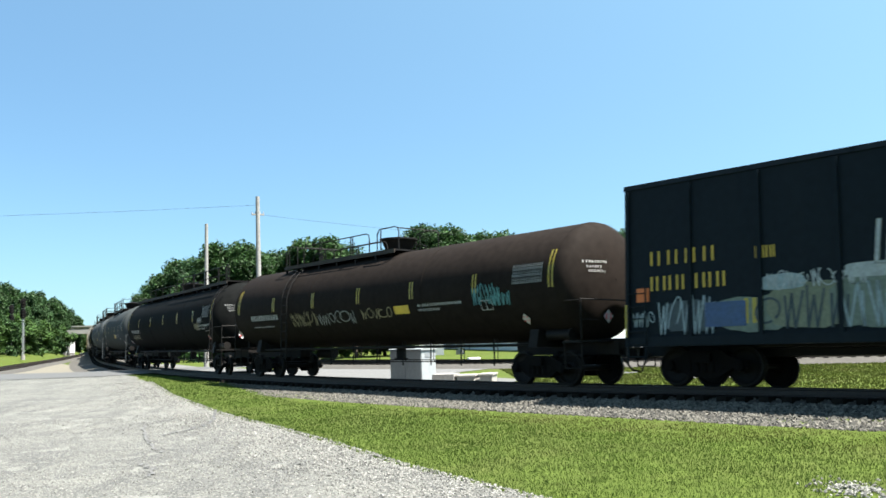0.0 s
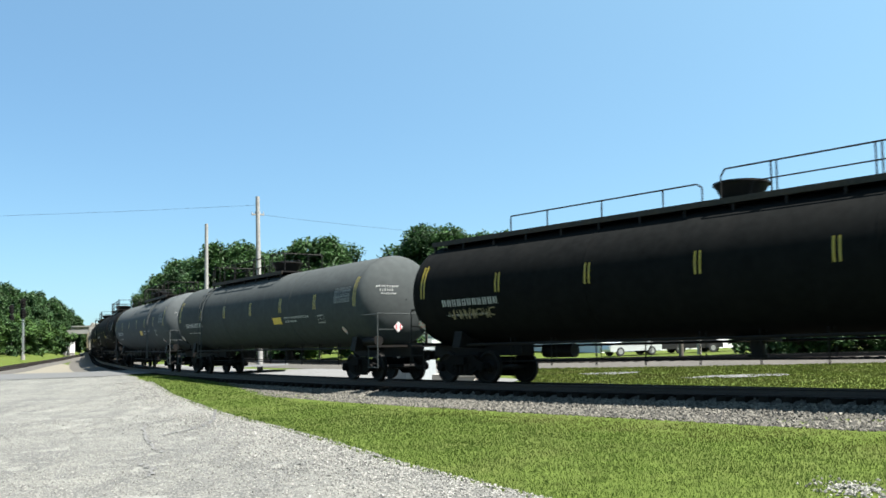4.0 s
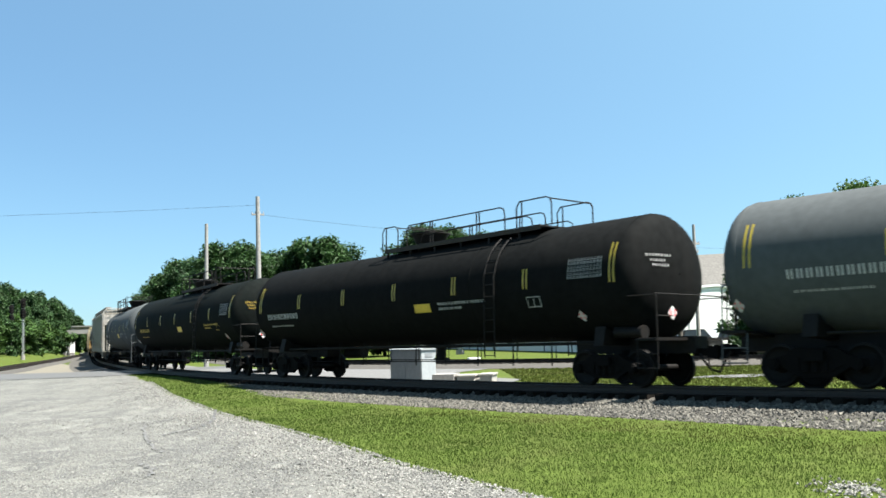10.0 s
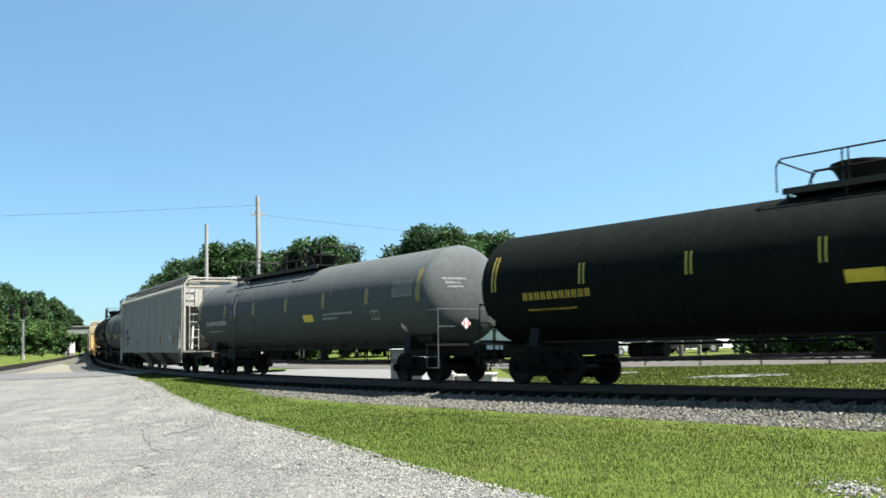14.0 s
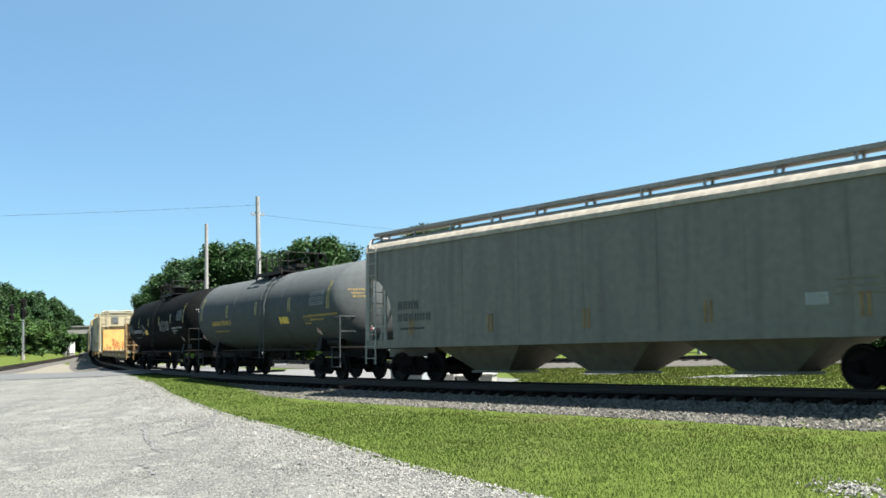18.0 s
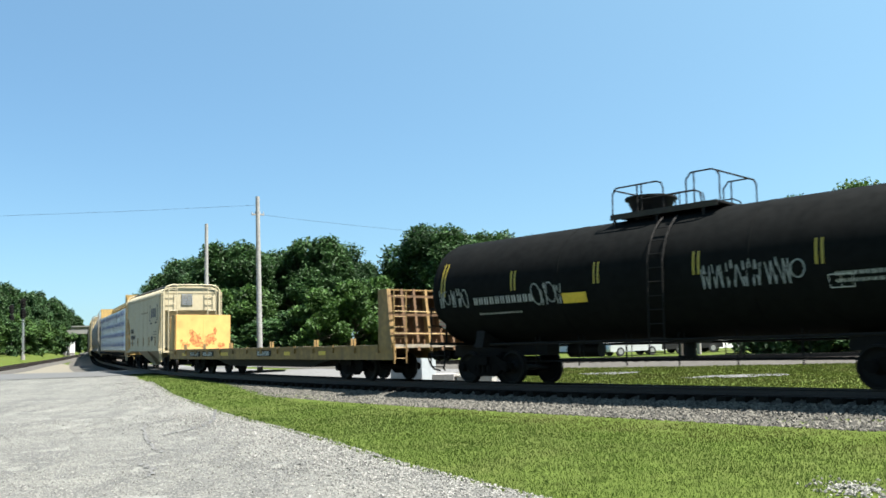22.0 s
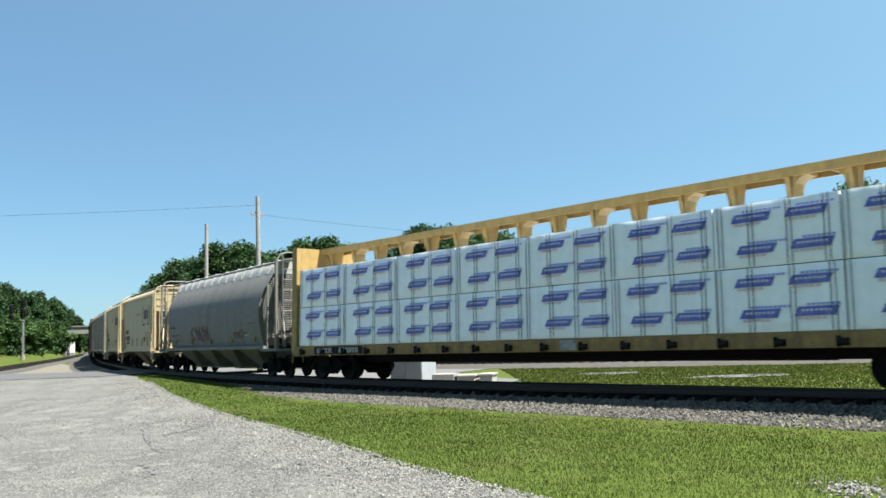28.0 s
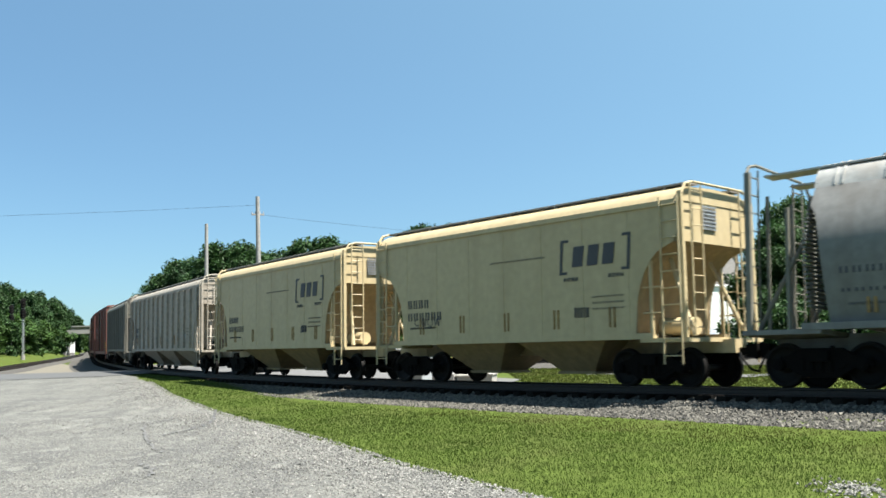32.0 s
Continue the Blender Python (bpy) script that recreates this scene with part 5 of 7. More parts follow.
def centrebeam_car(label, s_front, length):
    half = length / 2 - 2.6
    car = start_car("centrebeam_flatcar", label, "flatcar", s_front, length, half)
    e, w, zd = length / 2 - 0.75, 1.40, 1.20
    for side in (-1, 1):
        part("side_sill", Shape().box(-e, e, *sorted((side * (w - 0.1), side * (w + 0.02))), 0.86, zd), DECK_YELLOW, car, smooth=0)
        for i in range(18):
            x = -e + 0.7 + (2 * e - 1.4) * i / 17
            part("winch", Shape().cyl((x - 0.1, side * (w + 0.06), 0.98), (x + 0.1, side * (w + 0.06), 0.98), 0.08, 10).box(x - 0.13, x - 0.09, *sorted((side * w, side * (w + 0.12))), 0.88, 1.1), STEEL_DARK, car)
    part("deck", Shape().box(-e, e, -w + 0.1, w - 0.1, zd - 0.1, zd), DECK_YELLOW, car)
    part("centre_sill", Shape().box(-half - 1, half + 1, -0.35, 0.35, 0.62, 1.1), STEEL_DARK, car)
    top = 4.92
    tb = Shape().prism([(-0.38, top - 0.22), (-0.33, top - 0.22), (-0.33, top - 0.09), (0.33, top - 0.09), (0.33, top - 0.22), (0.38, top - 0.22), (0.38, top), (-0.38, top)], "x", -e, e)
    part("top_beam", tb, YELLOW, car, smooth=0)
    for i in range(17):
        x = -e + 0.75 + (2 * e - 1.5) * i / 16
        post = Shape().box(x - 0.09, x + 0.09, -0.14, 0.14, zd, top - 0.15)
        post.prism([(-0.16, top - 0.75), (0.16, top - 0.75), (0.32, top - 0.1), (-0.32, top - 0.1)], "x", x - 0.06, x + 0.06)
        knee = 1 if i % 2 else -1
        post.prism([(x + knee * 0.09, top - 0.66), (x + knee * 0.16, top - 0.36), (x + knee * 0.28, top - 0.24), (x + knee * 0.46, top - 0.2), (x + knee * 0.46, top - 0.1), (x + knee * 0.09, top - 0.1)], "y", -0.22, 0.22)
        part("centre_post", post, YELLOW, car, smooth=0)
    for way in (-1, 1):
        x = way * (e - 0.1)
        wall = Shape().box(x - 0.05, x + 0.05, -w, w, zd - 0.3, top)
        b = part("bulkhead", wall, YELLOW, car)
        for y in (-w + 0.05, -0.5, 0.5, w - 0.05):
            part("bulkhead_post", Shape().box(*sorted((x + way * 0.05, x + way * 0.26)), y - 0.06, y + 0.06, 1.0, top), YELLOW, b)
        for k in range(6):
            z = 1.35 + k * 0.62
            part("bulkhead_brace", Shape().box(*sorted((x + way * 0.05, x + way * 0.2)), -w, w, z, z + 0.08), YELLOW, b)
        part("ladder", rungs(Shape(), (x + way * 0.32, -1.1, 0.6), (x + way * 0.32, -1.1, top), (0, 1, 0), 0.45, 10, 0.016), YELLOW, car)
    part("brake_pipe", Shape().tube([(-half + 2, -0.8, 0.62), (half - 2, -0.8, 0.62)], 0.022).tube([(-half + 2, -0.8, 0.74), (half - 2, -0.8, 0.74)], 0.016), STEEL_DARK, car)
    part("data_stencil", Shape().box(1.2, 1.75, -w - 0.034, -w - 0.022, 0.9, 1.16), material_panel(), car)
    part("number_plate", Shape().box(-half - 0.4, -half + 2.6, -w - 0.03, -w - 0.021, 0.90, 1.16), STEEL_DARK, car, smooth=0)
    mark_bars(car, -half - 0.2, -half + 0.8, 0.94, 0.18, -w - 0.036, LETTER_WHITE, 4)
    mark_bars(car, -half + 1.2, -half + 2.4, 0.94, 0.18, -w - 0.036, LETTER_WHITE, 6)
    return car


WRAP = material("white_plastic_wrap", (0.72, 0.74, 0.77), 0.35, 0, 3, 0.06, 0.25, (0.55, 0.58, 0.63), 0.7, streaks=True, bump=0.5)
WRAP_BLUE = material("blue_print", (0.06, 0.075, 0.33), 0.4, 0, 20, 0.15, 0.4, (0.25, 0.28, 0.5), 0.15, bump=0)
WRAP_PINK = material("faded_red_print", (0.60, 0.42, 0.44), 0.4, 0, 20, 0.15, bump=0)
STRAP = material("dark_strap", (0.036, 0.048, 0.042), 0.6, 0, 20, 0.1, bump=0)
LOADS = []          # (thing, its pose on the car, index of the car)


def lumber_bundle(seed, step):
    """A wrapped bundle, its outer face at y 1.42: slack wrap, printed marks, pairs of thin straps."""
    b = thing("lumber_bundle", "lumber bundle in white plastic wrap with blue print", "lumber bundle", "lumber bundles")
    L2, w0, w1, h = step - 0.03, 0.16, 1.42, 1.40
    sh, vs, rnd = Shape(), [], random.Random(seed)
    nx, nz = 24, 12
    for zz in range(nz + 1):
        for xx in range(nx + 1):
            rim = zz in (0, nz) or xx in (0, nx)
            slack = 0.030 * noise.noise((xx * 0.45 + seed, zz * 0.7, 0.3)) + 0.012 * noise.noise((xx * 1.9, zz * 1.3 + seed, 2.0))
            vs.append((L2 * xx / nx, w1 + (-0.02 if rim else 0.012 + slack), h * zz / nz))
    m = nx + 1
    sh.add(vs, [(r * m + c, r * m + c + 1, (r + 1) * m + c + 1, (r + 1) * m + c) for r in range(nz) for c in range(nx)])
    sh.add([(0, w0, 0), (L2, w0, 0), (L2, w1 - 0.02, 0), (0, w1 - 0.02, 0), (0, w0, h), (L2, w0, h), (L2, w1 - 0.02, h), (0, w1 - 0.02, h)],
           [(0, 1, 2, 3), (4, 7, 6, 5), (0, 4, 5, 1), (1, 5, 6, 2), (0, 3, 7, 4)])
    part("wrapping", sh, WRAP, b, smooth=60)
    shift = rnd.uniform(-0.25, 0.25)
    y0, y1 = w1 + 0.036, w1 + 0.04
    for row in range(2):
        for k in range(-1, 4):
            a0 = 0.12 + shift + k * 1.27 + row * 0.10
            zz = 0.30 + row * 0.68 + rnd.uniform(-0.02, 0.02)
            a, c = max(0.03, a0), min(L2 - 0.03, a0 + 0.98)
            if c - a < 0.4:
                continue
            part("blue_print", Shape().prism([(a + 0.10, zz), (c, zz), (c - 0.10, zz + 0.19), (a, zz + 0.19)], "y", y0, y1), WRAP_BLUE, b, smooth=0)
            text, pk = Shape(), Shape()
            for q in range(9):
                u = a0 - 0.22 + q * 0.105
                if 0.02 < u < L2 - 0.1:
                    text.box(u, u + 0.07, y0, y1, zz + 0.21, zz + 0.26)
            for q in range(5):
                u = a0 + 0.28 + q * 0.13
                if 0.02 < u < L2 - 0.12:
                    pk.box(u, u + 0.10, y0, y1, zz - 0.075, zz - 0.025)
            white = Shape()
            for q in range(7):
                u = a + 0.16 + q * 0.1
                if u + 0.07 < c - 0.1:
                    white.box(u, u + 0.06, y1, y1 + 0.003, zz + 0.09, zz + 0.135)
            if white.v:
                tagged(part("white_lettering", white, PLACARD_WHITE, b, smooth=0), kind="stuff")
            if text.v:
                tagged(part("blue_lettering", text, WRAP_TEXT, b, smooth=0), kind="stuff")
            if pk.v:
                tagged(part("red_print", pk, WRAP_PINK, b, smooth=0), kind="stuff")
    for k in (0.06, 0.37, 0.66, 0.93):
        x = L2 * k + rnd.uniform(-0.08, 0.08)
        for dx in (0.0, 0.11):
            part("strap", Shape().box(x + dx, x + dx + 0.016, w1 + 0.042, w1 + 0.05, 0, h), STRAP, b, smooth=0)
    return b


WRAP_TEXT = material("pale_blue_print", (0.22, 0.27, 0.55), 0.4, 0, 20, 0.15, bump=0)


def lumber_loads(car_index, length):
    """Wrapped lumber bundles stacked in two tiers on both sides of the centre beam."""
    e = length / 2 - 1.12
    n = 8
    step = 2 * e / n
    models = [lumber_bundle(11 + k, step) for k in range(3)]
    used = set()
    for side in (-1, 1):
        for tier in range(2):
            for i in range(n):
                x0, z0 = -e + i * step, 1.21 + tier * 1.42
                k = (i * 2 + tier + (side > 0)) % 3
                b = copy_thing(models[k], Matrix()) if k in used else models[k]
                used.add(k)
                turn = pose(x0 + 0.015, 0, z0) if side > 0 else pose(x0 + step - 0.015, 0, z0, 0, 0, 180)
                LOADS.append((b, turn, car_index))


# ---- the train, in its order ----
# the cream hoppers' slope sheets and bays: a darker brown than the body
BROWN_SLOPE = material("brown_slope_paint", (0.20, 0.145, 0.075), 0.7, 0, 6, 0.15, 0.5, (0.12, 0.085, 0.045), 0.8, streaks=True)
JOINTS = (245.1, 228.5, 206.8, 183.97, 162.3, 140.65, 119.0, 96.75, 75.25, 54.95, 39.2, 21.95, -1.8, -15.35, -41.25, -58.7, -72.25, -86.0, -105.0, -121.4, -138.2, -155.0, -172.4, -190.4, -208.4)


def slot(i):
    """Where car i's front coupler is at 25 s, and its length over the couplers."""
    return JOINTS[i], JOINTS[i] - JOINTS[i + 1]


boxcar("navy blue boxcar with yellow lettering and graffiti along its lower side", NAVY, *slot(0))
tank_car("faded brown-black tank car with graffiti and a dome platform", BROWN_BLACK, *slot(1), r=1.6, zc=2.77, nose=0.2, decal=2.0, dome=0.1, text=3.3, mark=-8.3, deck=(-6.7, 1.1), tall=(-5.2, -0.5), cages=((-6.6, -5.7), (0.0, 1.3)), ladder=-5.2,
         scrawls=((-5.0, -3.0, 1.95, 2.5, 7, SCRAWL_TAN), (-3.0, -0.4, 1.95, 2.4, 6, SCRAWL_WHITE), (0.0, 1.9, 2.05, 2.4, 5, SCRAWL_TAN), (6.0, 7.2, 2.25, 2.85, 6, SCRAWL_TEAL), (6.8, 7.6, 2.2, 2.6, 4, SCRAWL_TEAL)))
tank_car("dark weathered tank car with a long top walkway and yellow reflectors", BLACK_PAINT, *slot(2), nose=0.7, dome=-0.05, text=6.9, box=8.0, mark=-9.1, deck=(-10.3, 9.6), tall=(-0.1, 9.3), cages=((9.35, 9.85),), low=((-6.9, -0.6),), ladder=9.75, rails=(-1,),
         scrawls=((6.2, 7.1, 2.1, 2.5, 5, SCRAWL_TAN), (7.0, 7.8, 2.45, 2.75, 5, SCRAWL_WHITE), (-8.9, -6.9, 1.85, 2.15, 7, SCRAWL_TAN)))
tank_car("grey tank car with white lettering and a dome platform", GREY_PAINT, *slot(3), nose=0.65, decal=1.9, dome=-0.05, text=3.0, box=5.85, mark=-8.6, deck=(-6.7, 1.4), tall=(-5.2, -0.5), cages=((-6.7, -5.8), (0.1, 1.6)), ladder=-6.2)
tank_car("pale grey tank car with a sooty top and a yellow decal", LIGHT_GREY, *slot(4), nose=0.6, decal=0.9, dome=-0.1, text=2.15, box=5.9, mark=-8.5, deck=(-1.4, 6.2), tall=(-0.2, 4.6), cages=((-1.6, -0.8), (5.05, 6.4)), ladder=4.45)
tank_car("black tank car with yellow reflectors and white stencils", BLACK_PAINT, *slot(5), r=1.6, zc=2.76, nose=0.5, decal=0.8, dome=-0.3, text=2.0, box=5.85, mark=-8.8, deck=(-1.7, 5.8), tall=(-0.5, 4.3), cages=((-1.9, -1.0), (4.8, 6.2)), ladder=4.5)
tank_car("greenish black tank car with yellow lettering", GREEN_BLACK, *slot(6), nose=0.5, decal=0.15, letter=LETTER_YELLOW, dome=0.0, text=5.1, box=6.85, mark=-8.6, deck=(-1.4, 5.2), tall=(-1.55, 4.1), cages=((4.55, 5.5),), ladder=4.0)
tank_car("pale grey tank car with a short dome platform", LIGHT_GREY, *slot(7), nose=0.2, tail=0.0, decal=1.3, dome=0.0, text=2.85, box=6.2, mark=-8.5, deck=(-6.5, 1.3), tall=(-5.4, -0.2), cages=((-6.5, -5.6), (0.1, 1.5)), ladder=-5.1)
# pale trim: the sunlit look of the end wall is put into its colour
covered_hopper("long dusty grey covered hopper car with four bays", HOPPER_GREY, *slot(8), bays=3, cut=1.3, deep_sill=True, z_sill=1.32, z_eave=4.3, roof_paint=RIB_GREY, overhang=2.65, trim=PALE_TRIM, board=0.12)
tank_car("short grey tank car with a yellow decal", LIGHT_GREY, *slot(9), decal=2.25, stripes=4, dome=None, valves=(-0.9, 0.0, 0.9), text=4.9, box=4.4, mark=-5.1, deck=(-1.7, 1.1), tall=(-1.4, 0.1), cages=((0.7, 1.6),), ladder=0.9, letter=LETTER_YELLOW)
tank_car("black tank car with white lettering and graffiti", BLACK_PAINT, *slot(10), decal=-2.6, stripes=5, dome=-0.8, text=4.6, box=4.45, mark=-5.9, deck=(-1.45, 1.65), tall=(-1.4, 0.15), cages=((0.8, 1.7),), ladder=0.4,
         scrawls=((-7.4, -6.1, 2.2, 2.75, 5, SCRAWL_WHITE), (-3.6, -2.6, 2.1, 2.7, 4, SCRAWL_WHITE), (1.5, 4.0, 2.2, 2.8, 8, SCRAWL_WHITE)))
bulkhead_flatcar("empty ochre bulkhead flatcar with rust-streaked end panels", *slot(11))
covered_hopper("cream two-bay covered hopper car with a dark painted emblem", CREAM_TWO, *slot(12), bays=2, cut=1.25, logo=True)
centrebeam_car("yellow centrebeam flatcar loaded with wrapped lumber", *slot(13))
lumber_loads(len(CARS) - 1, 25.9)
covered_hopper("grey round-sided covered hopper car with rust stains", SILVER_GREY, *slot(14), bays=4, cut=0.35, curved=True, inset=1.25, gap=0.48, trim=HOPPER_GREY, dark_low=HOPPER_GREY, roof_paint=SILVER_ROOF, z_eave=4.2, rise=0.66, overhang=1.83, scrawls=((-2.7, -0.1, 1.6, 2.35, 4, 0.13, SCRAWL_RUST), (3.3, 5.0, 1.6, 1.95, 4, 0.06, SCRAWL_RUST)))
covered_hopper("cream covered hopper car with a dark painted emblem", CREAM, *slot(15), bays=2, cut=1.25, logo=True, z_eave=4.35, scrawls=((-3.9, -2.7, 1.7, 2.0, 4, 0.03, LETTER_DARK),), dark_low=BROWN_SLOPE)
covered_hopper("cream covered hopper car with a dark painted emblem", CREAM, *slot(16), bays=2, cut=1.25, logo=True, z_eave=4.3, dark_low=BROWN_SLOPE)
covered_hopper("stained grey-brown ribbed covered hopper car", RIB_GREY, *slot(17), bays=3, cut=1.3, ribs=14)
covered_hopper("grey ribbed covered hopper car with pale ends", HOPPER_GREY, *slot(18), bays=2, cut=1.4, ribs=10)
boxcar("weathered red-brown steel boxcar in the freight train", RED_BROWN, *slot(19), graffiti=False, letter=LETTER_WHITE)
boxcar("weathered red-brown steel boxcar in the freight train", RED_BROWN, *slot(20), graffiti=False, letter=LETTER_WHITE)
covered_hopper("grey round-sided covered hopper car far behind", HOPPER_GREY, *slot(21), bays=3, cut=1.3, curved=True)
tank_car("plain black tank car far back in the train", BLACK_PAINT, *slot(22))
tank_car("plain black tank car far back in the train", BLACK_PAINT, *slot(23))

# ---- behind the track ----
def sheet(name, outline, z, mat, label, category):
    sh = Shape().add([(x, y, z) for x, y in outline], [tuple(range(len(outline)))])
    return plain(name, sh, mat, label, category, kind="structure", smooth=0)


sheet("gravel_yard", [(-34, 92), (-24, 66), (-13.5, 56), (-7.5, 45.5), (-3.2, 39), (0.4, 35.2), (2.4, 36.2), (3.2, 39), (1.2, 43), (0.2, 48), (3, 53), (12, 57.5), (13, 60), (2, 59), (-12, 64), (-22, 80), (-30, 98)],
      LEVEL + 0.008, GRAVEL, "pale gravel yard and lane beside the track", "gravel")
sheet("road", [(-34, 48.4), (-19, 50), (-15.3, 55.7), (-10.5, 59.7), (-11.3, 64.6), (-19.4, 62.5), (-24.2, 60.5), (-56.5, 67.8), (-56.5, 53.3)], -0.085, ROAD, "dark asphalt road at the level crossing", "road")
sheet("gravel_shoulder", [(-40, 68), (-44, 87), (-50.5, 106), (-58, 128), (-55.5, 130), (-44, 106), (-34, 92), (-24, 67), (-30, 66)], LEVEL + 0.004, DIRT, "pale dirt and gravel between the two tracks", "gravel")
patch = Shape()
for cx, cy, rx, ry in ((5.3, 9.9, 0.5, 0.25), (11.3, 35.6, 2.4, 1.2), (7.4, 41.5, 1.6, 1.2)):
    ring = [(cx + rx * math.cos(a) * (0.8 + 0.35 * noise.noise((a * 1.7, cx, 0))), cy + ry * math.sin(a) * (0.8 + 0.35 * noise.noise((cx, a * 1.7, 3))), LEVEL + 0.012) for a in np.linspace(0, 6.1, 22)]
    patch.add(ring, [tuple(range(22))])
tagged(plain("gravel_patch", patch, GRAVEL, "bare patches of pale gravel in the grass", "gravel", kind="stuff", smooth=0))


def line_track(name, pts, label, step=0.62, ties_to=60):
    """A straight-jointed track through plan points, on its own low ballast."""
    pts = [Vector((x, y, 0)) for x, y in pts]
    fine = []
    for i in range(len(pts) - 1):
        p0, p1, p2, p3 = pts[max(0, i - 1)], pts[i], pts[i + 1], pts[min(len(pts) - 1, i + 2)]
        n = max(2, int((p2 - p1).length / 4))
        for k in range(n):
            t = k / n
            fine.append(0.5 * ((2 * p1) + (p2 - p0) * t + (2 * p0 - 5 * p1 + 4 * p2 - p3) * t * t + (3 * p1 - p0 - 3 * p2 + p3) * t ** 3))
    fine.append(pts[-1])
    tr = thing(name, label, "track")
    tagged(tr, kind="structure")

    def strip(profile):
        sh, rows = Shape(), []
        for i, p in enumerate(fine):
            d = (fine[min(i + 1, len(fine) - 1)] - fine[max(i - 1, 0)]).normalized()
            nrm = Vector((d.y, -d.x, 0))
            rows.append([p + nrm * l + Vector((0, 0, z)) for l, z in profile])
        n = len(profile)
        return sh.add([q for r in rows for q in r], [(k * n + i, k * n + i + 1, (k + 1) * n + i + 1, (k + 1) * n + i) for k in range(len(rows) - 1) for i in range(n - 1)])
    part("ballast", strip([(-2.6, -0.5), (-1.6, -0.27), (1.6, -0.27), (2.6, -0.5)]), BALLAST, tr)
    for side in (0.75, -0.75):
        part("rail", strip([(side + l, z - 0.06) for l, z in rail_profile]), RAIL_RUST, tr)
    ties = Shape()
    run = 0.0
    for a, b in zip(fine[:-1], fine[1:]):
        d = (b - a)
        ln = d.length
        q = d.normalized()
        m0 = Matrix((q, Vector((-q.y, q.x, 0)), Vector((0, 0, 1)))).transposed().to_4x4()
        while run < ln:
            m = m0.copy()
            m.translation = a + q * run
            ties.box(-0.11, 0.11, -1.3, 1.3, -0.36, -0.235, m)
            run += step
        run -= ln
    tagged(part("ties", ties, TIE_WOOD, tr, smooth=0), kind="stuff")
    return tr


line_track("second_track", [(70, 28), (40, 37.5), (23, 44.3), (12, 49), (4, 54), (-6, 63), (-14, 76), (-23, 97), (-45, 155), (-70, 217)], "second railway track on pale ballast beyond the grass")
line_track("far_track", [(-36, 50), (-38.5, 70), (-42.5, 86), (-49.5, 106), (-63, 146), (-97, 240), (-118, 300)], "curving railway track beside the woods", 0.9)


# relay cabinet and pads
def relay_cabinet():
    c = thing("relay_cabinet", "silver metal signal relay cabinet on a gravel pad beside the track", "cabinet", at=pose(-1.08, 38.6, LEVEL, 0, 0, -48.5))
    part("base", Shape().box(-2.22, 0.06, -0.06, 0.85, 0, 0.12), CONCRETE, c)
    part("body", Shape().box(-2.16, 0, 0, 0.79, 0.12, 1.40), CABINET_PAINT, c)
    part("roof", Shape().prism([(-0.06, 1.40), (0.85, 1.40), (0.85, 1.45), (0.4, 1.50), (-0.06, 1.45)], "x", -2.22, 0.06), CABINET_PAINT, c)
    for k in range(2):
        d = part("door", Shape().box(-2.12 + k * 1.06, -1.10 + k * 1.06, -0.025, 0.002, 0.18, 1.36), CABINET_PAINT, c)
        part("handle", Shape().box(-1.17 + k * 0.2, -1.14 + k * 0.2, -0.05, -0.025, 0.76, 0.86), GALVANISED, d)
    v = part("vent", Shape().box(-0.002, 0.02, 0.2, 0.6, 1.1, 1.28), GALVANISED, c)
    return c


relay_cabinet()
pad = thing("concrete_pit", "low concrete pit with pale metal covers on the gravel", "concrete pit", at=pose(0.25, 36.6, LEVEL, 0, 0, -12))
part("wall", Shape().box(-0.9, 0.0, 0, 1.3, 0, 0.42), CONCRETE, pad)
part("cover", Shape().box(0.03, 0.85, 0.1, 1.5, 0.30, 0.36).box(0.1, 0.8, 0.15, 1.45, 0, 0.30), PALE_TRIM, pad)
part("cover", Shape().box(0.92, 1.55, 0.3, 1.7, 0.32, 0.38).box(1.0, 1.5, 0.35, 1.65, 0, 0.32), PALE_TRIM, pad)


# poles
def utility_pole(x, y, top, mat, label, arms=(), lean=0.0, r=0.16, transformer=False):
    p = thing("utility_pole", label, "utility pole", at=pose(x, y, LEVEL, 0, lean, 0))
    h = top - LEVEL
    part("pole", Shape().cyl((0, 0, -0.3), (0, 0, h), r * 1.25, 14, r * 0.85), mat, p)
    for z, half, turn in arms:
        m = pose(0, 0, z - LEVEL, 0, 0, turn)
        part("crossarm", Shape().box(-half, half, -0.06, 0.06, -0.06, 0.06, m), mat, p)
        for u in (-0.9, -0.35, 0.35, 0.9):
            a = m @ Vector((u * half, 0, 0.06))
            part("insulator", Shape().cyl(a, a + Vector((0, 0, 0.16)), 0.045, 8, 0.03), GALVANISED, p)
    if transformer:
        part("equipment_box", Shape().box(-0.42, -0.16, -0.2, 0.2, h * 0.40, h * 0.66), STEEL_DARK, p)
    return p


utility_pole(-13.2, 64, 11.9, POLE_WOOD, "tall pale wooden utility pole with line hardware", [(10.6, 0.45, 20)], 0.0, 0.17)
utility_pole(-20.45, 77, 11.8, POLE_WOOD, "pale wooden utility pole before the trees", [], 0.6, 0.17)
utility_pole(18.4, 66, 9.0, POLE_WOOD, "grey wooden utility pole beside the white warehouse", [(7.6, 0.5, 30), (7.0, 0.35, 30)], 0.8, 0.13, True)
utility_pole(15.0, 58, 6.4, DARK_POLE, "short dark wooden pole near the warehouse", [], 1.0, 0.13)
utility_pole(-1.7, 78, 5.2, DARK_POLE, "thin dark pole behind the track", [], 0.0, 0.09)


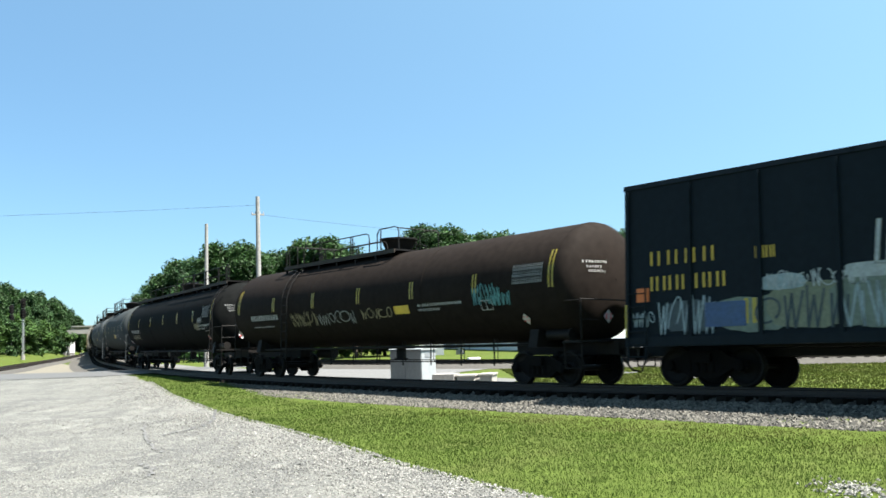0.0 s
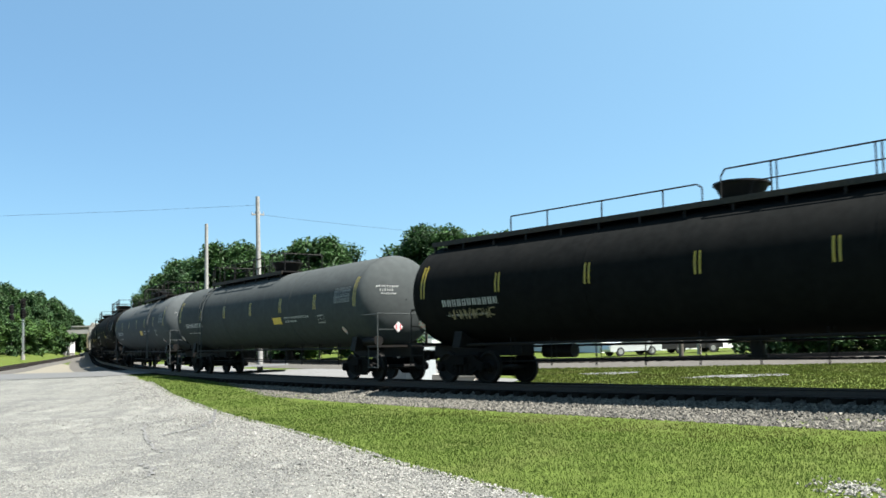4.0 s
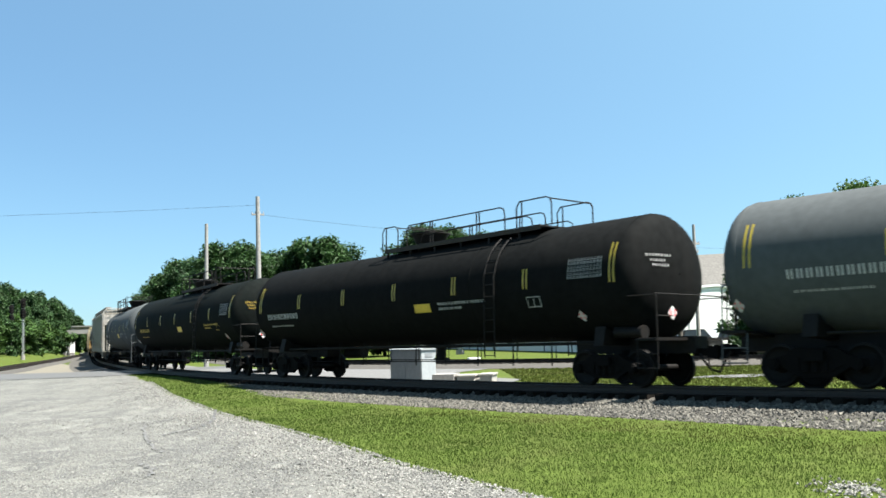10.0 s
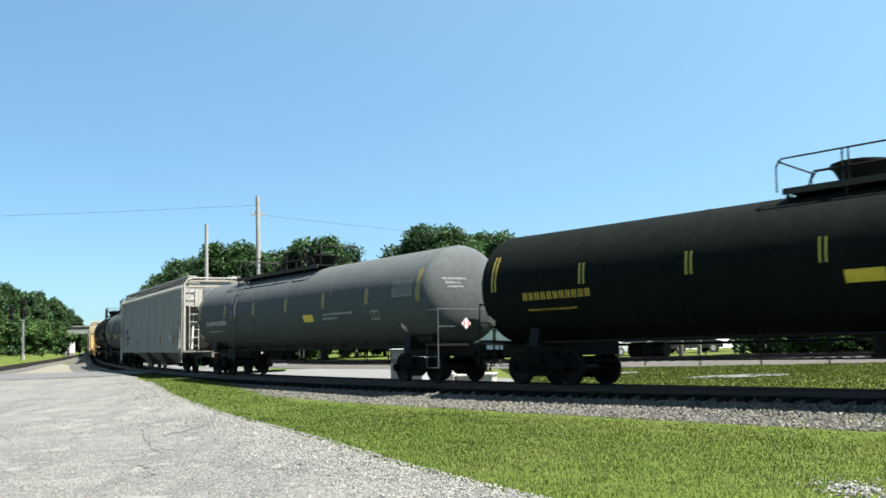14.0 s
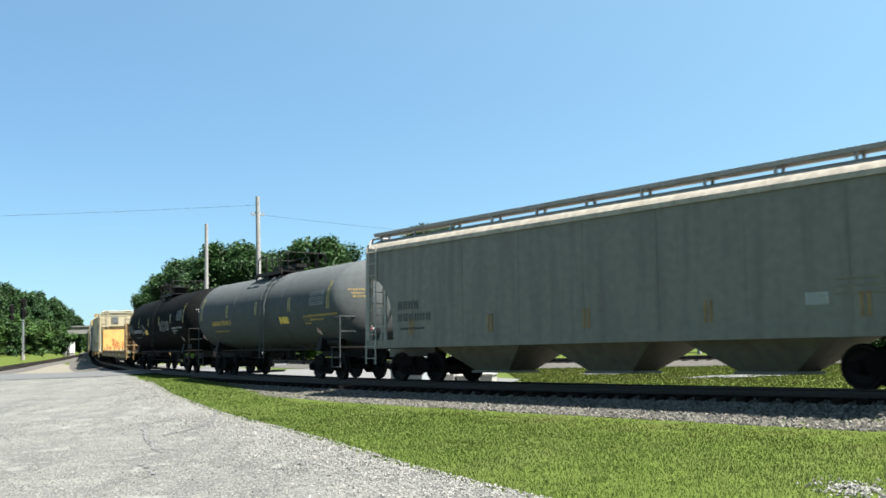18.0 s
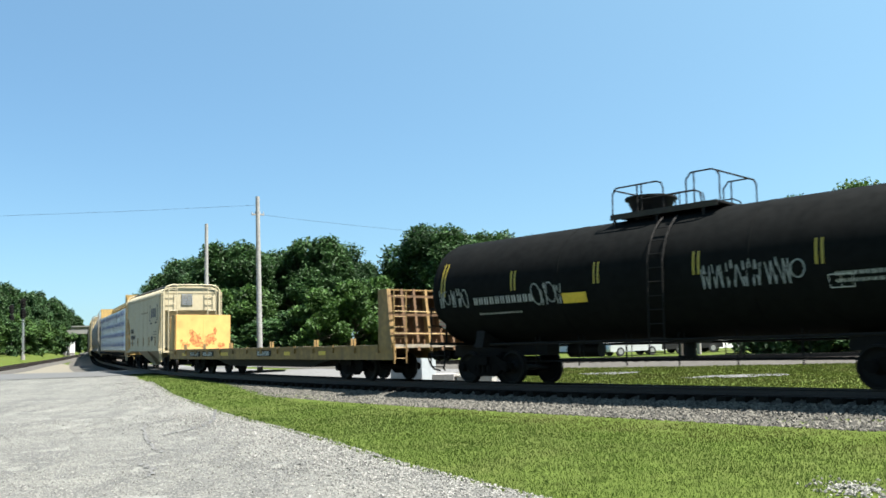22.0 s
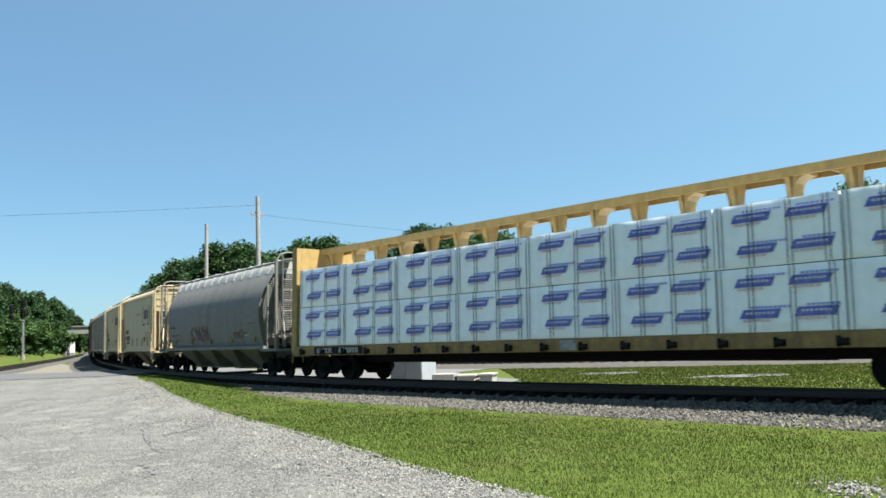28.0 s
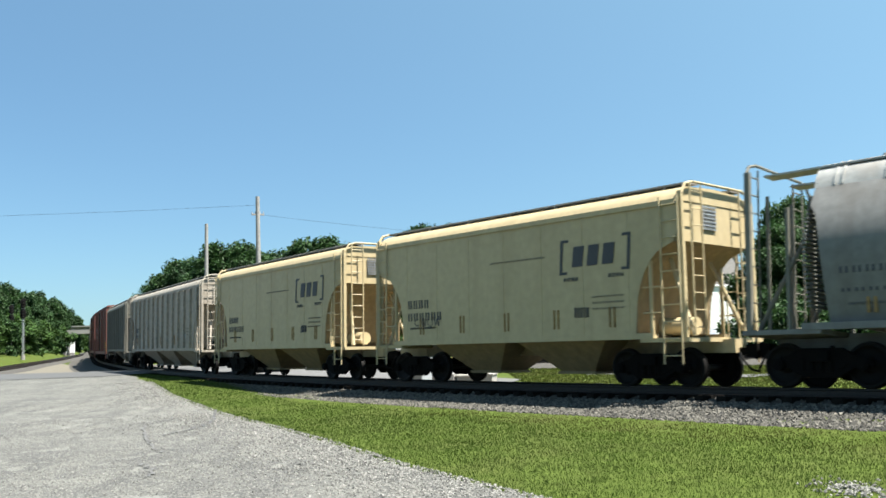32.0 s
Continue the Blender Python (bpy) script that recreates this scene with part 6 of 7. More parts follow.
def wire(a, b, sag, r=0.008):
    a, b = Vector(a), Vector(b)
    side = (b - a).cross(Vector((0, 0, 1))).normalized() * r
    rings = []
    for k in range(25):
        p = a.lerp(b, k / 24) - Vector((0, 0, 4 * sag * (k / 24) * (1 - k / 24)))
        rings.append([p + side, p + Vector((0, 0, r)), p - side, p - Vector((0, 0, r))])
    return plain("overhead_wire", Shape().loft(rings), STEEL_DARK, "thin dark overhead wire strung from a pole", "wire", "overhead wires")


wire((-13.05, 64, 11.3), (-70, 60, 11.6), 0.5)
wire((-13.05, 64, 10.6), (11.7, 85, 10.2), 0.35)
wire((11.7, 85, 10.2), (60, 120, 10.6), 0.4)


# cantilever signal structure over the far crossing
def signal_gantry():
    g = thing("signal_gantry", "galvanised cantilever signal gantry with crossing lamps", "signal gantry", at=pose(1.32, 95, LEVEL))
    part("mast", Shape().cyl((0, 0, 0), (0, 0, 7.6), 0.16, 12).cyl((0.28, 0, 0), (0.28, 0, 7.6), 0.10, 10), GALVANISED, g)
    part("base", Shape().cyl((0.1, 0, -0.1), (0.1, 0, 0.4), 0.45, 14), CONCRETE, g)
    u = Vector((7.05, -3.0, 0.15))
    arm = Shape()
    for z in (7.65, 6.45):
        for off in (-0.3, 0.3):
            arm.cyl((0.1, off, z), (u.x, u.y + off, z + u.z), 0.08, 8)
    part("arm", arm, GALVANISED, g)
    for k in range(1, 9):
        a = u * (k / 8)
        part("strut", Shape().cyl((a.x, a.y - 0.3, 6.45 + a.z), (a.x, a.y - 0.3, 7.65 + a.z), 0.05, 6).cyl((a.x, a.y - 0.3, 6.45 + a.z), (a.x + 0.1, a.y + 0.3, 6.45 + a.z), 0.04, 6), GALVANISED, g)
    for k in (5.2, 6.6, 7.8):
        a = u * (k / 8)
        l = part("signal_lamp", Shape().cyl((a.x, a.y - 0.35, 6.8 + a.z), (a.x, a.y - 0.6, 6.8 + a.z), 0.34, 14), STEEL_DARK, g)
        part("hood", Shape().cyl((a.x, a.y - 0.6, 6.8 + a.z), (a.x, a.y - 0.85, 6.83 + a.z), 0.16, 10), STEEL_DARK, l)
    for x in (0.9, 1.5):
        l = part("crossing_lamp", Shape().cyl((x - 0.1, -0.3, 2.0), (x - 0.1, -0.45, 2.0), 0.38, 16), STEEL_DARK, g)
        part("hood", Shape().cyl((x - 0.1, -0.45, 2.0), (x - 0.1, -0.75, 2.05), 0.17, 10), STEEL_DARK, l)
    part("lamp_bracket", Shape().cyl((0, -0.2, 2.0), (1.5, -0.3, 2.0), 0.05, 8).box(0.25, 0.6, -0.3, -0.1, 3.2, 4.6), GALVANISED, g)
    part("equipment_case", Shape().box(-3.4, -1.6, -0.8, 0.4, 0, 1.1), CABINET_PAINT, g)
    return g


signal_gantry()


# grassy embankment at the foot of the woods
bank, rows = Shape(), []
for x, y in ((-40.5, 80), (-42.9, 86), (-49.9, 106), (-63.4, 146), (-97.4, 240), (-118.4, 300)):
    rows.append([(x - 2.7, y, -0.48), (x - 4.0, y, 0.45), (x - 7, y, 0.9), (x - 16, y, 1.2), (x - 40, y, 1.4)])
for a, b in zip(rows[:-1], rows[1:]):
    for k in range(4):
        bank.add([a[k], b[k], b[k + 1], a[k + 1]], [(0, 1, 2, 3)])
plain("embankment", bank, EARTH, "low grassy bank between far track and woods", "ground", kind="structure")


def mast_signal(x, y, base, top, label):
    g = thing("mast_signal", label, "railway signal", "railway signals", at=pose(x, y, base, 0, 0, 20))
    h = top - base
    part("mast", Shape().cyl((0, 0, 0), (0, 0, h), 0.095, 10), GALVANISED, g)
    part("base", Shape().cyl((0, 0, -0.4), (0, 0, 0.3), 0.3, 12), CONCRETE, g)
    for z in (h - 0.75, h - 2.25):
        hd = part("signal_head", Shape().box(-0.36, 0.36, -0.30, -0.22, z - 0.38, z + 0.38).cyl((0, -0.3, z + 0.38), (0, -0.22, z + 0.38), 0.36, 14).cyl((0, -0.3, z - 0.38), (0, -0.22, z - 0.38), 0.36, 14), STEEL_DARK, g)
        for k in (-0.4, 0, 0.4):
            part("hood", Shape().cyl((0, -0.3, z + k), (0, -0.6, z + k), 0.13, 10), STEEL_DARK, hd)
    part("ladder", rungs(Shape(), (0.0, 0.3, 0.4), (0.0, 0.3, h), (1, 0, 0), 0.35, 16, 0.014), GALVANISED, g)
    return g


mast_signal(-60.9, 130, 0.55, 9.0, "railway mast signal with two dark oval heads")
mast_signal(-66.9, 139, 0.65, 8.6, "railway mast signal with dark heads among bushes")
case = thing("signal_case", "white metal signal case beside the far track", "cabinet", at=pose(-96.2, 230, 0.1, 0, 0, 15))
part("body", Shape().box(-1.5, 1.5, -0.7, 0.7, 0.45, 3.0), SHEET_WHITE, case)
part("base", Shape().box(-1.5, 1.5, -0.7, 0.7, -0.3, 0.45), CONCRETE, case)
part("roof", Shape().box(-1.58, 1.58, -0.78, 0.78, 3.0, 3.1), SHEET_WHITE, case)
part("post", Shape().cyl((0.35, -1.0, -0.3), (0.35, -1.0, 3.8), 0.12, 8), STEEL_DARK, case)

# overpass
br = thing("road_overpass", "concrete road overpass crossing the railway far off", "bridge")
deck = Shape().prism([(-5, 6.3), (5, 6.3), (5, 7.6), (4.6, 7.6), (4.6, 8.4), (5.2, 8.5), (-5.2, 8.5), (-4.6, 8.4), (-4.6, 7.6), (-5, 7.6)], "x", -170, -85)
deck.v = [(x, y + 300 + (x + 118) * 0.1, z) for x, y, z in deck.v]
part("deck", deck, CONCRETE, br)
par = Shape().box(-170, -85, 293.6, 294.0, 8.5, 8.9)
part("parapet", par, CONCRETE, br)
for x in (-128, -104):
    part("pier", Shape().box(x - 0.8, x + 0.8, 296, 304, LEVEL, 6.3), CONCRETE, br)


# white warehouse
def warehouse():
    w = thing("warehouse", "long low white sheet-metal warehouse with a shallow gable roof", "warehouse")
    u, v, c0 = Vector((-0.227, 0.974, 0)), Vector((0.974, 0.227, 0)), Vector((13.66, 80, 0))
    m = Matrix((v, u, Vector((0, 0, 1)))).transposed().to_4x4()
    m.translation = c0
    w.matrix_world = m                       # x across the gable, y along the side
    W2, Ln, ez, rz = 22.8, 79.0, 4.36, 5.15
    part("side_wall", Shape().box(0, 0.2, 0.2, Ln, LEVEL, ez), SHEET_WHITE, w)
    part("side_wall", Shape().box(W2 - 0.2, W2, 0.2, Ln, LEVEL, ez), SHEET_WHITE, w)
    part("gable_wall", Shape().prism([(0, LEVEL), (W2, LEVEL), (W2, ez), (W2 / 2, rz - 0.06), (0, ez)], "y", 0, 0.2), SHEET_WHITE, w, smooth=0)
    part("gable_wall", Shape().prism([(0, LEVEL), (W2, LEVEL), (W2, ez), (W2 / 2, rz - 0.06), (0, ez)], "y", Ln, Ln + 0.2), SHEET_WHITE, w, smooth=0)
    part("roof", Shape().prism([(-0.3, ez - 0.02), (W2 / 2, rz - 0.02), (W2 + 0.3, ez - 0.02), (W2 + 0.3, ez + 0.16), (W2 / 2, rz + 0.16), (-0.3, ez + 0.16)], "y", -0.15, Ln + 0.3), SHEET_WHITE, w, smooth=0)
    for k in range(1, 60):
        part("wall_rib", Shape().box(W2 * k / 60 - 0.02, W2 * k / 60 + 0.02, -0.02, 0.0, LEVEL, ez), SHEET_WHITE, w, smooth=0)
    for y in (7.0, 15.0, 24.0, 34.0, 46.0, 60.0):
        part("downpipe", Shape().cyl((-0.06, y, LEVEL), (-0.06, y, ez), 0.06, 8), GREY_PAINT, w)
    d = part("door", Shape().box(5.65, 8.5, -0.05, 0.0, LEVEL, 3.05), SHEET_WHITE, w)
    part("door_frame", Shape().box(5.5, 5.65, -0.09, 0.0, LEVEL, 3.2).box(8.5, 8.65, -0.09, 0.0, LEVEL, 3.2).box(5.65, 8.5, -0.09, 0.0, 3.05, 3.2), CABINET_PAINT, d)
    part("window", Shape().box(-0.05, 0.0, 30.5, 35.5, 2.2, 3.1), GREY_PAINT, w)
    em = Shape()
    for i in range(14):
        a, b = 2 * math.pi * i / 14, 2 * math.pi * (i + 1) / 14
        em.cyl((4.5 + 0.75 * math.cos(a), -0.03, 1.15 + 0.42 * math.sin(a)), (4.5 + 0.75 * math.cos(b), -0.03, 1.15 + 0.42 * math.sin(b)), 0.05, 5)
    em.cyl((5.2, -0.03, 1.15), (5.6, -0.03, 1.55), 0.05, 5).cyl((5.2, -0.03, 1.15), (5.6, -0.03, 0.75), 0.05, 5).cyl((4.2, -0.03, 1.3), (4.8, -0.03, 1.0), 0.06, 5)
    part("painted_mark", em, LETTER_DARK, w)
    for x in (3.0, 3.45):
        part("gas_cylinder", Shape().cyl((x, -0.4, LEVEL), (x, -0.4, 1.6), 0.2, 10), GALVANISED, w)
    return w


warehouse()


def house():
    h = thing("house", "pale house with a tall grey hipped roof and chimney", "house", at=pose(31, 112, LEVEL, 0, 0, -18))
    part("wall", Shape().box(-6.4, 6.4, -5, 5, 0, 6.1), SHEET_WHITE, h)
    rf = Shape().add([(-6.9, -5.5, 6.1), (6.9, -5.5, 6.1), (6.9, 5.5, 6.1), (-6.9, 5.5, 6.1), (-4.2, 0, 10.9), (4.4, 0, 10.9)], [(0, 1, 5, 4), (1, 2, 5), (2, 3, 4, 5), (3, 0, 4), (0, 3, 2, 1)])
    roof = part("roof", rf, ROOF_GREY, h, smooth=0)
    part("chimney", Shape().box(4.6, 5.5, -0.6, 0.4, 8.2, 11.2), CONCRETE, roof)
    g = Shape().prism([(-7.2, 6.0), (-2.8, 6.0), (-5.0, 9.0)], "y", -7.2, -2.5)
    part("front_gable", g, ROOF_GREY, h, smooth=0)
    part("gable_trim", Shape().prism([(-7.0, 5.9), (-3.0, 5.9), (-5.0, 8.6)], "y", -7.32, -7.22), SHEET_WHITE, h, smooth=0)
    for x in (-4, 0, 4):
        win = part("window", Shape().box(x - 0.5, x + 0.5, -5.06, -5.0, 3.2, 4.8), WINDOW_GLASS, h)
        part("frame", Shape().box(x - 0.6, x + 0.6, -5.09, -5.06, 3.1, 3.2).box(x - 0.6, x + 0.6, -5.09, -5.06, 4.8, 4.9), SHEET_WHITE, win)
    return h


house()


shed = thing("shed", "low flat-roofed white metal shed beside the warehouse", "shed", at=pose(-3.4, 104, LEVEL, 0, 0, 6))
part("wall", Shape().box(-2.6, 2.6, -1.6, 1.6, 0, 2.2), SHEET_WHITE, shed)
part("roof", Shape().box(-2.75, 2.75, -1.75, 1.75, 2.2, 2.36), CABINET_PAINT, shed)
part("door", Shape().box(0.6, 1.6, -1.64, -1.6, 0, 1.95), CABINET_PAINT, shed)


# parked vehicles by the warehouse
CAR_SILVER = material("silver_car_paint", (0.55, 0.57, 0.58), 0.3, 0.4, 4, 0.05, bump=0)
CAR_BLACK = material("black_car_paint", (0.02, 0.02, 0.022), 0.25, 0, 4, 0.05, bump=0)
CAR_WHITE = material("white_car_paint", (0.75, 0.75, 0.74), 0.3, 0, 4, 0.05, bump=0)
TYRE = material("tyre_rubber", (0.02, 0.02, 0.02), 0.85, 0, 20, 0.2)


def parked_car(x, y, turn, paint, label, tall=0.0):
    c = thing("parked_car", label, "car", "parked cars", at=pose(x, y, LEVEL, 0, 0, turn))
    prof = [(-2.2, 0.35), (-2.25, 0.75), (-2.0, 0.92 + tall * 0.3), (-1.35, 0.98 + tall * 0.4), (-0.9, 1.42 + tall), (0.75, 1.45 + tall), (1.45, 1.0), (2.15, 0.85), (2.25, 0.5), (2.2, 0.35)]
    part("body", Shape().prism(prof, "y", -0.86, 0.86), paint, c, smooth=0)
    for k in (-1, 1):
        part("side_window", Shape().prism([(-1.1, 1.02), (1.2, 1.02), (0.7, 1.38 + tall), (-0.8, 1.36 + tall)], "y", *sorted((k * 0.862, k * 0.875))), WINDOW_GLASS, c, smooth=0)
        for wx in (-1.35, 1.38):
            wh = part("wheel", Shape().cyl((wx, k * 0.68, 0.33), (wx, k * 0.89, 0.33), 0.33, 18), TYRE, c)
            part("rim", Shape().cyl((wx, k * 0.885, 0.33), (wx, k * 0.90, 0.33), 0.2, 12), GALVANISED, wh)
        part("headlight", Shape().box(2.16, 2.26, *sorted((k * 0.5, k * 0.8)), 0.62, 0.74), PLACARD_WHITE, c)
    return c


parked_car(14.0, 69, 200, CAR_SILVER, "silver car parked beside the white warehouse")
parked_car(16.6, 70.5, 15, CAR_BLACK, "black car parked beside the warehouse", 0.15)
parked_car(19.2, 71, 10, CAR_BLACK, "dark van parked beside the warehouse", 0.35)
parked_car(22.2, 72, 10, CAR_WHITE, "white van parked beside the warehouse", 0.4)
jb = thing("utility_box", "small white utility box beside the gravel lane", "utility box", at=pose(1.75, 58.6, LEVEL, 0, 0, 20))
part("body", Shape().box(-0.38, 0.38, -0.2, 0.2, 0.05, 0.52), SHEET_WHITE, jb)
part("base", Shape().box(-0.42, 0.42, -0.24, 0.24, 0, 0.06), CONCRETE, jb)


# ---- trees ----
def leaf_cloud(rnd, clumps, per, leaf):
    """Leaves as small folded faces gathered in clumps (x, y, z, radius)."""
    vs, fs = [], []
    for cx, cy, cz, cr in clumps:
        n = int(per * cr * cr)
        for _ in range(n):
            while True:
                p = Vector((rnd.uniform(-1, 1), rnd.uniform(-1, 1), rnd.uniform(-1, 1)))
                if 0.2 < p.length < 1:
                    break
            p = p.normalized() * (p.length ** 0.6) * cr * rnd.uniform(0.7, 1.32)
            p.z *= 0.85
            c = Vector((cx, cy, cz)) + p
            q = Euler((rnd.uniform(-0.9, 0.9), rnd.uniform(-0.9, 0.9), rnd.uniform(0, 6.28))).to_quaternion()
            s = leaf * rnd.uniform(0.6, 1.4)
            k = len(vs)
            for u, v, w in ((-s, -s * 0.5, 0), (0, -s * 0.6, s * 0.25), (s, 0, 0), (0, s * 0.6, s * 0.25)):
                vs.append(c + q @ Vector((u, v, w)))
            fs.append((k, k + 1, k + 2, k + 3))
    me = bpy.data.meshes.new("crown")
    me.from_pydata([tuple(v) for v in vs], [], fs)
    return me


def tree_kind(seed, height, spread, mat, low=0.28, leaf=0.23, per=230, clumps=40, name="tree"):
    """One kind of tree; its copies share the meshes."""
    rnd = random.Random(seed)
    trunk = Shape()
    lim = height * 0.62
    trunk.cyl((0, 0, -0.3), (0, 0, lim), height * 0.024, 9, height * 0.011)
    cl = []
    for i in range(clumps):
        z = height * (low + (0.93 - low) * (i + 0.5) / clumps)
        k = (z / height - low) / (1 - low)
        reach = spread * (math.sin(math.pi * min(1, 0.18 + 0.80 * k)) ** 0.7) * rnd.uniform(0.45, 1.0)
        a = rnd.uniform(0, 6.28)
        r = spread * rnd.uniform(0.13, 0.33)
        p = (math.cos(a) * max(0, reach - r * 0.6), math.sin(a) * max(0, reach - r * 0.6), min(z, height - r * 0.85))
        cl.append((*p, r))
        if i % 2 == 0:
            b = min(lim * 0.95, p[2] * 0.75)
            trunk.cyl((0, 0, b), p, height * 0.009, 6, height * 0.003)
    cl.append((0, 0, height * 0.62, spread * 0.5))
    tr = thing(name, "leafy green tree of the woods", "tree")
    part("trunk", trunk, BARK, tr)
    cm = leaf_cloud(rnd, cl, per, leaf)
    cm.materials.append(mat)
    part("crown", cm, None, tr)
    return tr


KINDS = {
    "oak": (tree_kind(1, 16, 6.2, LEAF, 0.15), 16, "broad green deciduous tree in full leaf"),
    "elm": (tree_kind(2, 16, 5.0, LEAF, 0.2), 16, "tall green deciduous tree in full leaf"),
    "dark": (tree_kind(3, 16, 6.6, LEAF_DARK, 0.2), 16, "round dark green deciduous tree in leaf"),
    "bright": (tree_kind(4, 10, 4.6, LEAF_BRIGHT, 0.08, 0.26, 150), 10, "bright green young tree with low branches"),
    "bush": (tree_kind(5, 4, 2.8, LEAF, 0.02, 0.17, 330, 18), 4, "dense green bush beside the railway"),
    "vine": (tree_kind(8, 6, 3.0, LEAF_BRIGHT, 0.0, 0.2, 300, 24), 6, "yellow-green vine-covered bush at the edge of the woods"),
    "thicket": (tree_kind(9, 9, 3.4, LEAF, 0.0, 0.22, 230, 30), 9, "dense green thicket closing the edge of the woods"),
    "grove": (tree_kind(21, 14, 4.6, LEAF, 0.06, 0.27, 190, 42), 14, "tall green tree in the edge of the woods"),
    "copse": (tree_kind(22, 14, 4.0, LEAF_DARK, 0.06, 0.27, 200, 42), 14, "slender dark green tree of the woods"),
    "stand": (tree_kind(23, 14, 5.0, LEAF, 0.06, 0.27, 180, 42), 14, "broad green tree standing in the woods"),
    "near": (tree_kind(6, 11, 4.4, LEAF, 0.10, 0.125, 620, 70), 11, "large leafy green tree beside the track"),
    "near_bright": (tree_kind(7, 11, 3.8, LEAF_BRIGHT, 0.10, 0.125, 620, 66), 11, "large yellow-green leafy tree beside the track"),
}
HALF_TAN = math.tan(radians(52.67) / 2)


def plant(kind, x, d, height, widen=1.0, group="trees behind the railway"):
    model, h0, label = KINDS[kind]
    k = height / h0
    m = pose(x, d, LEVEL if x > -53 else 0.4, 0, 0, random.uniform(0, 360)) @ Matrix.Diagonal((k * widen, k * widen, k, 1))
    t = copy_thing(model, m)
    return tagged(t, label, "tree", group)


# woods along the far track: three ranks, their tops falling towards the overpass
woods = random.Random(12)
for kinds, offset, step, share, widen in ((("thicket", "vine", "thicket", "vine", "thicket"), 7.5, 7.5, 0.58, 1.0), (("grove", "copse", "stand"), 11.0, 9.0, 0.93, 0.8), (("stand", "grove", "copse"), 17.0, 12.0, 1.0, 0.9)):
    d, i = 104.0 + step * 0.3, 0
    while d < 318:
        x = float(np.interp(d, [86, 106, 146, 240, 300, 320], [-42.5, -49.5, -63, -97, -118, -125])) - offset * float(np.interp(d, [180, 260], [1.0, 0.45])) - woods.uniform(0, 2.0)
        rise = float(np.interp(x / d, [-0.50, -0.479, -0.457, -0.4316, -0.4127, -0.4007], [0.0722, 0.0735, 0.064, 0.0555, 0.0448, 0.0306]))
        h = (1.0 + rise * d) * 1.07 * share * woods.uniform(0.86, 1.02)
        if x / d < -0.43 or d > 305:                 # the overpass stays in sight
            plant(kinds[i % len(kinds)], x, d, h, widen * woods.uniform(0.85, 1.15) * (1.25 if share < 0.9 else 1.0) * (9.0 / h if share < 0.9 and h > 9 else 1.0))
        d, i = d + step * woods.uniform(0.8, 1.2), i + 1
for kind, x, d, h, w in (
        ("dark", -128.0, 330, 8.5, 1.4), ("dark", -134.0, 338, 8.5, 1.4), ("dark", -131.0, 350, 8.5, 1.6), ("dark", -112.0, 330, 9.0, 1.5), ("oak", -124.0, 335, 9.5, 1.5), ("dark", -118.0, 345, 9.0, 1.6),
        # woods behind the bend
        ("oak", -53.5, 165, 12.4, 1.0), ("oak", -50.0, 160, 13.6, 1.0), ("elm", -45.0, 150, 14.4, 1.1), ("oak", -40.5, 138, 15.0, 1.0), ("dark", -36.5, 136, 15.4, 1.0), ("elm", -33.8, 130, 16.8, 1.0), ("oak", -29.0, 132, 16.6, 1.05), ("dark", -25.6, 138, 16.4, 1.0),
        ("oak", -20.5, 134, 16.9, 1.0), ("elm", -17.2, 130, 17.2, 1.1), ("dark", -14.5, 136, 16.8, 1.0), ("elm", -11.2, 140, 13.5, 1.0), ("oak", -7.5, 142, 14.0, 1.0),
        ("dark", -2.0, 140, 19.8, 0.95), ("oak", 1.8, 136, 18.4, 1.0), ("elm", 5.4, 142, 18.3, 1.05), ("oak", 9.4, 140, 17.6, 1.0), ("elm", 13.5, 140, 17.2, 1.0), ("dark", 17.0, 142, 14.0, 1.0),
        ("bright", -13.0, 92, 7.2, 1.1), ("bright", -9.6, 96, 8.2, 1.1), ("bright", -5.2, 98, 7.0, 1.1), ("bright", -6.9, 101, 8.8, 1.0), ("bush", -16.0, 95, 5.2, 1.4), ("bright", -22.5, 104, 8.5, 1.0), ("bright", -29.0, 118, 9.0, 1.0),
        ("bush", -26.0, 105, 5.0, 1.6), ("bush", -33.0, 118, 5.5, 1.6), ("bush", -39.0, 128, 6.0, 1.6), ("bush", -20.0, 100, 4.5, 1.6), ("bush", 6.0, 131, 6.0, 1.6), ("bush", 14.0, 131, 6.0, 1.6),
        # about the warehouse
        ("dark", 23.0, 128, 15.6, 0.95), ("dark", 27.6, 126, 16.6, 0.95), ("dark", 31.8, 130, 15.2, 0.9), ("elm", 20.4, 134, 11.6, 1.0),
        ("bush", 20.0, 128, 6.0, 1.8)):
    plant(kind, x, d, h, w)
for kind, x, d, h, w in (
        ("near", 23.6, 60, 10.5, 0.85), ("near", 21.2, 57, 8.3, 1.1), ("near_bright", 26.2, 55, 10.7, 0.9), ("near", 28.8, 60, 10.7, 1.1), ("near", 24.6, 52, 6.4, 1.15), ("near", 31.5, 58, 10.4, 1.1), ("near_bright", 27.2, 51, 8.2, 1.0),
        ("bush", 17.4, 50, 3.9, 0.95), ("bush", 19.8, 51, 3.4, 1.1), ("bush", 22.6, 50, 3.2, 1.2), ("bush", 25.6, 49, 3.0, 1.2)):
    plant(kind, x, d, h, w, "trees beside the warehouse")
for model, _, _ in KINDS.values():
    for o in (*model.children_recursive, model):
        bpy.data.objects.remove(o)


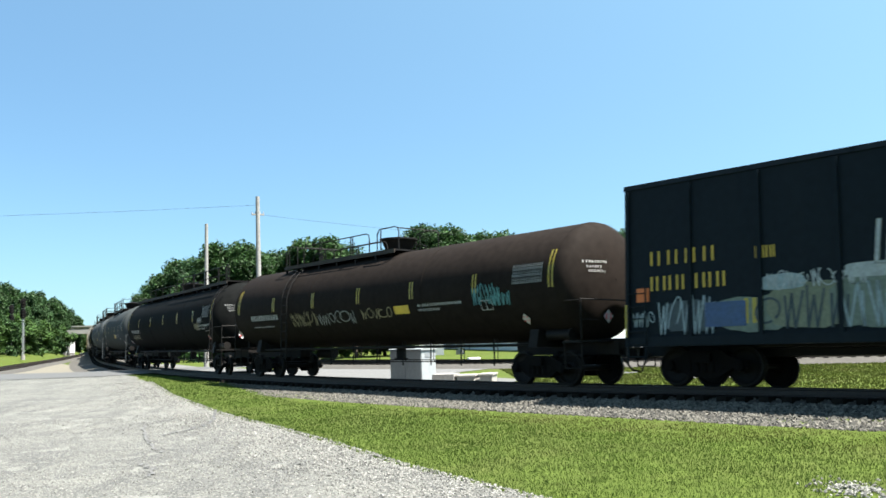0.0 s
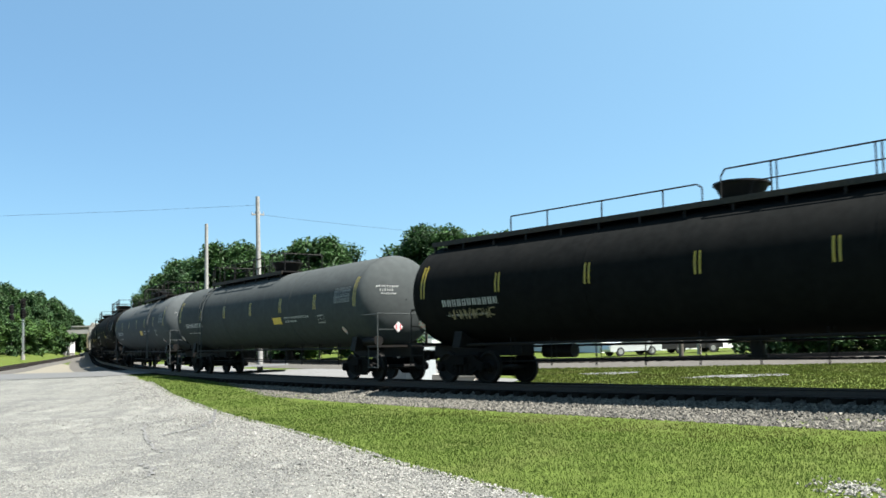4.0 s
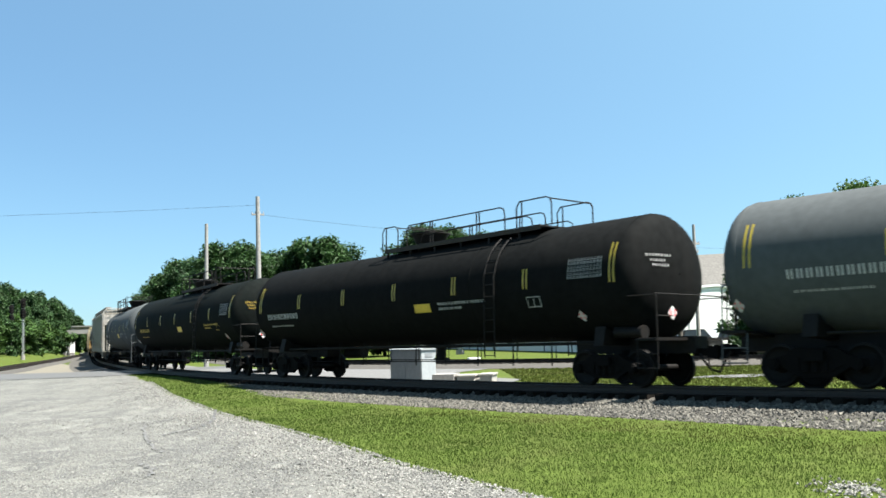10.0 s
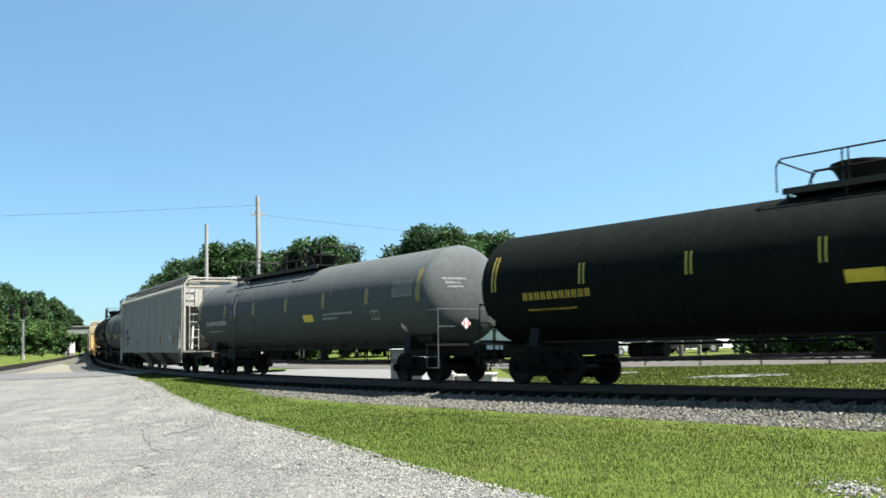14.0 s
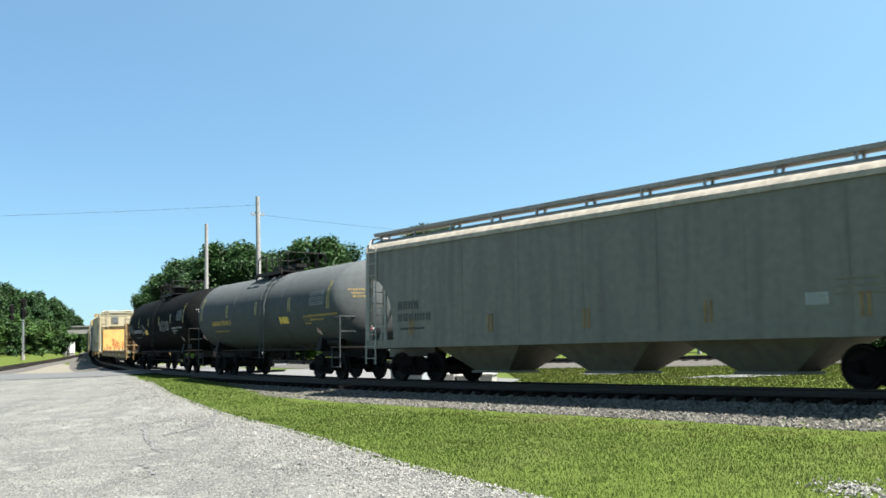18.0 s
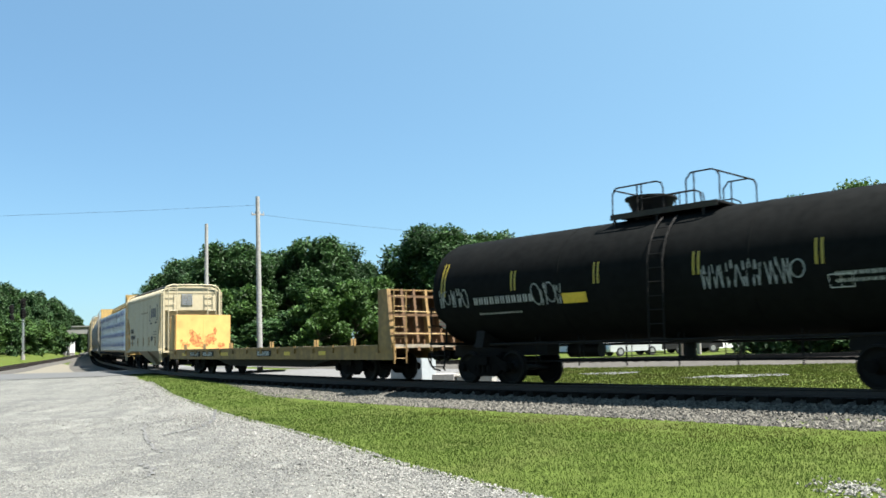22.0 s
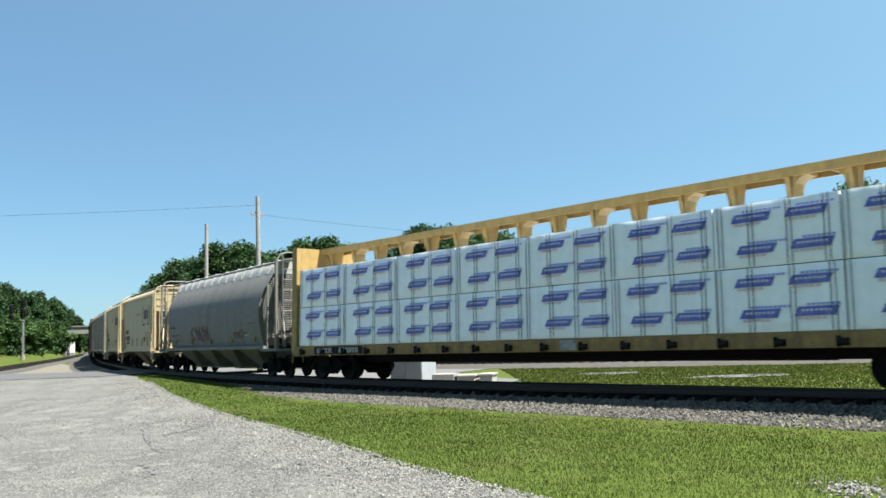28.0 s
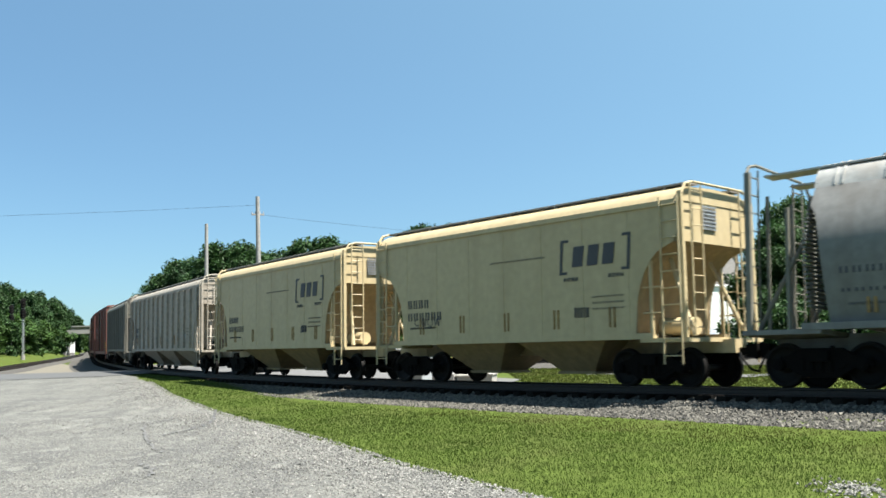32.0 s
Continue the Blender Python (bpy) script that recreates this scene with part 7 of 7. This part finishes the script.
# ---- grass and loose stone ----
def scatter_blades(name, points, height, width, mat, label):
    n = len(points)
    rs = np.random.RandomState(3)
    a = rs.uniform(0, 6.283, n)
    base = np.array(points)
    tuft = np.sin(base[:, 0] * 2.3 + 1.7 * np.sin(base[:, 1] * 1.9)) * np.sin(base[:, 1] * 2.7 + 1.3 * np.sin(base[:, 0] * 1.1))
    h = height * rs.uniform(0.45, 1.3, n) * (0.95 + 0.22 * tuft)
    lean = rs.uniform(0.1, 0.7, n) * h
    b = rs.uniform(0, 6.283, n)
    w = width * rs.uniform(0.7, 1.3, n) * np.clip(np.hypot(base[:, 0], base[:, 1]) / 16, 0.8, 2.5)
    dx, dy = np.cos(a) * w / 2, np.sin(a) * w / 2
    v = np.empty((n, 3, 3))
    v[:, 0] = base + np.stack([dx, dy, np.zeros(n)], 1)
    v[:, 1] = base - np.stack([dx, dy, np.zeros(n)], 1)
    v[:, 2] = base + np.stack([np.cos(b) * lean, np.sin(b) * lean, h], 1)
    me = bpy.data.meshes.new(name)
    me.from_pydata(v.reshape(-1, 3), [], np.arange(3 * n).reshape(-1, 3))
    me.materials.append(mat)
    return tagged(new(name, me), label, "grass", kind="stuff")


def scatter_stones(name, points, size, mat, label, seed=4):
    n = len(points)
    rs = np.random.RandomState(seed)
    core = np.array([(1, 0, 0), (-0.5, 0.85, 0), (-0.5, -0.85, 0), (0.1, 0.1, 0.75), (0.0, 0.0, -0.7)])
    tri = np.array([(0, 1, 3), (1, 2, 3), (2, 0, 3), (1, 0, 4), (2, 1, 4), (0, 2, 4)])
    sc = size * rs.uniform(0.5, 1.3, (n, 1, 1)) * rs.uniform(0.7, 1.3, (n, 5, 3))
    a = rs.uniform(0, 6.283, n)
    t = rs.uniform(-0.8, 0.8, n)
    ca, sa, ct, st = np.cos(a), np.sin(a), np.cos(t), np.sin(t)
    p = core[None] * sc
    y, z = p[..., 1] * ct[:, None] - p[..., 2] * st[:, None], p[..., 1] * st[:, None] + p[..., 2] * ct[:, None]
    x = p[..., 0]
    q = np.stack([x * ca[:, None] - y * sa[:, None], x * sa[:, None] + y * ca[:, None], z], -1) + np.array(points)[:, None]
    f = (tri[None] + 5 * np.arange(n)[:, None, None]).reshape(-1, 3)
    me = bpy.data.meshes.new(name)
    me.from_pydata(q.reshape(-1, 3), [], f)
    me.materials.append(mat)
    return tagged(new(name, me), label, "gravel", kind="stuff")


def lot_edge_x(y):
    ys = [p[1] for p in reversed(LOT_EDGE)]
    xs = [p[0] for p in reversed(LOT_EDGE)]
    return float(np.interp(y, ys, xs))


rs = np.random.RandomState(8)


def track_lateral(x, y):
    """Signed distance from the track's middle, positive on the lot's side, for arrays."""
    best = np.full(x.shape, 1e9)
    lat = np.zeros(x.shape)
    for i in range(_zero - 160, _zero + 120, 2):
        dx, dy = x - TRACK_X[i], y - TRACK_Y[i]
        d2 = dx * dx + dy * dy
        side = dx * math.sin(TURN[i]) - dy * math.cos(TURN[i])
        lat = np.where(d2 < best, side, lat)
        best = np.minimum(best, d2)
    return lat


gx, gy = rs.uniform(-20, 16, 1700000), rs.uniform(8.5, 60, 1700000)
dist = np.hypot(gx, gy)
keep = rs.uniform(0, 1, gx.size) < np.clip((14 / dist) ** 1.2, 0.12, 1)
gx, gy = gx[keep], gy[keep]
edge = np.interp(gy, [p[1] for p in reversed(LOT_EDGE)], [p[0] for p in reversed(LOT_EDGE)])
wob = 0.35 * np.sin(gy * 3.1) * np.sin(gy * 1.27 + 1) + rs.normal(0, 0.12, gy.size)
lat = track_lateral(gx, gy)
bare = ((gx - 4.72) / 0.5) ** 2 + ((gy - 10.7) / 0.8) ** 2 < rs.uniform(0.0, 0.6, gx.size)
ok = (gx > edge + 0.05 + wob * 0.5) & (lat > np.interp(gy, [17, 17.7, 18.9, 20.9, 24.5, 27.3, 31.6, 36.6], [2.0, 2.4, 2.95, 3.15, 2.8, 2.2, 1.55, 1.4]) + rs.normal(0, 0.16, gx.size)) & ~bare & (abs(gx) < gy * 0.56 + 1)
gx, gy, lat = gx[ok], gy[ok], lat[ok]
gz = np.maximum(np.interp(lat, [1.75, 2.8, 4.6], [-0.37, -0.44, LEVEL - 0.02]), near_level(gy) - 0.02)
dry = lat + 0.5 * np.sin(gx * 1.3 + gy * 0.7) + 0.4 * np.sin(gy * 2.1 - gx) + rs.normal(0, 0.5, gx.size) < np.interp(gy, [19, 25, 30], [4.6, 3.6, 0.0])
scatter_blades("grass", np.stack([gx, gy, gz], 1)[~dry], 0.042, 0.012, BLADE, "fresh green grass strip between lot and ballast")
scatter_blades("dry_grass", np.stack([gx, gy, gz], 1)[dry], 0.042, 0.012, OLIVE_BLADE, "olive drying grass along the ballast edge")
gx, gy = rs.uniform(-16, 30, 160000), rs.uniform(24, 60, 160000)
lat = track_lateral(gx, gy)
road = ((gx < 3) & (gy > 36) & (gx < 3.2 - (gy - 38) * 0.02)) | ((gy > 52) & (gy < 60) & (gx < 12))
d2 = gy - np.interp(gx, [-6, 4, 12, 23, 40], [63, 54, 49, 44.3, 37.5])
ok = (lat < -3.2) & ~road & (abs(d2) > 2.6) & (abs(gx) < gy * 0.56 + 1)
gx, gy = gx[ok], gy[ok]
scatter_blades("far_grass", np.stack([gx, gy, np.full(gx.size, LEVEL - 0.02)], 1), 0.07, 0.03, DRY_BLADE, "drying green grass beyond the railway track")

ss, ll = rs.uniform(-48, 16, 46000), rs.uniform(1.36, 3.25, 46000)
pts = [bed_point(float(s), float(l), float(np.interp(l, [0, 1.1, 1.32, 1.75, 3.0, 4.6], [-0.25, -0.26, -0.345, -0.37, -0.44, -0.55])) + 0.012) for s, l in zip(ss, ll)]
scatter_stones("ballast_stones", pts, 0.056, STONES, "loose crushed ballast stones along the track")
ss, ll = rs.uniform(-20, 14, 9000), rs.uniform(-1.0, 1.1, 9000)
pts = [bed_point(float(s), float(l), -0.25) for s, l in zip(ss, ll)]
scatter_stones("ballast_stones_between", pts, 0.045, STONES, "loose crushed stones between the ties", 5)
gy = 8.6 + 34 * rs.uniform(0, 1, 16000) ** 1.8
gx = np.interp(gy, [p[1] for p in reversed(LOT_EDGE)], [p[0] for p in reversed(LOT_EDGE)]) + 0.2 - np.abs(rs.normal(0, 1.1, gy.size))
scatter_stones("lot_gravel", np.stack([gx, gy, near_level(gy) + 0.018], 1), 0.022, LOT_STONES, "pale loose gravel along the edge of the lot", 6)
gy = 8.6 + 24 * rs.uniform(0, 1, 26000) ** 1.6
gx = -gy * rs.uniform(-0.02, 0.52, 26000)
ok = gx < np.interp(gy, [p[1] for p in reversed(LOT_EDGE)], [p[0] for p in reversed(LOT_EDGE)]) - 0.3
scatter_stones("lot_grit", np.stack([gx[ok], gy[ok], near_level(gy[ok]) + 0.016], 1), 0.014, LOT_STONES, "scattered grit on the worn lot", 7)
a, b = rs.normal(0, 0.4, 260), rs.normal(0, 0.4, 260)
scatter_stones("patch_gravel", np.stack([4.72 + 0.5 * a, 10.7 + 0.8 * b, np.full(260, LEVEL + 0.02)], 1), 0.025, LOT_STONES, "pale gravel showing through the grass", 8)


# ---- what moves ----
def motions():
    times = [0.5 * k for k in range(65)]
    poses = []
    for car, s0, half in CARS:
        rows = [(t, car_pose(s0 + travelled(t), half)) for t in times]
        poses.append(rows)
        walk(car, rows)
    for load, on_car, i in LOADS:
        walk(load, [(t, m @ on_car) for t, m in poses[i]])
    steps = [(f / 30, Euler((0, (travelled(f / 30) - travelled(0)) / SPIN, 0)).to_matrix().to_4x4()) for f in range(0, 961, 2)]
    for ws in WHEELSETS:
        base = Matrix.Translation(ws.location)
        walk(ws, [(t, base @ m) for t, m in steps])


motions()
